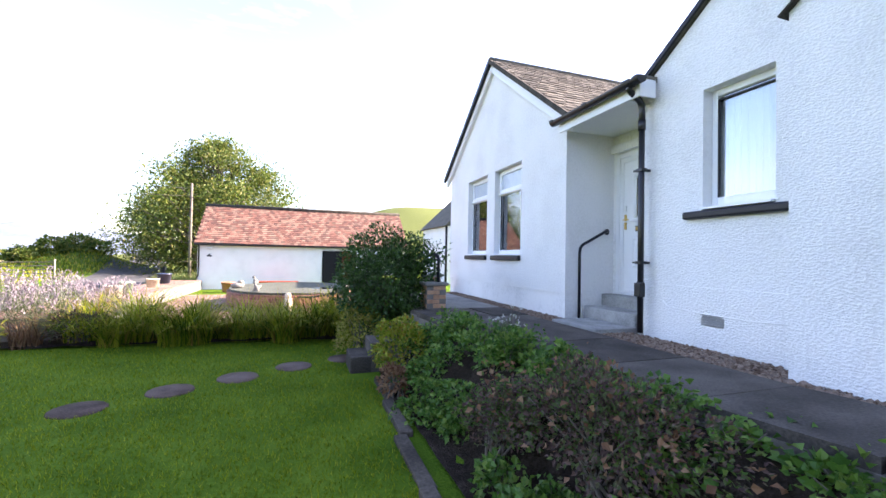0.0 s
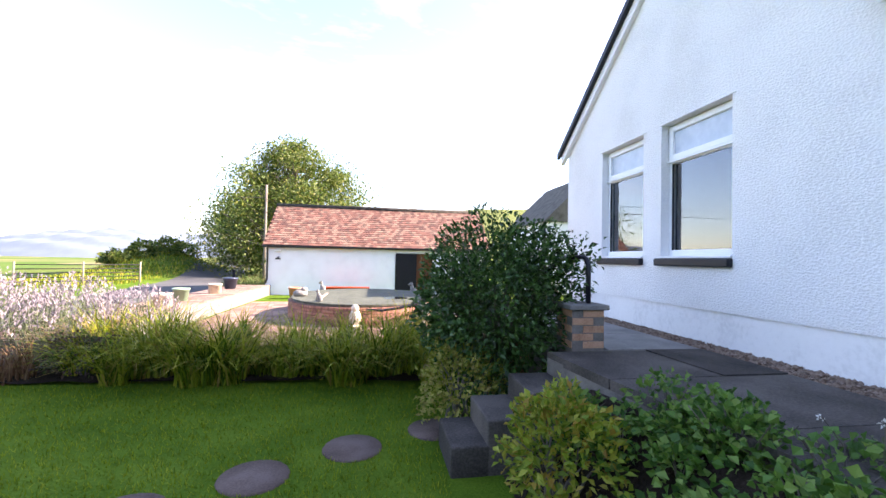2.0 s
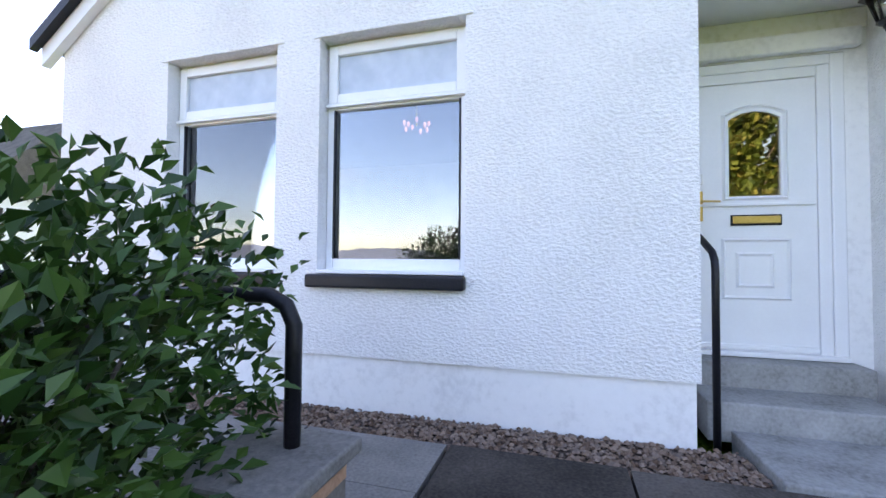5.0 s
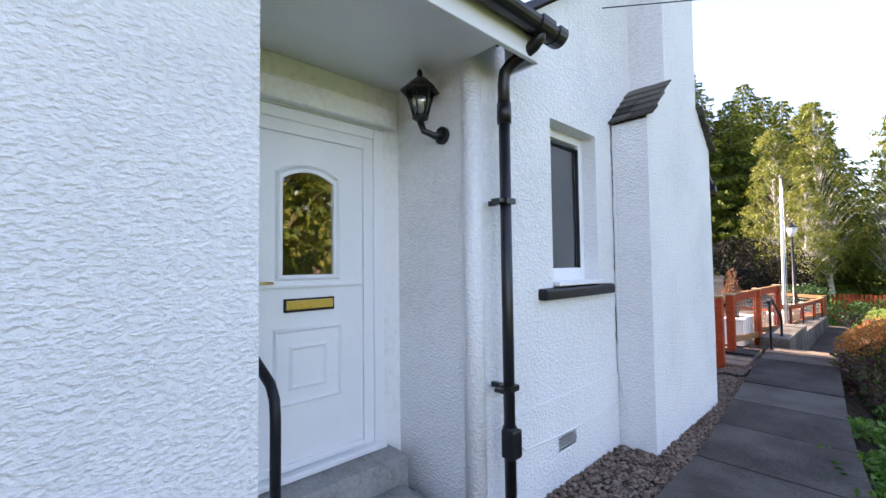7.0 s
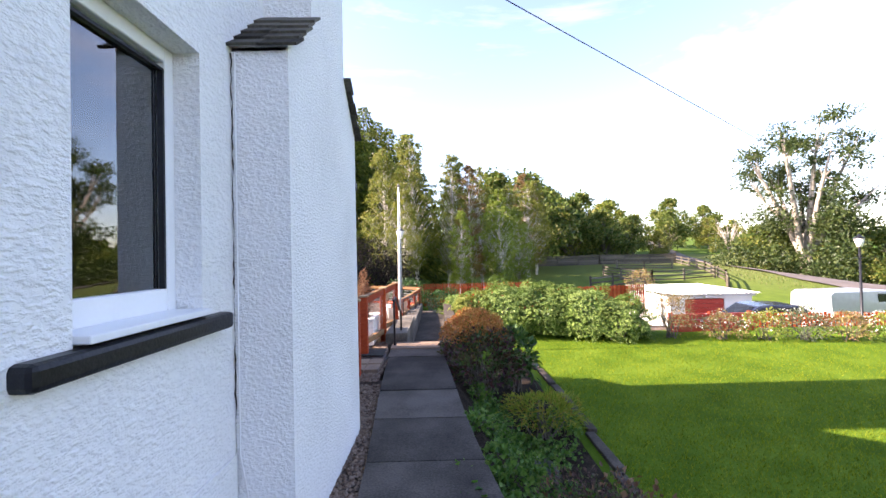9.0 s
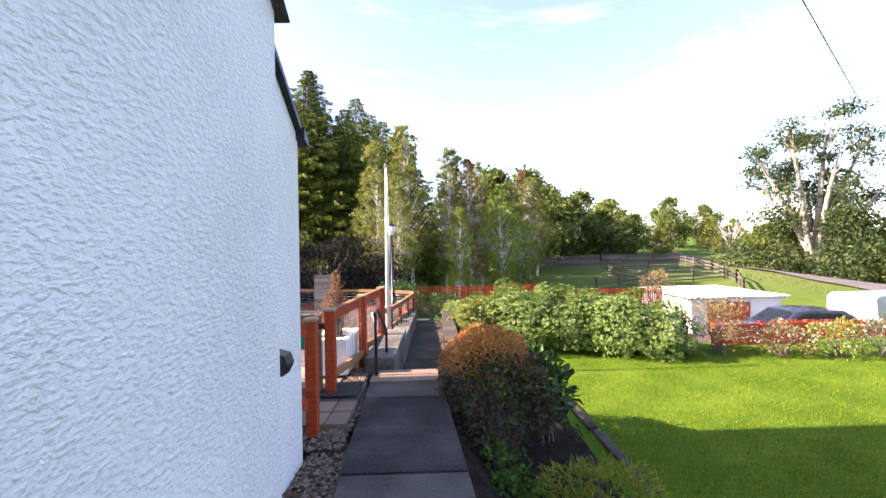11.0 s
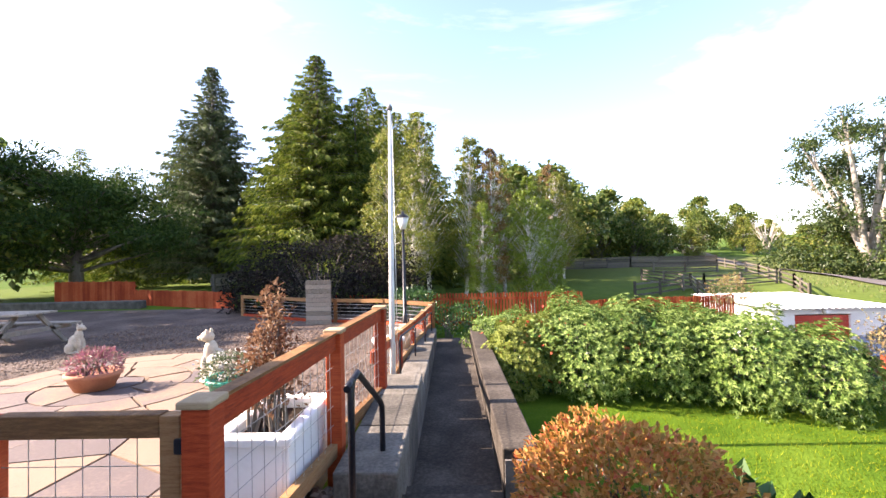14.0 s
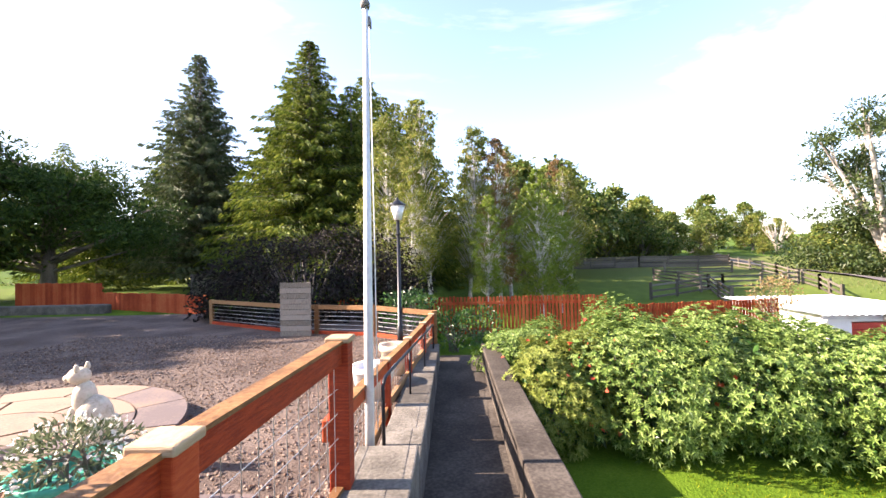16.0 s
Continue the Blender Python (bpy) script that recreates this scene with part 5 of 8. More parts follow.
def pillar(x, y, z, courses, label):
    ob = structure("brick_pillar", boxes((x - 0.165, x + 0.165, y - 0.165, y + 0.165, z - 0.4, z + courses * 0.075)), M["joint"], label, "pillar")
    spots = []
    for c in range(courses):
        zz, f = z + 0.0375 + 0.075 * c, 1 if c % 2 else -1
        for s in (-1, 1):
            spots += [((x + f * s * 0.055, y + s * 0.118, zz), 0), ((x + s * 0.118, y - f * s * 0.055, zz), math.pi / 2)]
    bricks(ob, spots, M["brick"])
    structure("pillar_cap", boxes((x - 0.205, x + 0.205, y - 0.205, y + 0.205, z + courses * 0.075, z + courses * 0.075 + 0.05), bevel=0.01), M["slab_light"], "pale stone cap on the brick pillar", "cap")


pillar(-1.52, 1.57, 0.0, 5, "orange brick pillar with a stone cap beside the path")
pillar(-0.62, 4.55, 0.0, 5, "orange brick pillar beside the lower steps")
for x, y0, y1, z in ((-1.45, 1.54, 4.4, 0.44), (-0.58, 4.5, 6.2, 0.42)):
    r = holder("step_handrail", (x, y0, z), "black painted tubular rail on the brick pillar", "handrail")
    part("tube", tube([(x, y0, z - 0.1), (x, y0, 0.80), (x, y0 + 0.03, 0.86), (x, y0 + 0.09, 0.89), (x, y0 + 0.6, 0.885), (x, y0 + 1.2, 0.6), (x, y1, 0.25), (x, y1, -0.7)], 0.026, 10), M["black"], r)
low = structure("retaining_wall", boxes((-1.95, -1.38, 1.84, 4.5, -1.0, -0.03)), M["joint"], "orange brick wall holding up the path", "brick wall")
bricks(low, [((-1.96, 1.95 + 0.225 * i + 0.11 * (c % 2), -0.78 + 0.075 * c), math.pi / 2) for c in range(10) for i in range(11)], M["brick"])
low2 = holder("patio_steps", (-0.9, 4.8, -0.5), "pale slab steps down to the brick patio", "steps")
for k in range(4):
    part("step", boxes((-1.34, -0.36, 4.3 + 0.3 * k, 4.62 + 0.3 * k, -1.0, -0.16 * (k + 1)), bevel=0.01), M["slab_light"], low2)

# sunken patio, white wall, pond
pz = -0.78
patio_n = structure("patio_north", boxes((-7.8, 1.5, 5.3, 16.0, -1.0, pz - 0.05)), M["joint"], "sunlit red-brown brick paving below the house", "paving")
pv_me = mesh_of("paver", boxes((-0.21, 0.21, -0.21, 0.21, -0.05, 0.0)), M["paver"])
for i in range(16):
    for j in range(18):
        piece("paver", pv_me, patio_n, (-7.55 + 0.43 * i, 5.6 + 0.43 * j, pz + random.uniform(-0.004, 0.004)))
wallw = structure("white_wall", boxes((-8.12, -7.9, 4.2, 15.98, -1.2, -0.42)), M["whitepaint"], "low white painted garden wall", "wall")
cop = structure("coping", boxes((-9.3, -7.88, 4.15, 15.95, -0.9, -0.385)), M["joint"], "brick-paved top behind the white wall", "coping")
cop_me = mesh_of("coping_brick", boxes((-0.225, 0.225, -0.105, 0.105, -0.03, 0.012)), M["paver"])
for i in range(3):
    for j in range(52):
        piece("coping_brick", cop_me, cop, (-8.10 - 0.465 * i, 4.3 + 0.222 * j, -0.385 + random.uniform(-0.003, 0.003)))
pond = holder("raised_pond", (-3.9, 10.1, pz), "round raised brick pond covered by a net", "pond")


def ring(u, k=48):
    return [(-3.9 + (2.0 + u) * math.cos(2 * math.pi * i / k), 10.1 + (2.6 + u) * math.sin(2 * math.pi * i / k)) for i in range(k)]


wall_p = part("wall", prism(ring(-0.06), "z", pz - 0.1, pz + 0.48), M["joint"], pond)
pb_me = mesh_of("brick", boxes((-0.12, 0.12, -0.05, 0.05, -0.032, 0.032)), M["redbrick"])
for c in range(6):
    for i in range(50):
        a = math.pi + math.pi * (i + 0.5 * (c % 2)) / 50
        x, y = 2.0 * math.cos(a), 2.6 * math.sin(a)
        piece("brick", pb_me, wall_p, (x - 3.9, y + 10.1, pz + 0.04 + 0.075 * c), rz=math.atan2(2.6 * math.cos(a), -2.0 * math.sin(a)))
part("net", prism(ring(-0.02), "z", pz + 0.482, pz + 0.52), M["net"], pond, "dark green pond net")
part("water", lathe([(0.34, 0), (0.34, 0.006)], (-3.0, 9.2, pz + 0.521), 24), M["water"], pond, "open patch of pond water")
part("batten", boxes((-5.0, -4.94, 8.3, 10.4, pz + 0.522, pz + 0.56)), M["greywood"], pond, "pale wooden batten")


# ---- things on the north side ----
def pot(name, at, r, h, material, label, taper=0.75):
    return thing(name, lathe([(r * taper, 0), (r * 0.95, h * 0.86), (r, h * 0.86), (r * 1.02, h), (r * 0.86, h), (r * 0.8, h * 0.8)], at, 20), material, label, "plant pot")


pot("plant_pot", (-8.5, 9.3, -0.373), 0.2, 0.33, M["palegreen"], "pale green glazed pot on the wall top")
pot("plant_pot", (-8.5, 11.6, -0.373), 0.2, 0.30, M["caststone"], "pale stone pot on the wall top", 0.9)
pot("plant_pot", (-8.7, 13.6, -0.373), 0.25, 0.40, M["blueglaze"], "dark blue glazed pot on the wall top", 0.7)
pot("plant_pot", (-8.4, 8.1, -0.373), 0.22, 0.30, M["caststone"], "rough cream stone trough on the wall top", 0.95)
pot("plant_pot", (-6.6, 14.4, pz), 0.26, 0.42, M["terracotta"], "terracotta pot against the barn")
thing("lane_post", boxes((-9.6, -9.5, 16.6, 16.7, -0.7, 0.2)), M["darkwood"], "short black post beside the lane", "post")
bench = holder("bench", (-4.7, 15.5, pz), "low red-brown wooden bench against the barn", "bench")
part("seat", boxes((-5.6, -3.8, 15.15, 15.55, pz + 0.34, pz + 0.39), bevel=0.008), M["redwood"], bench)
part("apron", boxes((-5.55, -3.85, 15.17, 15.20, pz + 0.24, pz + 0.34)), M["redwood"], bench)
for x in (-5.58, -3.88):
    for y in (15.16, 15.46):
        part("leg", boxes((x, x + 0.07, y, y + 0.08, pz, pz + 0.34)), M["redwood"], bench)


def statue(name, at, blobs, material, label):
    bm = bmesh.new()
    for x, y, z, rx, ry, rz in blobs:
        bmesh.ops.create_icosphere(bm, subdivisions=3, radius=1, matrix=Matrix.Translation(Vector(at) + Vector((x, y, z))) @ Matrix.Diagonal((rx, ry, rz, 1)))
    for f in bm.faces:
        f.smooth = True
    return thing(name, bm, material, label, "statue")


SIT = [(0, 0, 0.03, 0.17, 0.14, 0.035), (0.02, 0, 0.20, 0.12, 0.10, 0.17), (-0.05, 0, 0.34, 0.075, 0.07, 0.13), (-0.09, 0, 0.50, 0.075, 0.06, 0.062), (-0.16, 0, 0.485, 0.04, 0.032, 0.03),
       (-0.10, 0.045, 0.16, 0.04, 0.035, 0.14), (-0.10, -0.045, 0.16, 0.04, 0.035, 0.14), (-0.07, 0.045, 0.56, 0.018, 0.014, 0.03), (-0.07, -0.045, 0.56, 0.018, 0.014, 0.03), (0.06, 0.09, 0.11, 0.09, 0.05, 0.10), (0.06, -0.09, 0.11, 0.09, 0.05, 0.10)]


def scaled(blobs, s, turn=1):
    return [(turn * x * s, y * s, z * s, a * s, b * s, c * s) for x, y, z, a, b, c in blobs]


statue("statue", (-4.0, 7.25, pz), [(0, 0, 0.05, 0.17, 0.14, 0.06), (0, 0, 0.26, 0.13, 0.11, 0.2), (0, 0, 0.46, 0.09, 0.09, 0.10)], M["caststone"], "weathered stone owl statue before the pond")
statue("statue", (-4.9, 8.1, pz + 0.53), scaled(SIT, 0.5), M["greystone"], "small grey stone statue on the pond")
statue("statue", (-5.6, 9.6, pz + 0.5), [(0, 0, 0.1, 0.2, 0.16, 0.11), (0.1, 0, 0.2, 0.1, 0.09, 0.08)], M["greystone"], "grey stone frog on the pond edge")
statue("statue", (-5.3, 12.1, pz + 0.4), scaled(SIT, 0.7), M["greystone"], "grey stone statue behind the pond")
statue("statue", (-2.2, 12.6, pz + 0.2), scaled(SIT, 1.0), M["greystone"], "dark stone heron statue near the barn door")
statue("statue", (-2.4, 8.2, pz), [(0, 0, 0.3, 0.2, 0.16, 0.32), (0.05, 0, 0.6, 0.14, 0.12, 0.1)], M["greystone"], "grey rock beside the pond")
thing("hose", tube([(-4.2, 7.6, pz + 0.42), (-3.4, 7.4, pz + 0.40), (-2.7, 7.5, pz + 0.5), (-2.0, 7.7, pz + 0.75), (-1.6, 8.2, pz + 0.8)], 0.03, 8), M["plastic"], "black hose along the pond wall", "hose")

# field gate and fence left of the lane
gate_f = holder("field_gate", (-17.5, 22, -0.9), "grey metal field gate beside the lane", "gate")
fz = float(gz(-17, 21))
for k in range(5):
    part("bar", tube([(-19.5, 19.0, fz + 0.2 + 0.2 * k), (-16.2, 22.6, fz + 0.2 + 0.2 * k)], 0.025, 6), M["darkwood"], gate_f)
for x, y in ((-19.5, 19.0), (-17.85, 20.8), (-16.2, 22.6)):
    part("upright", tube([(x, y, fz - 0.2), (x, y, fz + 1.15)], 0.04, 6), M["greywood"], gate_f)

# ---- the south court ----
court = structure("court", boxes((0.03, 17, -20.6, -10.2, -0.4, -0.08), (8.2, 17, -10.2, -6.2, -0.4, -0.08)), M["gravel"], "pinkish grey gravel court", "gravel")
thing("gravel", pebbles(0.15, 7.5, -16.6, -10.3, -0.075, 15000, 0.018), M["pebble"], "loose pinkish gravel", "gravel", kind="stuff")
fl = structure("patio_south", prism([(3.45 + 1.64 * math.cos(a * math.pi / 16), -10.85 + 1.64 * math.sin(a * math.pi / 16)) for a in range(32)], "z", -0.39, 0.042, boxes((0.30, 8.3, -10.2, -5.9, -0.4, 0.045))), M["joint"], "sandstone crazy paving with a round pattern", "paving")
CC = (3.45, -10.85)


def flag(pts, z, lift):
    bm = bmesh.new()
    t = [bm.verts.new((x, y, z + lift)) for x, y in pts]
    b = [bm.verts.new((x, y, z - 0.05)) for x, y in pts]
    bm.faces.new(t)
    for i in range(len(pts)):
        j = (i + 1) % len(pts)
        bm.faces.new((t[i], b[i], b[j], t[j]))
    bmesh.ops.recalc_face_normals(bm, faces=bm.faces[:])
    return bm


for r0, r1, k in ((0.02, 0.30, 1), (0.32, 0.78, 5), (0.80, 1.24, 9), (1.26, 1.66, 13)):
    for i in range(k):
        a0, a1 = 2 * math.pi * i / k + 0.4 * r0 + 0.012 / max(r0, .1), 2 * math.pi * (i + 1) / k + 0.4 * r0 - 0.012 / max(r0, .1)
        arc = [a0 + (a1 - a0) * s / 6 for s in range(7)]
        pts = [(CC[0] + r1 * math.cos(a), CC[1] + r1 * math.sin(a)) for a in arc]
        if k > 1:
            pts += [(CC[0] + r0 * math.cos(a), CC[1] + r0 * math.sin(a)) for a in arc[::-1]]
        part("flagstone", flag(pts, 0.082, random.uniform(-0.003, 0.004)), M["flag"], fl)
fx, fy = np.linspace(0.62, 8.25, 11), np.linspace(-10.2, -5.95, 7)
jit = {(i, j): (float(fx[i]) + random.uniform(-0.2, 0.2) * (0 < i < 10), float(fy[j]) + random.uniform(-0.2, 0.2) * (0 < j < 6)) for i in range(11) for j in range(7)}
for i in range(10):
    for j in range(6):
        q = [Vector(jit[a]) for a in ((i, j), (i + 1, j), (i + 1, j + 1), (i, j + 1))]
        c = sum(q, Vector((0, 0))) / 4
        q = [c + (p - c) * 0.972 for p in q]
        if min((p - Vector(CC)).length for p in q) < 1.67 and (c - Vector(CC)).length < 1.3:
            continue
        out = []
        for p in q:
            d = p - Vector(CC)
            out.append(tuple(Vector(CC) + d * max(1.0, 1.68 / max(d.length, 0.01))))
        part("flagstone", flag(out, 0.08, random.uniform(-0.003, 0.003)), M["flag"], fl)
# tiles and mat at the gateway
gw = structure("gateway_tiles", boxes((-0.09, 0.62, -7.75, -6.55, -0.2, 0.02)), M["joint"], "sandstone tiles at the gateway", "paving")
for i in range(4):
    for j in range(2):
        part("tile", boxes((0.20 * j - 0.07, 0.20 * j + 0.12, -6.86 - 0.3 * i, -6.575 - 0.3 * i, 0.0, 0.075 + 0.01 * i), bevel=0.004), M["flag"], gw)
thing("door_mat", boxes((-0.06, 0.36, -7.66, -7.18, 0.117, 0.13), bevel=0.004), M["mat_rubber"], "worn black rubber mat at the gateway", "mat")

# raised garden wall, lower path and right-hand wall
gwall = structure("garden_wall", boxes((-0.34, 0.0, -14.8, -8.3, -0.6, -0.04)), M["joint"], "weathered concrete garden wall beside the lower path", "wall")
for k in range(3):
    y0 = -8.30 - 0.72 * k
    part("block", boxes((-0.345, 0.05, y0 - 0.71, y0, -0.28, 0.25), bevel=0.012), M["wallstone"], gwall)
for k in range(7):
    y0 = -10.46 - 0.62 * k
    part("block", boxes((-0.345 - 0.0 * k, -0.02, y0 - 0.61, y0, -0.28, 0.115 - 0.014 * k), bevel=0.012), M["wallstone"], gwall)
structure("lower_path", boxes((-1.06, -0.34, -15.2, -8.75, -0.6, -0.265), (-0.93, -0.34, -8.76, -8.48, -0.6, -0.08), (-0.93, -0.34, -8.49, -8.19, -0.6, 0.012)), M["slab_brown"], "stained concrete path between low walls", "path")
rwall = structure("kerb_wall", boxes((-1.30, -1.06, -14.6, -8.9, -0.9, 0.02)), M["joint"], "low dark concrete wall edging the path", "wall")
for k in range(7):
    y0 = -8.92 - 0.81 * k
    part("block", boxes((-1.315, -1.045, y0 - 0.80, y0, -0.30, 0.10 - 0.006 * k), bevel=0.012), M["slab_brown"], rwall)


# timber fence with wire panels
def post(parent, x, y, z0, z1, s=0.1, material=None, capped=True):
    p = part("post", boxes((x - s / 2, x + s / 2, y - s / 2, y + s / 2, z0, z1), bevel=0.006), material or M["redwood"], parent)
    if capped:
        part("post_cap", boxes((x - s * 0.62, x + s * 0.62, y - s * 0.62, y + s * 0.62, z1, z1 + 0.03), bevel=0.008), M["capwood"], p, "pale wooden post cap")
    return p


def beam(a, b, w, h, material, parent, name="rail"):
    a, b = Vector(a), Vector(b)
    d = (b - a).normalized()
    s = Vector((-d.y, d.x, 0)).normalized() * w / 2
    u = Vector((0, 0, h / 2))
    bm = bmesh.new()
    r = [[bm.verts.new(p + i * s + j * u) for i, j in ((-1, -1), (1, -1), (1, 1), (-1, 1))] for p in (a, b)]
    bm.faces.new(r[0][::-1]), bm.faces.new(r[1])
    for i in range(4):
        bm.faces.new((r[0][i], r[0][(i + 1) % 4], r[1][(i + 1) % 4], r[1][i]))
    bmesh.ops.recalc_face_normals(bm, faces=bm.faces[:])
    return part(name, bm, material, parent)


def wire_panel(a, b, z0, z1, parent, step=0.1, zb0=None, zb1=None):
    """Welded mesh between two posts; the heights may differ at the far end."""
    a, b = Vector(a), Vector(b)
    zb0, zb1 = z0 if zb0 is None else zb0, z1 if zb1 is None else zb1
    k, rows = max(2, int((b - a).length / step)), max(2, int((z1 - z0) / step))
    bm = bmesh.new()
    for i in range(1, k):
        t = i / k
        p = a.lerp(b, t)
        tube([(p.x, p.y, z0 + (zb0 - z0) * t), (p.x, p.y, z1 + (zb1 - z1) * t)], 0.0022, 3, bm, False)
    for j in range(rows + 1):
        s = j / rows
        tube([(a.x, a.y, z0 + (z1 - z0) * s), (b.x, b.y, zb0 + (zb1 - zb0) * s)], 0.0022, 3, bm, False)
    return part("wire_mesh", bm, M["steel"], parent)


fence = holder("timber_fence", (0.2, -9, 0), "red-stained timber fence with wire mesh panels", "fence")
PA, PB, PC, PD = (0.20, -6.50), (0.243, -7.33), (0.137, -8.71), (0.036, -9.965)
post(fence, *PA, 0.0, 1.02, 0.095)
post(fence, *PB, -0.1, 1.0, 0.105)
post(fence, *PC, -0.1, 1.02, 0.105)
post(fence, *PD, -0.15, 1.035, 0.11)
for (p, zp), (q, zq) in (((PB, 0.945), (PC, 0.965)), ((PC, 0.965), (PD, 0.98))):
    beam((*p, zp), (*q, zq), 0.05, 0.11, M["redwood"], fence)
    beam((*p, zp + 0.062), (*q, zq + 0.062), 0.075, 0.016, M["tanwood"], fence, "rail_top")
    beam((*p, 0.30), (*q, 0.22), 0.05, 0.09, M["tanwood"], fence)
    wire_panel(p, q, 0.34, 0.92, fence, 0.1, 0.26, 0.92)
part("latch", boxes((0.092, 0.13, -10.02, -9.91, 0.50, 0.62), bevel=0.008), M["redwood"], fence)
PE = [(0.04, -10.02, 0.64), (0.06, -11.63, 0.49), (-0.02, -12.87, 0.45), (-0.12, -14.1, 0.45), (-0.20, -15.1, 0.45)]
for x, y, z in PE[1:]:
    post(fence, x, y, -0.2, z + 0.03, 0.085)
for p, q in zip(PE, PE[1:]):
    beam((p[0], p[1], p[2] - 0.02), (q[0], q[1], q[2] - 0.02), 0.045, 0.085, M["redwood"], fence)
    beam((p[0], p[1], p[2] + 0.03), (q[0], q[1], q[2] + 0.03), 0.065, 0.014, M["tanwood"], fence, "rail_top")
    beam((p[0], p[1], 0.10), (q[0], q[1], 0.06), 0.045, 0.08, M["tanwood"], fence)
    wire_panel(p[:2], q[:2], 0.13, p[2] - 0.05, fence, 0.12)
fence_b = holder("timber_fence", (0.5, -6.3, 0), "short red-stained timber fence beside the house corner", "fence")
PH = (0.80, -6.085)
beam((*PA, 0.955), (*PH, 0.955), 0.05, 0.11, M["redwood"], fence_b)
beam((*PA, 1.018), (*PH, 1.018), 0.075, 0.016, M["tanwood"], fence_b, "rail_top")
beam((*PA, 0.30), (*PH, 0.30), 0.05, 0.10, M["redwood"], fence_b)
wire_panel(PA, PH, 0.33, 0.90, fence_b, 0.1)
gate = holder("garden_gate", (0.8, -7.40, 0), "tan timber gate with wire mesh, standing open", "gate")
for x in (0.40, 1.13):
    part("stile", boxes((x - 0.04, x + 0.04, -7.43, -7.37, 0.02, 0.945), bevel=0.005), M["tanwood"] if x < 1 else M["redwood"], gate)
for z in (0.905, 0.12):
    part("rail", boxes((0.44, 1.09, -7.43, -7.37, z - 0.045, z + 0.045), bevel=0.005), M["tanwood"], gate)
wire_panel((0.44, -7.40), (1.09, -7.40), 0.16, 0.86, gate, 0.1)
for k in range(3):
    part("bar", tube([(0.62, -7.355, 0.36 + 0.11 * k), (0.92, -7.355, 0.30 + 0.11 * k)], 0.006, 6), M["polepaint"], gate)
part("hinge", boxes((0.26, 0.38, -7.43, -7.36, 0.80, 0.86), bevel=0.006), M["black"], gate)

hr = holder("step_rail", (-0.14, -8.3, 0.1), "black tubular rail at the path step", "handrail")
part("tube", tube([(-0.15, -7.98, 0.02), (-0.15, -7.98, 0.82), (-0.152, -8.0, 0.88), (-0.165, -8.07, 0.91), (-0.205, -8.53, 0.60), (-0.208, -8.58, 0.55), (-0.208, -8.59, 0.50), (-0.208, -8.59, -0.2)], 0.019, 10), M["black"], hr)
part("end", tube([(-0.15, -7.90, 0.87), (-0.152, -8.0, 0.885)], 0.02, 8), M["black"], hr)
lr = holder("long_rail", (-0.1, -12, 0), "thin black rail along the garden wall", "handrail")
part("tube", tube([(-0.06, -10.75, 0.10), (-0.06, -10.75, 0.55), (-0.07, -10.82, 0.60), (-0.15, -12.4, 0.52), (-0.22, -13.6, 0.46), (-0.26, -14.4, 0.42), (-0.26, -14.42, 0.0)], 0.014, 8), M["black"], lr)
for x, y, z in ((-0.13, -12.0, 0.53), (-0.2, -13.2, 0.48)):
    part("post", tube([(x, y, 0.0), (x, y, z)], 0.012, 6), M["black"], lr)

flagpole = holder("flagpole", (0.0, -10.53, -0.1), "white painted flagpole with a halyard", "flagpole")
part("pole", tube([(0.0, -10.53, -0.15), (-0.008, -10.53, 1.2), (-0.025, -10.53, 3.25)], [0.034, 0.031, 0.018], 12), M["polepaint"], flagpole)
part("truck", lathe([(0.03, 0), (0.035, 0.03), (0.015, 0.07)], (-0.025, -10.53, 3.25), 10), M["greystone"], flagpole)
part("cleat", boxes((-0.055, -0.025, -10.60, -10.54, 3.14, 3.20)), M["greystone"], flagpole)
part("halyard", tube([(-0.055, -10.56, 0.3), (-0.055, -10.56, 1.6), (-0.045, -10.56, 3.18)], 0.004, 5), M["ornament"], flagpole)


def lamp_post(x, y, z, h):
    lp = holder("lamp_post", (x, y, z), "black garden lamp post with a glass lantern", "lamp post", "garden lamp posts")
    part("post", tube([(x, y, z - 0.1), (x, y, z + 0.5), (x, y, z + 0.52), (x, y, z + h)], [0.06, 0.06, 0.04, 0.03], 10), M["plastic"], lp)
    part("crossbar", tube([(x - 0.22, y, z + h - 0.35), (x + 0.22, y, z + h - 0.35)], 0.014, 6), M["plastic"], lp)
    part("collar", lathe([(0.03, 0), (0.06, 0.02), (0.04, 0.05)], (x, y, z + h - 0.3), 10), M["plastic"], lp)
    part("glass", lathe([(0.07, 0), (0.14, 0.28)], (x, y, z + h), 6), M["ornament"], lp)
    part("cap", lathe([(0.17, 0), (0.16, 0.02), (0.04, 0.10), (0.015, 0.16)], (x, y, z + h + 0.28), 6), M["plastic"], lp)


lamp_post(0.44, -15.7, -0.3, 2.55)
lamp_post(-14.6, -14.2, float(gz(-14.6, -14.2)), 2.75)

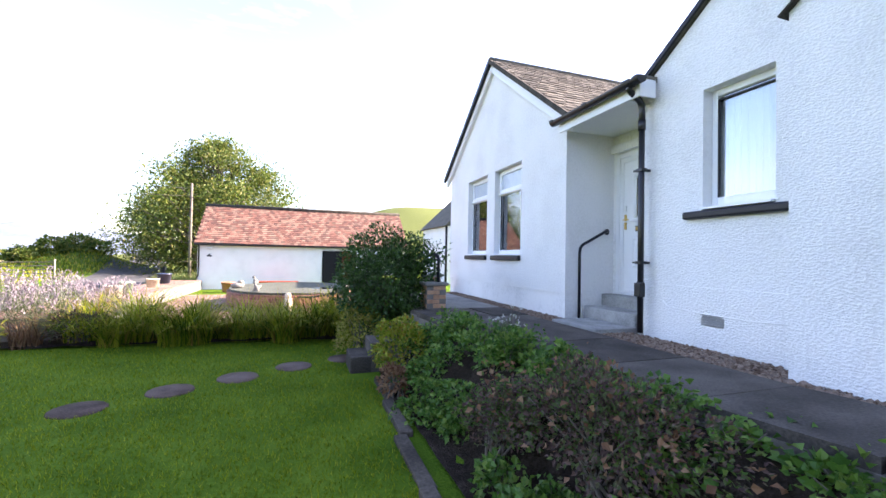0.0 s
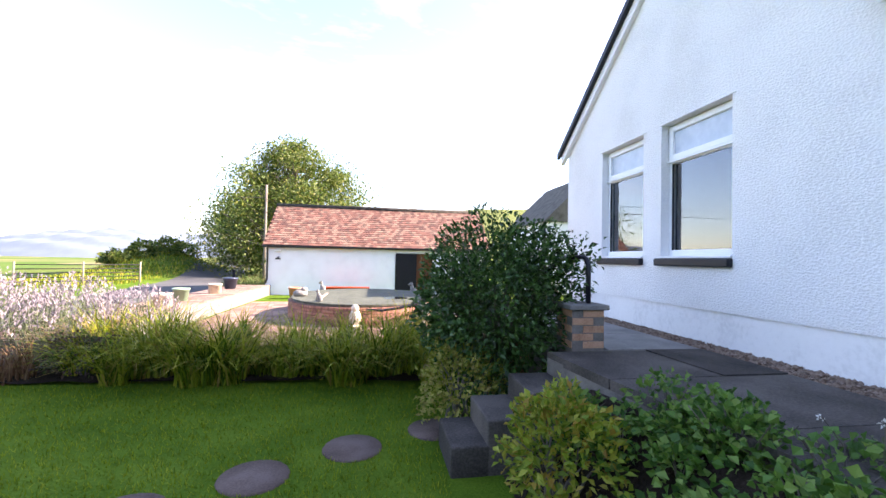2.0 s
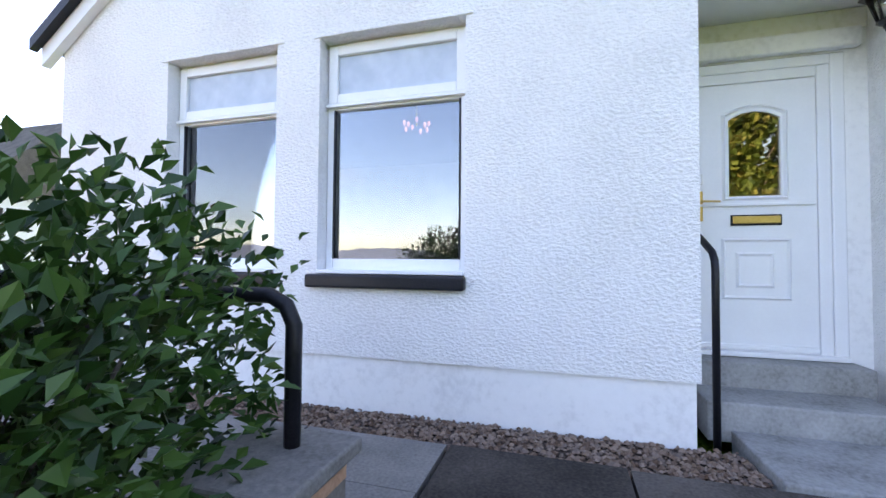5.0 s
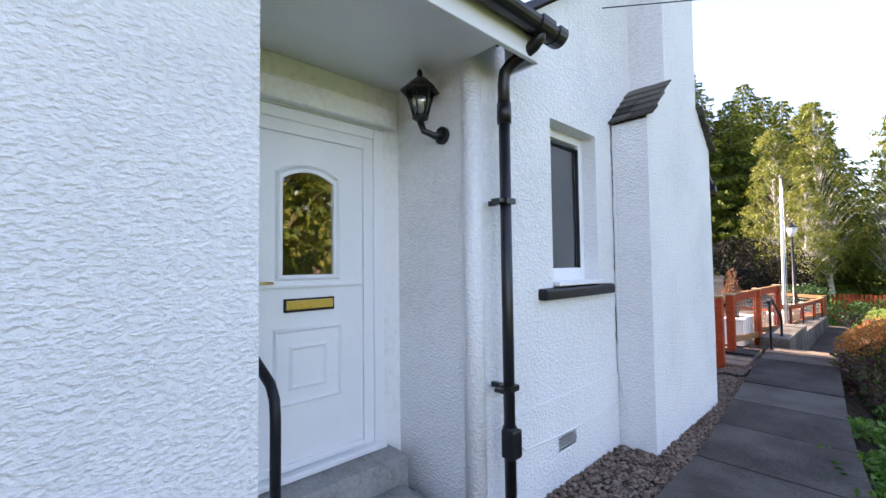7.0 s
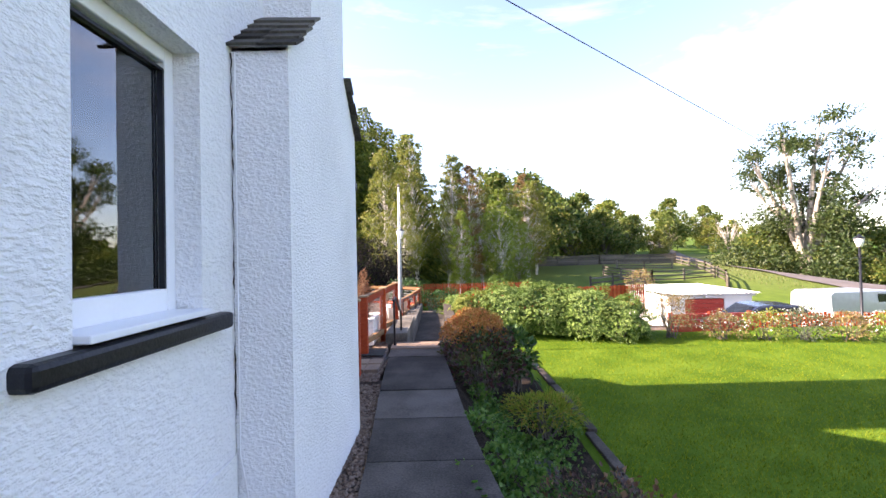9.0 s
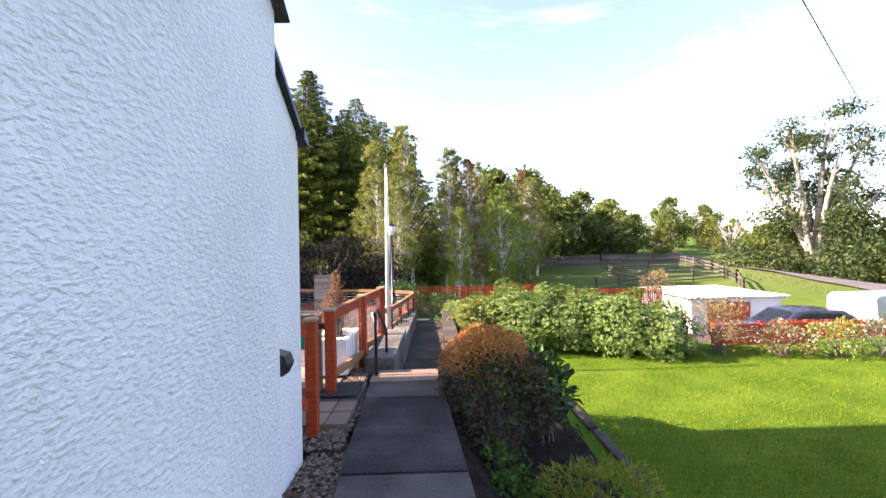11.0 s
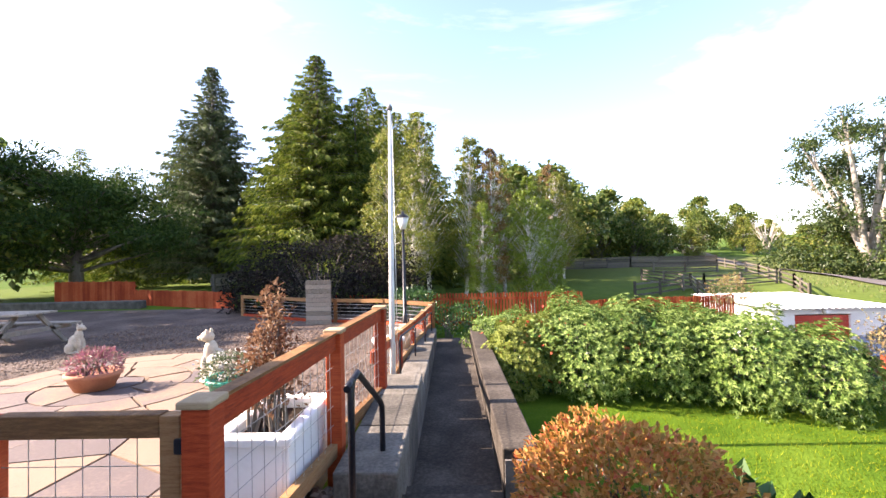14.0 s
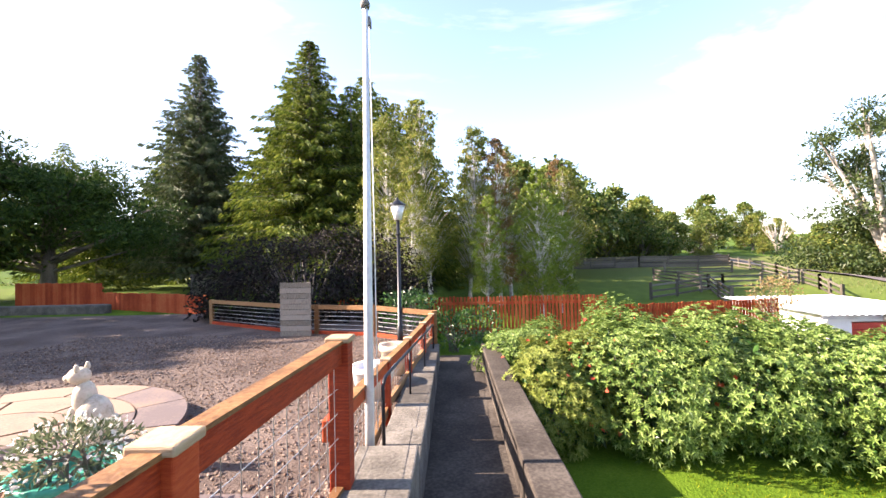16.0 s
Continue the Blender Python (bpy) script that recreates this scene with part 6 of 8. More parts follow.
# pots, planter, statues and table in the court
planter = holder("planter", (0.45, -8.47, 0.08), "white painted planter with a dry brown shrub", "planter")
part("box", boxes((0.235, 0.275, -8.84, -8.11, 0.08, 0.50), (0.62, 0.66, -8.84, -8.11, 0.08, 0.50), (0.275, 0.62, -8.15, -8.11, 0.08, 0.50), (0.275, 0.62, -8.84, -8.80, 0.08, 0.50), bevel=0.01), M["whitepaint"], planter)
part("rim", boxes((0.21, 0.295, -8.87, -8.08, 0.50, 0.555), (0.60, 0.685, -8.87, -8.08, 0.50, 0.555), (0.295, 0.60, -8.17, -8.08, 0.50, 0.555), (0.295, 0.60, -8.87, -8.78, 0.50, 0.555), bevel=0.012), M["whitepaint"], planter)
part("soil", boxes((0.275, 0.62, -8.80, -8.15, 0.085, 0.47)), M["soil"], planter)
statue("cat_statue", (2.22, -10.85, 0.085), scaled(SIT, 1.1, -1), M["caststone"], "cream stone sitting cat statue on the paving")
statue("cat_statue", (6.3, -13.4, -0.08), scaled(SIT, 0.95), M["caststone"], "cream stone sitting animal statue on the gravel")
thing("heather_pot", lathe([(0.20, 0), (0.27, 0.15), (0.29, 0.155), (0.29, 0.20), (0.25, 0.20), (0.24, 0.16)], (3.56, -10.65, 0.087), 24, sx=1.0, sy=0.9), M["terracotta"], "oval terracotta planter on the paving", "plant pot")
thing("green_tub", lathe([(0.19, 0), (0.235, 0.30), (0.265, 0.305), (0.265, 0.345), (0.23, 0.345), (0.21, 0.28)], (1.45, -9.85, 0.082), 24), M["greenpot"], "bright green plastic tub on the paving", "plant pot")
thing("white_tub", lathe([(0.18, 0), (0.24, 0.3), (0.26, 0.31), (0.26, 0.36), (0.22, 0.36), (0.21, 0.3)], (0.34, -12.45, -0.08), 24), M["whitepaint"], "white plastic tub against the fence", "plant pot")
thing("white_tub", lathe([(0.14, 0), (0.2, 0.32), (0.22, 0.33), (0.22, 0.4), (0.18, 0.4), (0.17, 0.3)], (0.22, -13.4, -0.08), 24), M["caststone"], "pale stone urn against the fence", "plant pot")
table = holder("picnic_table", (8.4, -13.9, -0.11), "weathered wooden picnic table with benches", "picnic table")
for k in range(5):
    part("top_plank", boxes((7.5, 9.3, -14.28 + 0.155 * k, -14.14 + 0.155 * k, 0.60, 0.64), bevel=0.005), M["greywood"], table)
for y in (-14.85, -13.1):
    for k in range(2):
        part("seat_plank", boxes((7.5, 9.3, y + 0.15 * k, y + 0.14 + 0.15 * k, 0.30, 0.34), bevel=0.005), M["greywood"], table)
for x in (7.75, 9.0):
    beam((x, -14.75, -0.11), (x, -14.1, 0.6), 0.06, 0.11, M["greywood"], table, "leg")
    beam((x, -13.0, -0.11), (x, -13.7, 0.6), 0.06, 0.11, M["greywood"], table, "leg")
    beam((x, -14.85, 0.26), (x, -12.85, 0.26), 0.06, 0.09, M["greywood"], table, "cross_beam")

# fences around the court
wf = holder("wire_fence", (3, -17, 0), "red timber rail fence with wire at the court", "fence")
WP = [(5.7, -18.4), (3.15, -16.9), (2.35, -16.6), (1.0, -16.2), (-0.25, -15.2)]
for x, y in WP:
    post(wf, x, y, -0.5, 0.55, 0.09, M["tanwood"], False)
for p, q in zip(WP, WP[1:]):
    beam((*p, 0.50), (*q, 0.50), 0.05, 0.09, M["tanwood"], wf)
    beam((*p, -0.05), (*q, -0.05), 0.05, 0.09, M["redwood"], wf)
    for k in range(5):
        part("wire", tube([(*p, 0.04 + 0.09 * k), (*q, 0.04 + 0.09 * k)], 0.006, 4), M["steel"], wf)
panel = holder("slatted_panel", (2.75, -16.35, -0.1), "tall grey weathered slatted wooden panel", "panel")
for k in range(10):
    part("slat", boxes((2.40, 3.05, -16.40, -16.36, -0.08 + 0.113 * k, 0.026 + 0.113 * k), bevel=0.004), M["greywood"], panel)
for x in (2.44, 2.95):
    part("batten", boxes((x, x + 0.06, -16.45, -16.40, -0.2, 1.05)), M["greywood"], panel)


def board_fence(name, a, b, z0, z1, label, step=0.15, gap=0.012, depth=0.02, arch=0.0):
    a, b = Vector(a), Vector(b)
    k = int((b - a).length / step)
    ob = holder(name, (a.x, a.y, z0), label, "fence")
    me = mesh_of("paling", boxes((-step / 2 + gap, step / 2 - gap, -depth / 2, depth / 2, 0, 1)), M["redboard"])
    ang = math.atan2(b.y - a.y, b.x - a.x)
    for i in range(k):
        p = a.lerp(b, (i + 0.5) / k)
        g0 = float(gz(p.x, p.y)) - 0.1 if z0 is None else z0
        piece("paling", me, ob, (p.x - a.x, p.y - a.y, 0), rz=ang, scale=(1, 1, z1 - z0 + random.uniform(-0.02, 0.02)))
    for z in (z0 + 0.2, z1 - 0.2):
        beam((a.x, a.y - 0.05, z), (b.x, b.y - 0.05, z), 0.05, 0.08, M["redboard"], ob)
    return ob


board_fence("board_fence", (7.3, -20.9), (12.9, -23.4), -0.5, 0.48, "dark red boarded fence at the end of the court", 0.14, 0.002)
board_fence("board_fence", (12.9, -23.4), (17.5, -24.5), -0.3, 0.85, "dark red boarded fence, higher section", 0.14, 0.002)
board_fence("picket_fence", (4.5, -20.6), (-5.2, -20.2), -0.9, 0.30, "red-stained paling fence before the wood", 0.11, 0.018)
board_fence("picket_fence", (-5.2, -20.2), (-11.0, -21.2), -1.3, -0.02, "red-stained paling fence running to the garage", 0.11, 0.012)
board_fence("picket_fence", (-11.2, -15.4), (-24, -13.6), -1.9, -0.62, "bright red paling fence along the drive", 0.12, 0.02)
rp = holder("board_fence", (-8, -12, -0.8), "bright red painted horizontal boards behind the border", "fence")
for k in range(5):
    part("board", boxes((-9.6, -7.2, -12.25, -12.2, -0.95 + 0.165 * k, -0.80 + 0.165 * k)), M["redpaint"], rp)
for x in (-9.5, -8.4, -7.3):
    part("post", boxes((x - 0.05, x + 0.05, -12.33, -12.25, -1.4, -0.1)), M["redboard"], rp)
thing("stone_wall", boxes((11.5, 17.5, -22.2, -21.8, -0.4, 0.15), bevel=0.05), M["wallstone"], "low grey stone wall at the edge of the court", "wall")

# garage
GZ0 = -2.3
gar = holder("garage", (-13.7, -22.5, GZ0), "white garage with a red door and sheet roof", "garage")
part("wall", boxes((-12.0, -11.8, -24.7, -20.4, GZ0 - 0.4, -0.5), (-15.7, -15.5, -24.7, -20.4, GZ0 - 0.4, -0.5), (-15.5, -12.0, -24.7, -24.5, GZ0 - 0.4, -0.5), (-12.5, -12.0, -20.6, -20.4, GZ0 - 0.4, -0.5), (-15.5, -14.4, -20.6, -20.4, GZ0 - 0.4, -0.5), (-14.4, -12.5, -20.6, -20.4, -0.68, -0.5)), M["whitepaint"], gar)
for k in range(8):
    part("door_slat", boxes((-14.39, -12.51, -20.52, -20.47, GZ0 + 0.21 * k - 0.1, GZ0 + 0.2 + 0.21 * k - 0.1)), M["redpaint"], gar, "red painted garage door")
rows = 60
rv = [(-15.95 + 4.4 * i / rows, y, -0.46 + 0.025 * math.sin(i * math.pi / 1.5) + (0.10 if y < -22 else 0.0) + dz) for i in range(rows + 1) for y in (-20.15, -24.9) for dz in (0, 0.02)]
rf = []
for i in range(rows):
    a = 4 * i
    rf += [(a + 1, a + 5, a + 7, a + 3), (a, a + 2, a + 6, a + 4), (a, a + 4, a + 5, a + 1), (a + 2, a + 3, a + 7, a + 6)]
part("roof", (rv, rf), M["sheet"], gar, "white corrugated sheet roof")
part("fascia", boxes((-15.9, -11.65, -20.42, -20.38, -0.60, -0.50)), M["sheet"], gar)
part("flood_lamp", boxes((-13.6, -13.4, -20.38, -20.2, -0.64, -0.52), bevel=0.02), M["ornament"], gar)


# parked vehicles
def vehicle(name, at, rz, length, width, height, profile, glass, paint, label, category):
    ob = holder(name, at, label, category)
    ob.rotation_euler = (0, 0, rz)

    def sub(n, bm, m, lb="", parent=None):
        o = new(n, mesh_of(n, bm, m))
        o.parent = parent or ob
        return tagged(o, lb)
    bm = bmesh.new()
    prof = [(x * length, z * height) for x, z in profile]
    k = len(prof)
    rings = []
    for s, inset in ((-0.5, 0.12), (-0.46, 0.02), (0.46, 0.02), (0.5, 0.12)):
        cz = height * 0.45
        rings.append([bm.verts.new((x * (1 - inset * 0.12), s * width * (1 - 0.22 * max(0, z / height - 0.55)), cz + (z - cz) * (1 - inset * 0.35))) for x, z in prof])
    for a, b in zip(rings, rings[1:]):
        for i in range(k):
            bm.faces.new((a[i], a[(i + 1) % k], b[(i + 1) % k], b[i]))
    bm.faces.new(rings[0][::-1]), bm.faces.new(rings[-1])
    bmesh.ops.recalc_face_normals(bm, faces=bm.faces[:])
    sub("body", bm, paint)
    for nm, pts in glass:
        pts = [(x * length, z * height) for x, z in pts]
        if nm == "side_window":
            for s in (-1, 1):
                sub(nm, prism(pts, "y", s * width * 0.462, s * width * 0.478), M["carglass"])
        else:
            (xa, za), (xb, zb) = pts
            b2 = bmesh.new()
            vs = [b2.verts.new(p) for p in ((xa, -width * 0.42, za), (xa, width * 0.42, za), (xb, width * 0.36, zb), (xb, -width * 0.36, zb))]
            b2.faces.new(vs)
            bmesh.ops.solidify(b2, geom=b2.faces[:], thickness=0.02)
            sub(nm, b2, M["carglass"])
    for x in (-0.31, 0.31):
        for s in (-1, 1):
            w = sub("wheel", tube([(x * length, s * width * 0.36, 0.31), (x * length, s * width * 0.5, 0.31)], 0.31, 18), M["rubber"])
            sub("rim", tube([(x * length, s * width * 0.5, 0.31), (x * length, s * width * 0.508, 0.31)], 0.19, 14), M["silver"], "", w)
    for s in (-1, 1):
        sub("tail_light", boxes((0.47 * length, 0.495 * length, s * width * 0.42 - 0.08, s * width * 0.42 + 0.08, height * 0.5, height * 0.66), bevel=0.01), M["redlens"])
        sub("mirror", boxes((-0.2 * length, -0.16 * length, s * width * 0.5 - 0.02, s * width * 0.5 + s * 0.14, height * 0.58, height * 0.67), bevel=0.015), paint)
    return ob


CAR = [(-0.5, 0.2), (-0.49, 0.45), (-0.44, 0.54), (-0.22, 0.62), (-0.06, 0.96), (0.05, 1.0), (0.28, 0.98), (0.42, 0.72), (0.5, 0.64), (0.5, 0.2), (0.42, 0.14), (-0.42, 0.14)]
CARG = [("side_window", [(-0.16, 0.66), (-0.03, 0.92), (0.24, 0.93), (0.36, 0.68)]), ("windscreen", [(-0.205, 0.66), (-0.075, 0.945)]), ("rear_window", [(0.415, 0.74), (0.30, 0.96)])]
VAN = [(-0.5, 0.18), (-0.49, 0.42), (-0.46, 0.5), (-0.33, 0.58), (-0.2, 0.95), (-0.14, 0.99), (0.46, 1.0), (0.5, 0.94), (0.5, 0.18), (0.42, 0.13), (-0.42, 0.13)]
VANG = [("side_window", [(-0.26, 0.6), (-0.17, 0.9), (0.0, 0.92), (0.0, 0.6)]), ("windscreen", [(-0.325, 0.6), (-0.215, 0.93)])]
vehicle("car", (-13.4, -17.3, -2.03), radians(172), 4.3, 1.75, 1.5, CAR, CARG, M["carpaint"], "dark blue parked estate car", "car")
vehicle("van", (-18.6, -18.4, -2.03), radians(8), 4.5, 1.8, 1.85, VAN, VANG, M["silver"], "silver parked van on the drive", "van")

# paddock fences and gates
def rail_fence(pts, h, label, rails=3, material="oldrail"):
    ob = holder("paddock_fence", (*pts[0], float(gz(*pts[0]))), label, "fence", "paddock fences")
    for p, q in zip(pts, pts[1:]):
        k = max(1, int((Vector(q) - Vector(p)).length / 2.6))
        for i in range(k + 1):
            c = Vector(p).lerp(Vector(q), i / k)
            z = float(gz(c.x, c.y))
            part("post", boxes((c.x - 0.07, c.x + 0.07, c.y - 0.07, c.y + 0.07, z - 0.3, z + h)), M[material], ob)
            if i < k:
                e = Vector(p).lerp(Vector(q), (i + 1) / k)
                ze = float(gz(e.x, e.y))
                for r in range(rails):
                    dz = h * (r + 0.6) / rails - 0.05
                    beam((c.x, c.y, z + dz), (e.x, e.y, ze + dz), 0.05, 0.12 if rails < 5 else 0.2, M[material], ob)


rail_fence([(-14, -57), (-23, -58), (-33, -57)], 1.35, "grey boarded fence along the paddock", 6)
rail_fence([(-33, -57), (-30, -46), (-26, -37), (-22, -31)], 1.1, "weathered post and rail fence beside the lane")
rail_fence([(-13, -34), (-20, -38), (-27, -40)], 1.1, "weathered post and rail paddock fence")
rail_fence([(-18, -44), (-19, -38), (-16, -31)], 1.1, "weathered post and rail sheep pen", 4)
rail_fence([(-22, -50), (-28, -49)], 1.1, "weathered hurdle fence in the paddock", 4)
rail_fence([(11, -26), (12.5, -33), (15, -40)], 1.2, "weathered paling fence into the wood", 6)
thing("utility_pole", tube([(-42, -86, 2), (-42, -86, 8.6)], [0.14, 0.10], 8), M["palebark"], "pale wooden utility pole in the trees", "pole")


# ---- planting ----
def twigs(center, radii, base, count, r=0.012):
    bm = bmesh.new()
    p, _ = blob_points(center, [c * 0.85 for c in radii], count, 0.4, 0.1, -0.2)
    for q in p:
        b = Vector(base) + Vector((random.uniform(-0.12, 0.12), random.uniform(-0.12, 0.12), 0))
        mid = b.lerp(Vector(q), 0.5) + Vector((random.uniform(-0.05, 0.05), random.uniform(-0.05, 0.05), 0.05))
        tube([b, mid, Vector(q)], [r, r * 0.7, r * 0.3], 4, bm, False)
    return bm


def shrub(name, at, center, radii, count, size, leaf, label, category="shrub", aspect=0.55, extra=(), shell=0.4, lump=0.18, whorl=0, stems=14, low=-0.6):
    """A shrub: stems from its foot, and a lumpy crown of leaves."""
    ob = holder(name, at, label, category)
    g = rosettes(center, radii, count, size, whorl, aspect, shell, lump, low) if whorl else blob_leaves(center, radii, count, size, aspect, shell, lump, low=low)
    part("foliage", g, LEAF[leaf], ob)
    for nm, lf, cnt, sz, sc, lb in extra:
        part(nm, blob_leaves(center, [r * sc for r in radii], cnt, sz, 0.7, 0.12, lump, low=-0.1), LEAF[lf], ob, lb)
    if stems:
        part("stems", twigs(center, radii, at, stems), M["bark"], ob)
    return ob


def G(x, y):
    return float(gz(x, y))


# large evergreen by the steps
big = holder("evergreen_shrub", (-2.25, 2.05, -0.6), "large dark glossy evergreen shrub by the steps", "shrub")
part("foliage", join([blob_leaves((-2.25, 2.1, 0.42), (0.84, 0.77, 0.92), 11500, 0.062, 0.55, 0.55, 0.14), blob_leaves((-2.2, 2.05, 0.1), (0.66, 0.66, 0.9), 2600, 0.07), blob_leaves((-2.65, 2.25, 0.35), (0.5, 0.5, 0.5), 900, 0.085),
                      blob_leaves((-1.75, 2.0, 0.78), (0.5, 0.35, 0.42), 700, 0.085, shell=0.8), blob_leaves((-1.44, 1.8, 0.93), (0.26, 0.15, 0.24), 170, 0.06, shell=0.9)]), LEAF["privet"], big)
part("stems", twigs((-2.25, 2.1, 0.45), (0.85, 0.75, 0.95), (-2.3, 2.1, -0.7), 40, 0.016), M["bark"], big)
shrub("variegated_shrub", (-2.72, 1.75, G(-2.72, 1.75)), (-2.72, 1.72, -0.42), (0.40, 0.36, 0.42), 1900, 0.055, "yellow", "small yellow-green variegated shrub at the steps")
shrub("lime_shrub", (-2.42, 0.05, G(-2.42, 0.05)), (-2.42, 0.05, -0.34), (0.36, 0.38, 0.36), 1700, 0.062, "lime", "lime green shrub with yellowing leaves")
shrub("brown_clump", (-2.62, -0.5, G(-2.62, -0.5)), (-2.62, -0.45, -0.6), (0.16, 0.2, 0.18), 500, 0.06, "dry", "low browned clump at the kerb")

# low flowering bed
def ground_cover(x0, x1, y0, y1, count, size, leaf, label, h=(0.08, 0.28), lump=11):
    ob = holder("bed_plants", ((x0 + x1) / 2, (y0 + y1) / 2, G((x0 + x1) / 2, (y0 + y1) / 2)), label, "plants")
    cx, cy, cr, ch = rng.uniform(x0, x1, lump), rng.uniform(y0, y1, lump), rng.uniform(0.14, 0.28, lump), rng.uniform(*h, lump)
    out = []
    for a, b, r, hh in zip(cx, cy, cr, ch):
        out.append(blob_leaves((a, b, G(a, b) + hh * 0.45), (r, r, hh * 0.75), count // lump, size, 0.85, 0.6, 0.2, 0.25, -0.4))
    part("foliage", join(out), LEAF[leaf], ob)
    st = bmesh.new()
    for a, b, r, hh in zip(cx, cy, cr, ch):
        for _ in range(5):
            q = (a + random.uniform(-r, r) * 0.7, b + random.uniform(-r, r) * 0.7, G(a, b) + hh)
            tube([(a, b, G(a, b)), q], [0.005, 0.003], 4, st, False)
    part("stems", st, M["bark"], ob)


ground_cover(-2.5, -1.6, -1.7, -0.2, 3800, 0.054, "geranium", "bright green geranium leaves in the bed", (0.08, 0.27), lump=19)
ground_cover(-2.35, -2.0, -0.1, 0.6, 900, 0.05, "geranium", "green leaves beside the garden steps", lump=6)
ground_cover(-2.0, -1.75, -1.0, 0.3, 1000, 0.05, "geranium", "green leaves along the path edge", lump=6)
ground_cover(-2.5, -1.6, -3.0, -1.6, 2800, 0.054, "geranium", "green leafy perennials in the bed", lump=12)
ground_cover(-2.6, -1.6, -4.6, -2.9, 2800, 0.056, "geranium", "spreading geranium leaves in the bed", lump=13)
ground_cover(-2.55, -1.35, -6.8, -4.6, 2600, 0.05, "geranium", "straggling green perennials in the bed", lump=15)
ground_cover(-1.45, -1.15, -6.4, -3.0, 900, 0.06, "geranium", "low green leaves along the path edge", (0.05, 0.14), lump=10)
ground_cover(-1.85, -1.45, -3.4, -0.9, 1500, 0.05, "geranium", "green leaves spilling onto the path edge", (0.14, 0.30), lump=13)
ground_cover(-1.7, -1.32, -6.3, -3.2, 1300, 0.05, "geranium", "low leaves hanging over the path edge", (0.10, 0.22), lump=13)
shrub("purple_shrub", (-1.95, -3.2, G(-1.95, -3.2)), (-2.0, -3.1, -0.16), (0.45, 0.78, 0.32), 5200, 0.036, "purple", "faded purple-leaved shrub in the bed", extra=(("dry_heads", "dry", 260, 0.05, 1.05, "dry brown seed heads"),), shell=0.6, lump=0.3)
shrub("purple_shrub", (-2.25, -2.3, G(-2.25, -2.3)), (-2.2, -2.35, -0.36), (0.3, 0.42, 0.22), 1700, 0.036, "purple", "low purple-brown perennial in the bed", shell=0.6)
for x, y, h in ((-1.5, -1.15, 0.42), (-1.62, -1.35, 0.36), (-1.4, -0.9, 0.3)):
    fl2 = holder("white_flowers", (x, y, G(x, y)), "tall white daisy-like flowers on thin stems", "flowers")
    sb, heads = bmesh.new(), []
    for _ in range(6):
        q = Vector((x + random.uniform(-0.16, 0.16), y + random.uniform(-0.16, 0.16), G(x, y) + h * random.uniform(0.75, 1.25)))
        tube([(x, y, G(x, y)), q], 0.003, 4, sb, False)
        heads.append(blob_leaves(tuple(q), (0.015, 0.015, 0.008), 8, 0.02, 0.6))
    part("stems", sb, M["bark"], fl2)
    part("petals", join(heads), LEAF["white_fl"], fl2)
    part("foliage", blob_leaves((x, y, G(x, y) + h * 0.4), (0.14, 0.14, h * 0.5), 240, 0.04, 0.3), LEAF["sage"], fl2)


# strap-leaved clumps, lavender and dry border
def clump(x, y, r, count, h, w, lean, leaf, label, name="strap_leaf_clump", category="grass clump"):
    a, q = rng.uniform(0, 6.28, count), np.sqrt(rng.random(count)) * r
    px, py = x + q * np.cos(a), y + q * np.sin(a)
    p = np.stack([px, py, gz(px, py)], 1)
    return thing(name, blades(p, h, w, lean, 4), LEAF[leaf], label, category, "clumps in the border")


for k in range(12):
    x = -2.55 - 0.42 * k + random.uniform(-0.16, 0.16)
    clump(x, 3.30 + 0.055 * (-2.5 - x) + random.uniform(-0.12, 0.35), 0.26, 300, 0.90 + random.uniform(-0.32, 0.25), 0.025, 1.2, "strap", "arching green strap-leaved clump with tan tips")
    if k % 2:
        clump(x - 0.1, 4.35 + random.uniform(-0.1, 0.2), 0.2, 200, 1.0 + random.uniform(-0.2, 0.2), 0.024, 0.95, "strap", "tall arching strap-leaved clump")
for k in range(5):
    clump(-3.3 - 0.95 * k, 4.2, 0.3, 40, 0.95, 0.008, 0.35, "dry", "thin dry brown flower stalks", "dry_stalks", "stalks")


def lavender(x, y, r, h):
    ob = holder("lavender_bush", (x, y, G(x, y)), "lavender bush in pale purple flower", "lavender", "lavender bushes")
    part("foliage", blob_leaves((x, y, G(x, y) + h * 0.45), (r, r, h * 0.5), 1500, 0.07, 0.16, 0.5, 0.12, 0.8, -0.2), LEAF["sage"], ob)
    p, u = blob_points((x, y, G(x, y) + h * 0.5), (r, r, h * 0.5), 170, 0.1, 0.1, 0.0)
    tip = p + u * 0.12 + np.array([0, 0, 0.22])
    s = np.concatenate([p + (tip - p) * t for t in (0.45, 0.6, 0.75, 0.9)])
    k = len(s)
    part("flower_spikes", leaves(s, rng.normal(size=(k, 3)) * 0.5 + np.array([0, 0, 1.0]), rng.normal(size=(k, 3)), 0.06, 0.028), LEAF["lavender"], ob)
    st = blades(p, 0.26, 0.006, 0.15, 1)
    part("stalks", st, LEAF["sage"], ob)


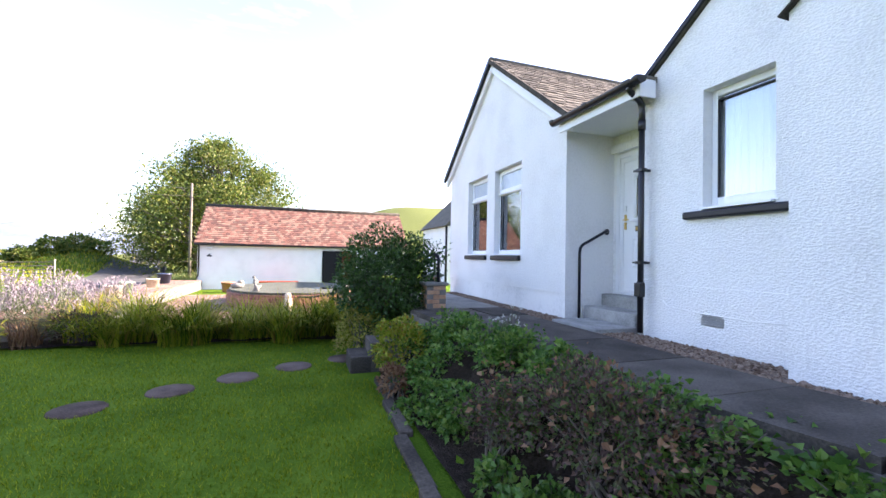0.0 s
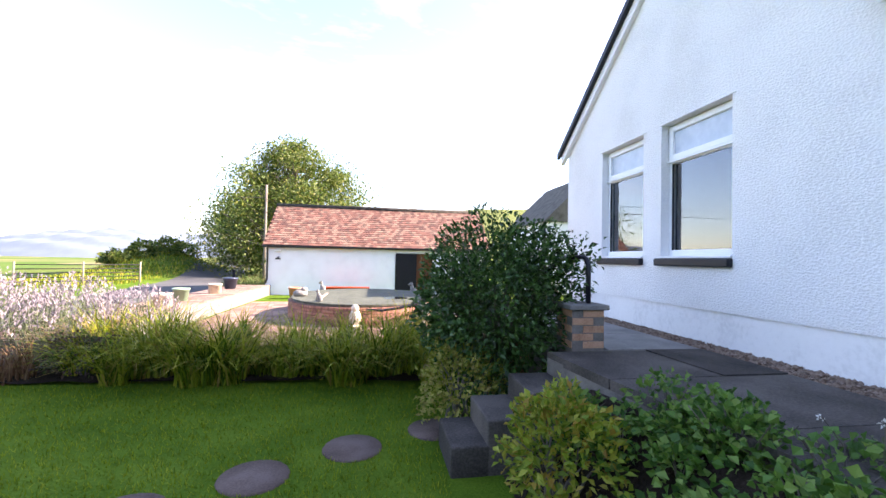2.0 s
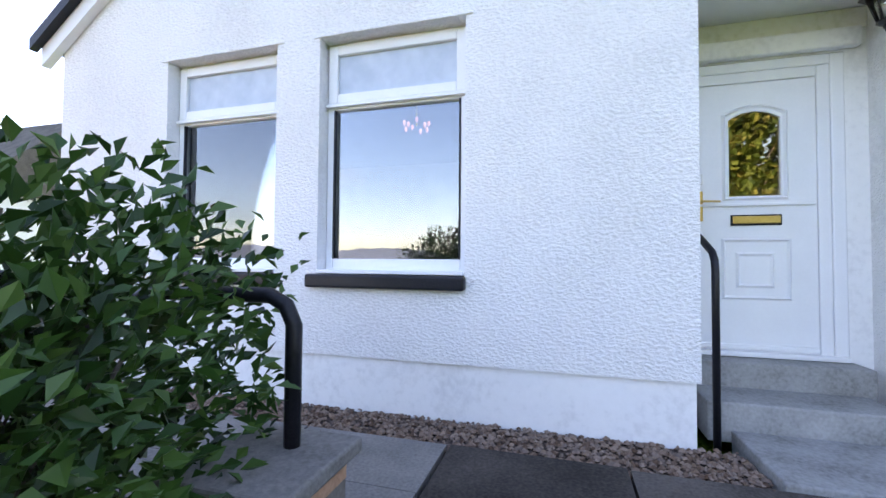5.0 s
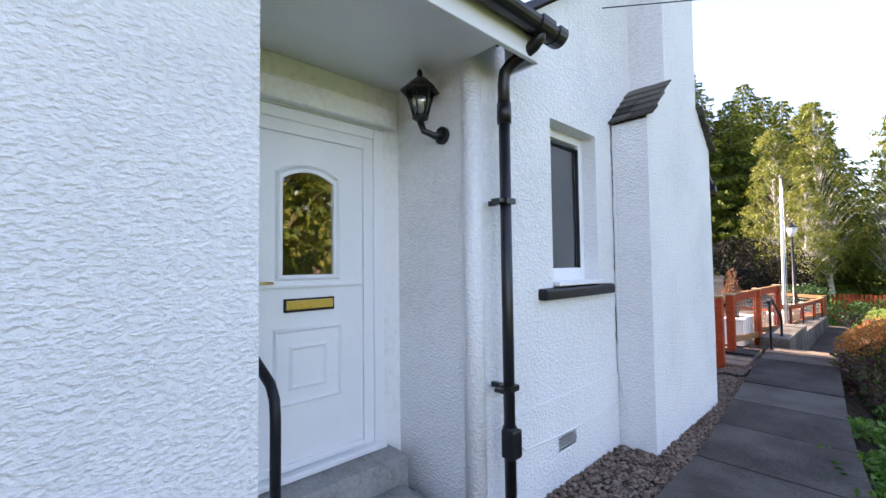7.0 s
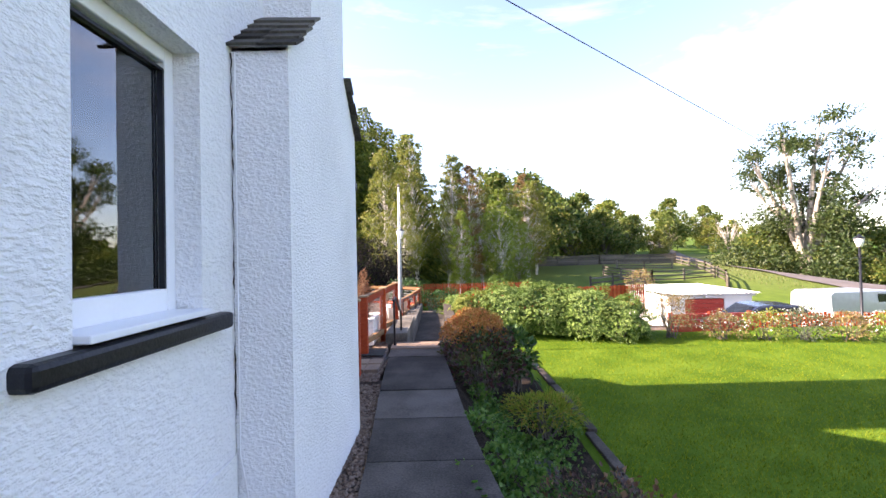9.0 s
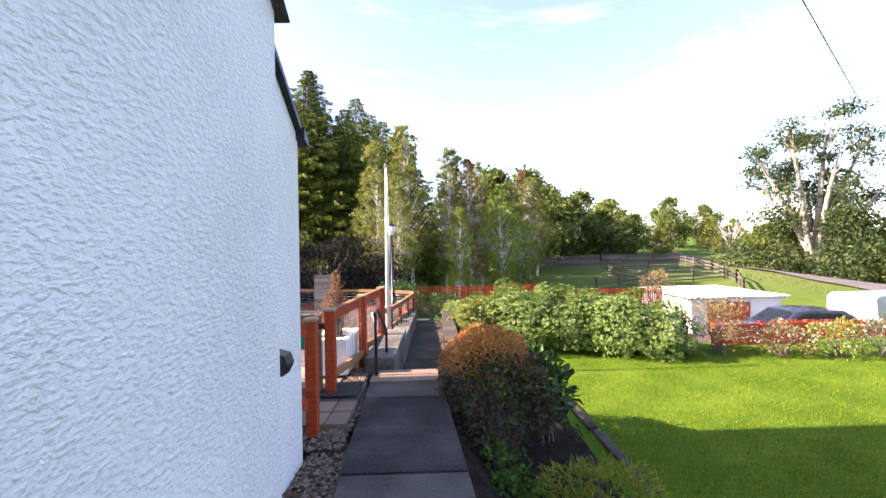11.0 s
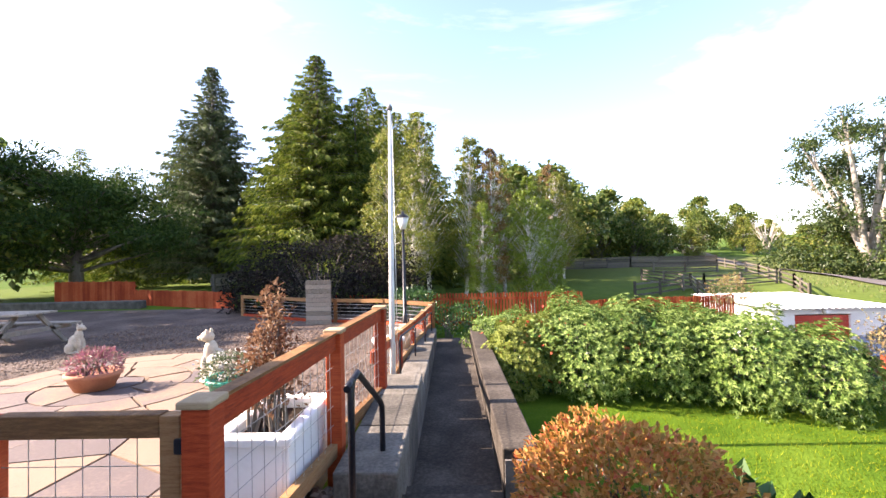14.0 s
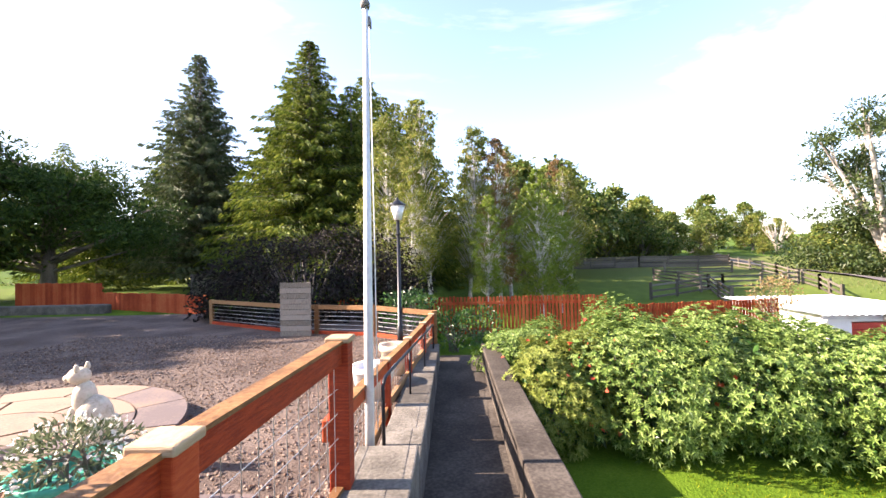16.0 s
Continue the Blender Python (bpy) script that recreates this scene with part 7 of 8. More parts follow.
for x, y, r, h in ((-8.0, 4.3, 0.62, 0.85), (-8.9, 4.35, 0.68, 0.92), (-9.8, 4.2, 0.7, 0.9), (-8.4, 5.3, 0.6, 0.95), (-9.4, 5.4, 0.65, 1.0), (-10.7, 4.6, 0.7, 0.9), (-10.3, 5.7, 0.6, 1.0), (-7.3, 5.0, 0.5, 0.8)):
    lavender(x, y, r, h)
shrub("lime_perennial", (-8.6, 3.55, G(-8.6, 3.55)), (-8.6, 3.55, -0.58), (0.3, 0.25, 0.28), 420, 0.11, "lime", "bright green leafy perennial in the border", aspect=0.4)
clump(-8.0, 3.65, 0.2, 160, 0.55, 0.02, 0.7, "dry", "dry pinkish-brown grass clump", "dry_clump")
shrub("dark_perennial", (-7.3, 3.75, G(-7.3, 3.75)), (-7.3, 3.75, -0.55), (0.5, 0.35, 0.32), 900, 0.06, "purple", "dark browned perennials in the border")
shrub("sage_shrub", (-9.4, 3.45, G(-9.4, 3.45)), (-9.4, 3.45, -0.6), (0.5, 0.3, 0.28), 1100, 0.05, "sage", "grey-green low shrub at the lawn edge", aspect=0.25)
shrub("sage_shrub", (-10.6, 3.5, G(-10.6, 3.5)), (-10.6, 3.5, -0.55), (0.6, 0.35, 0.33), 1100, 0.05, "sage", "grey-green low shrub at the lawn edge", aspect=0.25)

# south bed and hedge
shrub("copper_shrub", (-1.52, -7.74, G(-1.52, -7.74)), (-1.52, -7.74, 0.24), (0.56, 0.64, 0.46), 7000, 0.038, "copper", "rounded shrub with orange-gold autumn leaves", low=-0.1, shell=0.3, lump=0.1)
shrub("red_green_shrub", (-1.62, -7.2, G(-1.62, -7.2)), (-1.6, -7.3, -0.06), (0.62, 0.62, 0.52), 2400, 0.075, "under", "dark red and green leafy shrub beside the path")
shrub("laurel_shrub", (-2.15, -7.7, G(-2.15, -7.7)), (-2.15, -7.75, -0.12), (0.34, 0.42, 0.44), 500, 0.13, "privet", "glossy dark green shrub with large leaves")
shrub("low_conifer", (-2.2, -6.0, G(-2.2, -6.0)), (-2.2, -6.0, -0.38), (0.48, 0.5, 0.22), 1500, 0.09, "lime", "low spreading yellow-green juniper", aspect=0.14, low=-0.1)
thing("black_bag", (lambda v: v)(lathe([(0.16, 0), (0.2, 0.08), (0.14, 0.16), (0.02, 0.18)], (-1.95, -5.1, G(-1.95, -5.1)), 9, sy=1.6)), M["plastic"], "crumpled black plastic in the bed", "plastic")


def hedge(x, y, rx, ry, top, count, leaf, label, extra=()):
    z0 = G(x, y) - 0.1
    c = (x, y, (z0 + top) / 2 - 0.05)
    ob = holder("hedge_shrub", (x, y, z0), label, "hedge", "hedge south of the lawn")
    part("foliage", rosettes(c, (rx, ry, (top - z0) / 2 + 0.05), int(count * 2.0), 0.057, 6, 0.32, 0.24, 0.21, -0.7), LEAF[leaf], ob)
    # The hedge's inner shade is put into a darker leaf colour here.
    part("inner_foliage", blob_leaves(c, (rx * 0.85, ry * 0.85, (top - z0) * 0.42), count, 0.09, 0.5, 0.6, 0.1), LEAF["privet"], ob, "inner leaves, coloured darker for the shade inside")
    for nm, lf, cnt in extra:
        part(nm, blob_leaves(c, (rx * 1.02, ry * 1.02, (top - z0) / 2 + 0.06), cnt, 0.06, 0.9, 0.05, 0.2, low=-0.4), LEAF[lf], ob, "coral red flowers")
    part("stems", twigs(c, (rx * 0.8, ry * 0.8, 0.6), (x, y, z0), 16), M["bark"], ob)


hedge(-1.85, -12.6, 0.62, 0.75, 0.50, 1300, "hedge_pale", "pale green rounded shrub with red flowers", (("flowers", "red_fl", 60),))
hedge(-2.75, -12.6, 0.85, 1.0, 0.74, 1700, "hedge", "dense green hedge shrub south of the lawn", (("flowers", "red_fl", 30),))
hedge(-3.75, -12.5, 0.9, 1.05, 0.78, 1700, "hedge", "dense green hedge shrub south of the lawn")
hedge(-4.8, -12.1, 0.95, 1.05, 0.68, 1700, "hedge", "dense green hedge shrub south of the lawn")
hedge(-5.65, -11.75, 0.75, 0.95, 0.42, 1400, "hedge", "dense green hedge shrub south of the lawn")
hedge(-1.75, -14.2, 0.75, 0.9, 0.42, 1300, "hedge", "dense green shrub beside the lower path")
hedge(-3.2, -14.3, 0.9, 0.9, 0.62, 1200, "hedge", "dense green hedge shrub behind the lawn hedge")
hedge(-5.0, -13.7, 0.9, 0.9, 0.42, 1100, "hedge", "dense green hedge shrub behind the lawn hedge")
shrub("tan_shrub", (-6.85, -11.5, G(-6.85, -11.5)), (-6.85, -11.5, -0.05), (0.62, 0.55, 0.62), 2600, 0.045, "tan", "tan and olive autumn shrub at the lawn edge", shell=0.6)
for k, (x, y) in enumerate(((-8.0, -11.2), (-8.9, -11.0), (-9.8, -10.9), (-10.7, -10.7), (-11.6, -10.5), (-12.6, -10.3), (-13.7, -10.0), (-14.8, -9.8))):
    shrub("border_shrub", (x, y, G(x, y)), (x, y, G(x, y) + 0.3), (0.55, 0.4, 0.36 + 0.06 * (k % 3)), 1000, 0.06, ("tan", "hedge_pale", "sage")[k % 3], "loose border shrub with white and rust flowers", extra=(("flowers", "white_fl", 90, 0.045, 1.08, "white flowers"),))
shrub("dry_shrub", (0.46, -8.38, 0.45), (0.46, -8.38, 0.80), (0.20, 0.21, 0.30), 1700, 0.036, "dry", "dry brown shrub in the white planter", shell=0.9)
shrub("dry_spire", (0.45, -8.40, 0.45), (0.44, -8.40, 1.12), (0.10, 0.11, 0.27), 460, 0.036, "dry", "tall dry pinkish shoot in the planter", shell=0.9, stems=5)
shrub("heather", (3.56, -10.65, 0.22), (3.56, -10.65, 0.37), (0.27, 0.24, 0.17), 1100, 0.06, "heather", "pink heather in the terracotta planter", aspect=0.2)
shrub("white_heather", (1.45, -9.85, 0.36), (1.45, -9.85, 0.49), (0.3, 0.28, 0.14), 900, 0.05, "sage", "white-flowered heather in the green tub", aspect=0.3, extra=(("flowers", "white_fl", 200, 0.03, 1.05, "small white flowers"),))
plum = holder("plum_shrub", (3.8, -19.6, -0.4), "large dark plum-leaved spreading shrub", "shrub")
part("foliage", join([blob_leaves((3.4, -19.6, 0.7), (2.9, 1.8, 1.7), 13000, 0.12, 0.5, 0.35, 0.16, droop=0.5), blob_leaves((1.6, -19.2, 0.3), (1.6, 1.2, 1.2), 4200, 0.12), blob_leaves((5.4, -19.8, 0.3), (1.4, 1.2, 1.1), 3800, 0.12)]), LEAF["smoke"], plum)
part("stems", twigs((3.6, -19.6, 0.8), (2.6, 1.6, 1.6), (3.6, -19.6, -0.5), 40, 0.03), M["bark"], plum)
for x, y in ((0.6, -18.2), (-0.6, -17.2), (-1.2, -18.5), (0.4, -17.0)):
    shrub("ivy_clump", (x, y, G(x, y)), (x, y, G(x, y) + 0.4), (0.7, 0.6, 0.5), 700, 0.09, "privet", "dark ivy and low shrubs before the fence")
clump(-6.5, -24, 1.4, 420, 1.0, 0.02, 0.5, "verge", "tall rough pale grass behind the fence", "rough_grass")
shrub("pale_shrub", (-10.6, -21.0, G(-10.6, -21)), (-10.6, -20.8, 0.1), (0.7, 0.5, 0.6), 700, 0.09, "tan", "pale yellowish shrub beside the garage")


# ---- trees ----
def conifer(height, radius, tiers, boughs, per, droop=0.35, bare=0.06, spray=0.42):
    """Trunk and tiered boughs, each a drooping arm hung with flat sprays, about the origin."""
    out = []
    bt = tube([(0, 0, -0.5), (0, 0, height * 0.5), (0, 0, height)], [height * 0.016, height * 0.010, 0.02], 8)
    for i in range(tiers):
        t = bare + (1 - bare) * (i / tiers) ** 0.92
        R = radius * (1 - t) ** 0.85 * random.uniform(0.80, 1.12) + 0.15
        turn = random.uniform(0, 6.28)
        n = boughs if t < 0.8 else max(5, boughs - 3)
        for k in range(n):
            a = turn + 2 * math.pi * k / n + random.uniform(-0.25, 0.25)
            RR = R * random.choice((0.66, 0.82, 0.95, 1.05, 1.18)) * random.uniform(0.92, 1.08)
            m = max(10, int(per * min(1.0, 0.25 + RR / radius)))
            u = rng.random(m) ** 0.65
            side = rng.choice((-1.0, 1.0), m)
            off = side * rng.random(m) * RR * 0.19 * (1.02 - 0.95 * u)
            hang = rng.random(m) * 0.10 * RR * (1 - 0.6 * u)
            z = t * height + RR * (0.10 - droop * u + 0.30 * droop * u ** 4) - hang
            ca, sa = math.cos(a), math.sin(a)
            p = np.stack([ca * RR * u - sa * off, sa * RR * u + ca * off, z], 1)
            d = np.stack([ca * 0.8 - sa * side * 0.7, sa * 0.8 + ca * side * 0.7, np.full(m, -0.30)], 1) + rng.normal(size=(m, 3)) * 0.25
            L = spray * (0.52 + 0.10 * min(RR, 4)) * rng.uniform(0.6, 1.25, m)
            out.append(leaves(p, d, np.array([0, 0, 1.0]) + rng.normal(size=(m, 3)) * 0.55, L, L * 0.22, 0.1, 0.35))
            if per > 60:
                tube([(0, 0, t * height), (ca * RR * 0.85, sa * RR * 0.85, t * height + RR * (0.10 - droop * 0.72))], [0.035, 0.01], 4, bt, False)
    return bt, join(out)


def birch(height, crown, clumps, per, size, trunk):
    """A slender tree: a fine stem, many thin limbs and small hanging clumps under a pointed top."""
    bm = bmesh.new()
    bend = Vector((random.uniform(-0.05, 0.05), random.uniform(-0.05, 0.05), 0)) * height
    spine = [Vector((0, 0, -0.4)), Vector((0, 0, height * 0.3)) + bend * 0.5, Vector((0, 0, height * 0.65)) + bend, Vector((0, 0, height)) + bend * 0.8]
    tube(spine, [trunk * 1.2, trunk, trunk * 0.55, 0.012], 8, bm, False)
    out = []
    for k in range(clumps):
        t = random.random() ** 1.1
        z = height * (0.14 + 0.86 * t)
        wide = crown * 1.5 * (t + 0.10) ** 0.4 * (1 - t) ** 0.5 * (0.85 + 0.22 * math.sin(9 * t + trunk * 90))
        a, r = random.uniform(0, 2 * math.pi), wide * math.sqrt(random.uniform(0.1, 1.0))
        c = Vector((r * math.cos(a), r * math.sin(a), z)) + bend * min(1, 0.3 + t)
        root = Vector((0, 0, max(height * 0.10, z - r * 1.3))) + bend * min(1, 0.2 + t) * 0.8
        tube([root, root.lerp(c, 0.6) + Vector((0, 0, 0.18 * r)), c], [trunk * 0.22 * (1.1 - t), trunk * 0.12, 0.006], 4, bm, False)
        cr = crown * random.uniform(0.09, 0.22) * (1.15 - 0.6 * t)
        n = int(per * random.uniform(0.6, 1.3))
        p, u = blob_points(tuple(c), (cr * 1.2, cr * 1.2, cr * 0.95), n, 0.95, 0.3)
        L = size * rng.uniform(0.6, 1.3, n)
        out.append(leaves(p, rng.normal(size=(n, 3)) * 0.7 - np.array([0, 0, 0.4]), rng.normal(size=(n, 3)) + u * 0.5, L, L * 0.62, 0.15, 0.1))
    return bm, join(out)


def broadleaf(height, crown, clumps, per, size, trunk=0.18, bole=0.3, spread=0.55, weep=0.0, aspect=0.6):
    """Tapered trunk, limbs that end in clumps, and leaves round them."""
    bm = bmesh.new()
    top = height * 0.92
    lean = Vector((random.uniform(-0.06, 0.06), random.uniform(-0.06, 0.06), 0)) * height
    spine = [Vector((0, 0, -0.5)), Vector((0, 0, height * bole)) + lean * 0.3, Vector((0, 0, height * 0.6)) + lean * 0.7, Vector((0, 0, top)) + lean]
    tube(spine, [trunk * 1.25, trunk, trunk * 0.6, trunk * 0.12], 9, bm, False)
    out = []
    for k in range(clumps):
        t = random.random()
        z = height * (bole + 0.06 + (0.94 - bole) * t)
        prof = math.sin(math.pi * min(1, (0.18 + 0.82 * t) ** 0.8)) ** 0.7
        a, r = random.uniform(0, 2 * math.pi), crown * prof * math.sqrt(random.uniform(0.08, 1.0))
        c = Vector((r * math.cos(a), r * math.sin(a), z)) + lean * t
        root = Vector((0, 0, max(height * bole * 0.9, z - r * 0.9 - height * 0.06))) + lean * t * 0.7
        tube([root, root.lerp(c, 0.5) + Vector((0, 0, 0.12 * r)), c], [trunk * 0.32 * (1 - 0.6 * t), trunk * 0.18, 0.012], 5, bm, False)
        cr = crown * random.uniform(0.20, 0.34) * (1.15 - 0.5 * t)
        n = int(per * random.uniform(0.6, 1.3))
        p, u = blob_points(tuple(c), (cr * 1.15, cr * 1.15, cr * 0.8), n, 0.9, 0.25)
        L = size * rng.uniform(0.6, 1.3, n)
        out.append(leaves(p, u * 0.5 + rng.normal(size=(n, 3)) * 0.7 - np.array([0, 0, weep]), rng.normal(size=(n, 3)) * 0.7 + np.array([0, 0, 0.7]), L, L * aspect, 0.15, 0.1))
    return bm, join(out)


def tree(name, at, built, bark, leaf, label, group=""):
    ob = holder(name, at, label, "tree", group)
    t, c = new("trunk", mesh_of("trunk", built[0], M[bark])), new("crown", mesh_of("crown", built[1], LEAF[leaf]))
    t.parent = c.parent = ob
    return ob


def again(ob, x, y, s, turn, label="", sz=None):
    o = copy_thing(ob, pose(x, y, G(x, y), 0, 0, turn))
    o.scale = (s, s, sz or s)
    return tagged(o, label)


spr = tree("spruce_tree", (8.5, -34.6, G(8.5, -34.6)), conifer(16.4, 6.8, 56, 9, 150, spray=0.40), "bark", "spruce", "tall dark green spruce with drooping boughs", "spruces at the wood")
spg = tree("spruce_tree", (17.6, -37.5, G(17.6, -37.5)), conifer(17.2, 5.4, 58, 9, 130, droop=0.12, spray=0.40), "bark", "spruce_grey", "tall grey-green spruce with a thin top", "spruces at the wood")
spw = tree("spruce_tree", (5.6, -38, G(5.6, -38)), conifer(15.8, 6.2, 44, 8, 56, spray=0.62), "bark", "spruce", "tall dark spruce in the wood", "spruces at the wood")
for x, y, s, a in ((4.9, -41, 0.98, 40), (10.3, -36.8, 0.95, 100), (6.0, -35.4, 0.88, 75), (3.6, -40, 0.92, 200), (2.2, -42, 0.92, 250), (14.5, -46, 1.0, 20), (22, -46, 0.95, 130), (28, -50, 1.0, 220), (8, -48, 1.05, 310), (34, -44, 0.8, 60), (-3, -54, 0.85, 80), (24, -36, 0.55, 10)):
    again(spw, x, y, s, a, "tall dark spruce in the wood")
yew = holder("yew_tree", (21.6, -30, G(21.6, -30)), "broad dark yew with layered boughs", "tree")
yb = bmesh.new()
tube([(21.6, -30, -0.6), (21.5, -30, 1.6), (21.8, -30, 5.5)], [0.42, 0.34, 0.12], 10, yb)
yl = []
for k in range(64):
    a, r, z = random.uniform(0, 6.28), 7.4 * math.sqrt(random.random()), random.uniform(1.8, 7.6)
    r *= 1.05 - 0.45 * abs((z - 3.2) / 4.2)
    c = (21.6 + r * math.cos(a), -30 + r * math.sin(a) * 0.8, z)
    tube([(21.6, -30, max(1.2, z - 1.5)), c], [0.12, 0.03], 5, yb, False)
    yl.append(blob_leaves(c, (2.1, 1.9, 0.55), 620, 0.27, 0.30, 0.85, 0.25))
part("trunk", yb, M["bark"], yew)
part("crown", join(yl), LEAF["yew"], yew)
b1 = tree("birch_tree", (0.6, -31, G(0.6, -31)), birch(11.0, 2.3, 250, 56, 0.135, 0.12), "birchbark", "birch", "slender silver birch with fine green leaves", "birches at the wood")
b2t = tree("birch_tree", (-5.3, -29.5, G(-5.3, -29.5)), birch(8.0, 1.75, 200, 52, 0.125, 0.10), "birchbark", "birch_lime", "young yellow-green silver birch", "birches at the wood")
b3t = tree("birch_tree", (-3.2, -30.2, G(-3.2, -30.2)), birch(9.2, 1.5, 150, 46, 0.125, 0.085), "birchbark", "rust", "thin birch with rust-brown leaves", "birches at the wood")
for x, y, s, a in ((2.6, -29.6, 0.86, 70), (-1.6, -32.5, 0.92, 150), (3.4, -33, 0.9, 230), (-4.6, -36, 0.95, 300), (-7.6, -38, 0.86, 20), (1.4, -27.6, 0.62, 120), (-9.5, -42, 0.9, 200), (-11.5, -46, 0.92, 80), (-12.8, -51, 0.95, 15)):
    again(b1, x, y, s, a, "silver birch at the edge of the wood")
for x, y, s, a in ((-7.2, -33, 0.9, 60), (-2.3, -28.4, 0.7, 200)):
    again(b2t, x, y, s, a, "young green birch at the edge of the wood")
again(b3t, -10.5, -45, 1.2, 90, "birch with browned leaves")
far_t = tree("broadleaf_tree", (-24, -68, G(-24, -68)), broadleaf(10.5, 4.6, 64, 86, 0.50, 0.25, 0.12), "bark", "broad", "rounded green broadleaf tree beyond the paddock", "trees beyond the paddock")
far_b = tree("broadleaf_tree", (-30, -72, G(-30, -72)), broadleaf(9.5, 4.2, 60, 84, 0.48, 0.22, 0.1), "bark", "birch", "olive green broadleaf tree beyond the paddock", "trees beyond the paddock")
for x, y, s, a in ((-14, -62, 0.95, 40), (-18, -70, 1.05, 120), (-33, -78, 0.95, 250), (-52, -92, 1.0, 300), (-47, -84, 0.75, 10), (-62, -96, 0.85, 90), (-16, -60.5, 1.0, 70), (-20, -61, 0.85, 10), (-29, -63, 0.6, 120), (-25, -61, 0.7, 300), (-11.5, -50, 1.05, 200), (-8.5, -54, 1.15, 260), (-10, -70, 1.2, 15), (-24, -84, 1.15, 100)):
    again(far_t, x, y, s, a, "rounded green tree beyond the paddock")
for x, y, s, a in ((-21, -63, 0.85, 30), (-27, -66, 0.7, 130), (-38, -80, 0.8, 220), (-58, -88, 0.7, 310), (-66, -92, 0.62, 70), (-12, -66, 0.95, 330), (-41, -76, 0.5, 60)):
    again(far_b, x, y, s, a, "olive green tree beyond the paddock")
for x, y, s in ((-36, -66, 0.26), (-33, -63, 0.22), (-54, -80, 0.35), (-57, -76, 0.3), (-60, -72, 0.3), (-16, -60, 0.2)):
    again(far_b, x, y, s, x * 7, "low green bush beside the lane", s * 0.8)
dead = bmesh.new()
for k in range(26):
    a, h, r = random.uniform(0, 6.28), random.uniform(3.5, 7.5), random.uniform(0.8, 3.2)
    b0 = Vector((-58, -82, G(-58, -82) - 0.2))
    m1 = b0 + Vector((0.3 * r * math.cos(a), 0.3 * r * math.sin(a), h * 0.45))
    tube([b0, m1, b0 + Vector((r * math.cos(a), r * math.sin(a), h))], [0.12, 0.08, 0.015], 5, dead, False)
thing("bare_tree", dead, M["palebark"], "bare pale-branched dying tree by the lane", "tree")

# tall ash with open crown and ivy
ash = holder("ash_tree", (-45.5, -51, G(-45.5, -51)), "tall open ash tree with pale limbs", "tree")
ab, al = bmesh.new(), []
a0 = Vector((-45.5, -51, G(-45.5, -51) - 0.5))
for k in range(11):
    a, r, h = 2 * math.pi * k / 11 + random.uniform(-0.3, 0.3), random.uniform(2.0, 6.4), random.uniform(9.5, 15.2)
    fork = a0 + Vector((0.25 * r * math.cos(a), 0.25 * r * math.sin(a), 5.0 + random.uniform(-0.8, 1.0)))
    mid = a0 + Vector((0.6 * r * math.cos(a), 0.6 * r * math.sin(a), h * 0.72))
    end = a0 + Vector((r * math.cos(a), r * math.sin(a), h))
    tube([a0 + Vector((0, 0, 2.5)), fork, mid, end], [0.34, 0.26, 0.16, 0.03], 7, ab, False)
    for _ in range(4):
        c = mid.lerp(end, random.uniform(0.2, 1.1)) + Vector((random.uniform(-1.5, 1.5), random.uniform(-1.5, 1.5), random.uniform(-0.4, 0.8)))
        tube([mid.lerp(end, 0.3), c], [0.07, 0.015], 5, ab, False)
        al.append(blob_leaves(tuple(c), (1.15, 1.15, 0.6), 190, 0.34, 0.4, 0.9, 0.25))
tube([a0, a0 + Vector((0, 0, 5))], [0.6, 0.45], 10, ab)
for k in range(46):
    a, r = random.uniform(0, 6.28), random.uniform(1.0, 6.8)
    c = a0 + Vector((r * math.cos(a), r * math.sin(a), random.uniform(1.2, 7.6) * (1.1 - r / 11)))
    al.append(blob_leaves(tuple(c), (1.5, 1.5, 1.0), 330, 0.30, 0.5, 0.7, 0.25))
part("trunk", ab, M["palebark"], ash)
for k in range(30):
    a, r = random.uniform(0, 6.28), 4.6 * math.sqrt(random.random())
    c = a0 + Vector((r * math.cos(a), r * math.sin(a), random.uniform(5.5, 12.2) * (1.08 - r / 16)))
    al.append(blob_leaves(tuple(c), (1.3, 1.3, 0.8), 190, 0.32, 0.45, 0.9, 0.3))
part("crown", join(al), LEAF["ash"], ash)
ash.scale = (1.33, 1.33, 1.33)
for x, y, s in ((-44.5, -55, 0.72), (-49, -53, 0.9), (-50, -46, 0.85), (-46.5, -60, 0.7), (-54, -58, 0.9), (-47, -41, 0.6), (-50, -34, 0.7)):
    again(far_t, x, y, s, x * 3, "dense green hedge tree along the lane", s * 0.85)

# sycamore behind the barn
syc = tree("sycamore_tree", (-9.6, 31, G(-9.6, 31)), broadleaf(10.2, 6.2, 190, 300, 0.19, 0.36, 0.03), "bark", "broad", "large round sycamore turning yellow at the edges", "trees by the lane")
again(syc, -12.4, 35, 0.8, 140, "dark green tree beside the lane")
for x, y, s, a in ((-31, -13, 1.25, 30), (-31.5, -8, 1.2, 200), (-34, -18, 1.3, 90), (-38, -2, 0.8, 260)):
    again(far_t, x, y, s, a, "tall broadleaf tree west of the garden")
# Trees set beyond the view, added to throw shade across the gravel court.
for x, y, s, a in ((24, -18.2, 1.2, 50), (28, -24, 1.2, 290), (24, -26, 0.8, 20)):
    again(far_t, x, y, s, a, "broadleaf tree added east of the court to shade it")
bank = holder("bank_bushes", (-20.5, 31, G(-20.5, 31)), "scrub bushes and tall grass on the bank", "bushes")
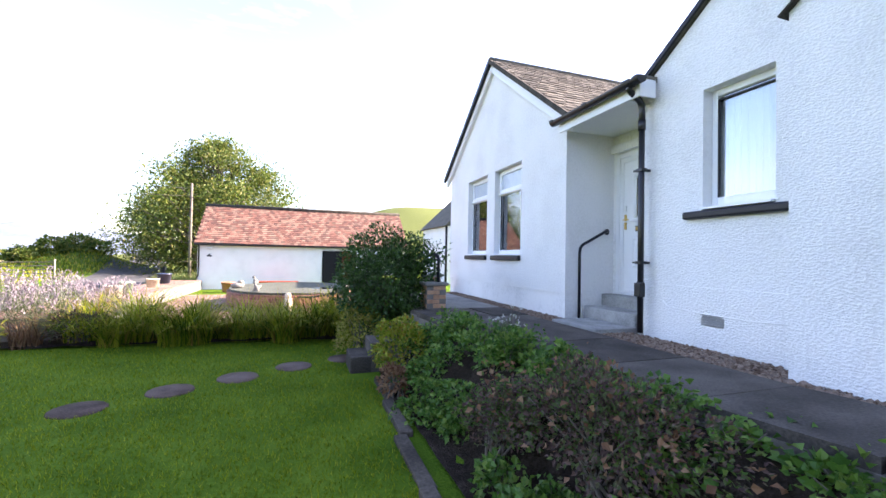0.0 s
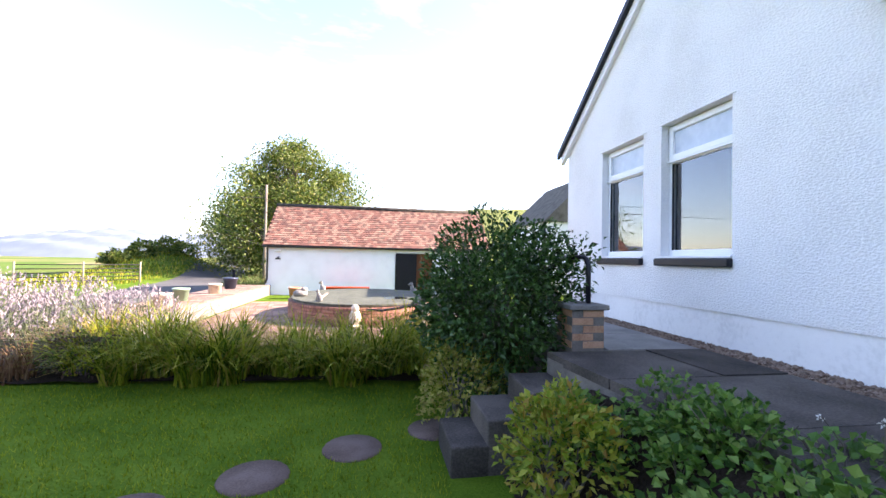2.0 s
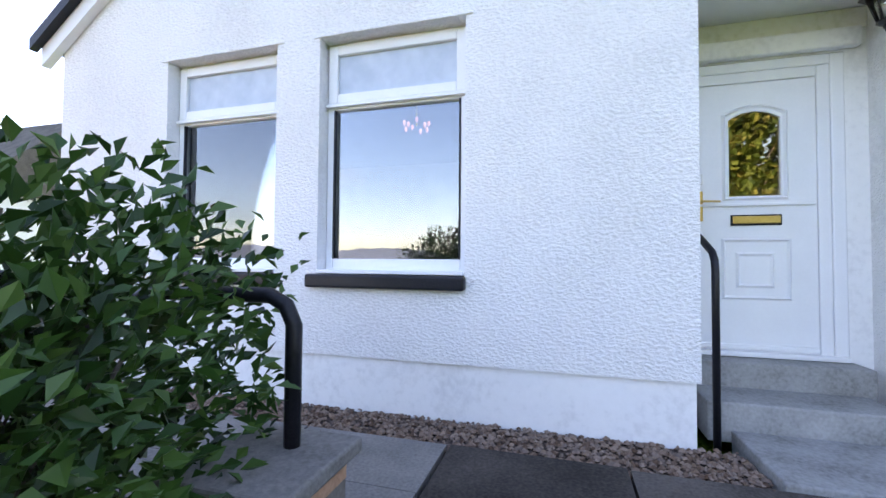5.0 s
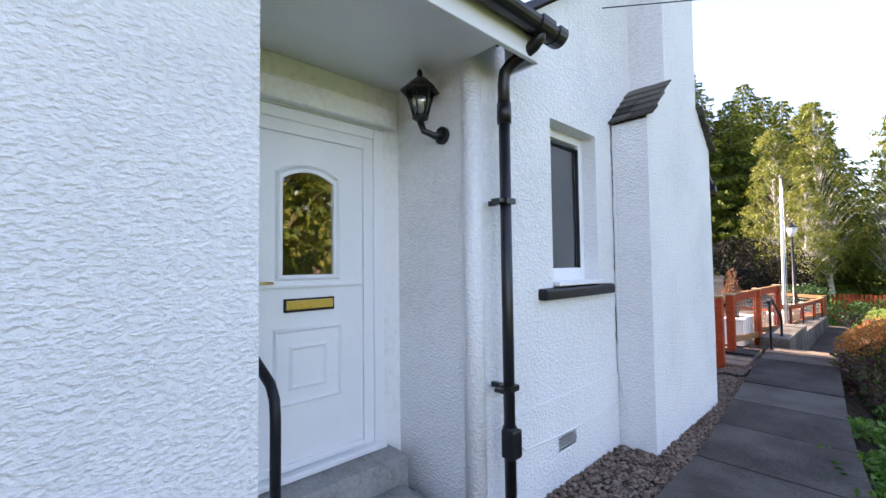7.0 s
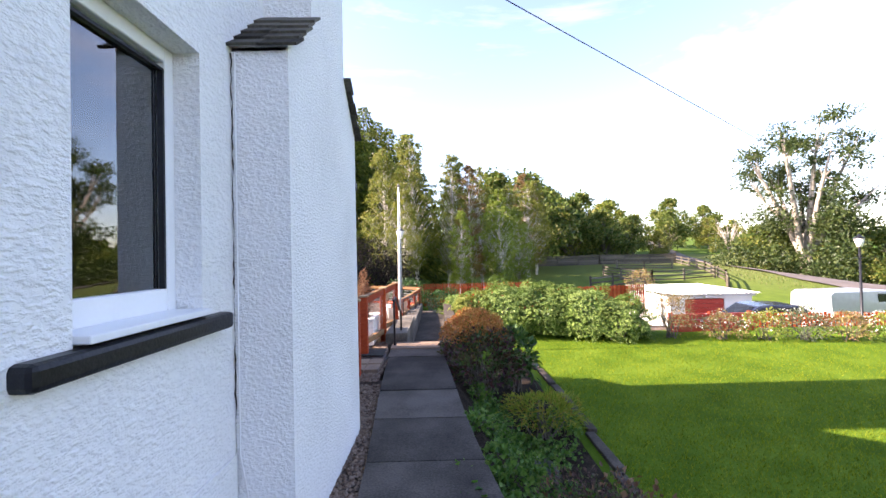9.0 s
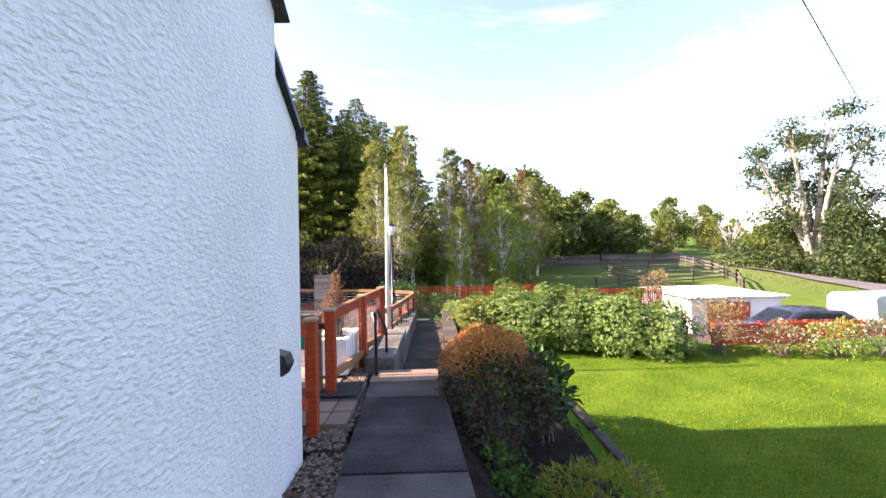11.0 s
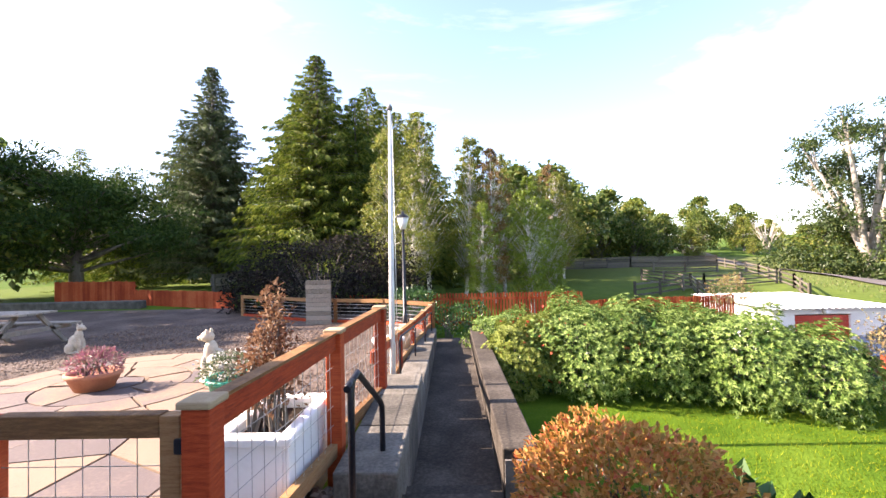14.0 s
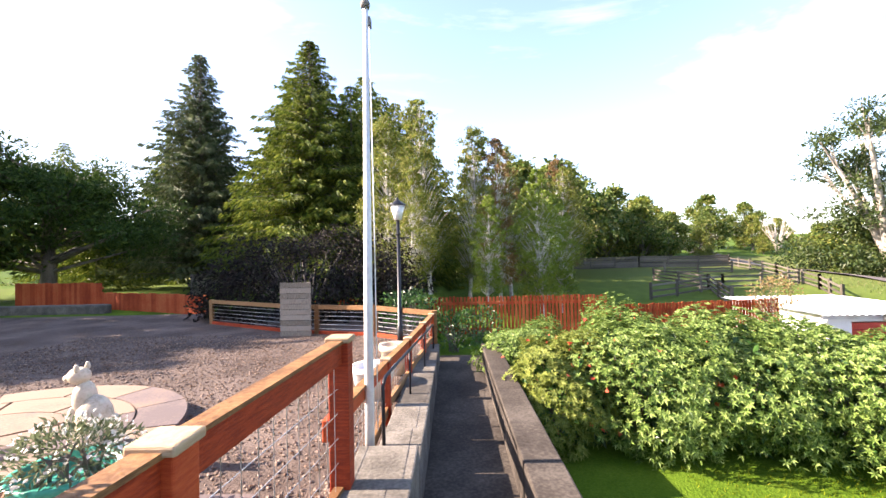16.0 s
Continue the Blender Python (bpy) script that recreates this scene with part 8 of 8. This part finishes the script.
part("foliage", join([blob_leaves((x, y, G(x, y) + 0.35), (r, 1.5 * r, 0.8 * r), 900, 0.24, 0.6, 0.5, 0.2) for x, y, r in ((-19.1, 32, 0.9), (-19.6, 29.5, 0.75), (-19.0, 34.5, 0.85), (-20.6, 34, 0.8), (-20.2, 27.5, 0.6), (-21.0, 31, 0.5))]), LEAF["broad"], bank)
px, py = rng.uniform(-22.5, -16.4, 5200), rng.uniform(19, 40, 5200)
part("grass", blades(np.stack([px, py, gz(px, py)], 1), 0.28, 0.05, 0.6, 2), LEAF["strap"], bank)
px, py = rng.uniform(-11.8, -8.6, 2400), rng.uniform(16.5, 30, 2400)
keep = px > -10.2 - 0.22 * (py - 16)
thing("verge_grass", blades(np.stack([px, py, gz(px, py)], 1)[keep], 0.55, 0.025, 0.6, 2), LEAF["verge"], "rough tall grass on the lane verge", "grass", kind="stuff")
px, py = rng.uniform(-46, -22, 5200), rng.uniform(-62, -30, 5200)
lx = np.interp(py, [-62, -52, -44, -30], [-38.3, -36.0, -34.0, -30.0])
keep = (px > lx) & (px < lx + 4) | (px < lx - 5.2) & (px > lx - 9)
thing("verge_grass", blades(np.stack([px, py, gz(px, py)], 1)[keep], 0.26, 0.05, 0.5, 2), LEAF["verge"], "rough sunlit grass on the lane bank", "grass", kind="stuff")
px, py = rng.uniform(-30, -12, 2200), rng.uniform(6, 17, 2200)
keep = (px < -14.6)
thing("verge_grass", blades(np.stack([px, py, gz(px, py)], 1)[keep], 0.5, 0.03, 0.6, 2), LEAF["verge"], "rough sunlit grass beyond the lane", "grass", kind="stuff")

# lawn blades where the camera passes
px, py = rng.uniform(-11, -2.75, 190000), rng.uniform(-11.8, 3.6, 190000)
near = rng.random(190000) < np.clip(1.25 - 0.10 * np.hypot(px + 3.6, py + 3.0), 0.22, 1.0)
stones = np.ones(190000, bool)
for x, y in ((-2.98, 1.62), (-3.73, 1.31), (-4.42, 0.91), (-5.09, 0.52), (-5.8, 0.08), (-6.5, -0.45), (-7.2, -1.0)):
    stones &= np.hypot(px - x, py - y) > 0.25
keep = near & stones & (py < 3.1 + 0.06 * (-2 - px)) & ~((px > -3.0) & (py > 0.4) & (py < 1.35))
p = np.stack([px, py, gz(px, py)], 1)[keep]
thing("lawn_grass", blades(p, 0.042, 0.0065, 0.8, 1), LEAF["grass"], "short mown lawn grass", "grass", kind="stuff")
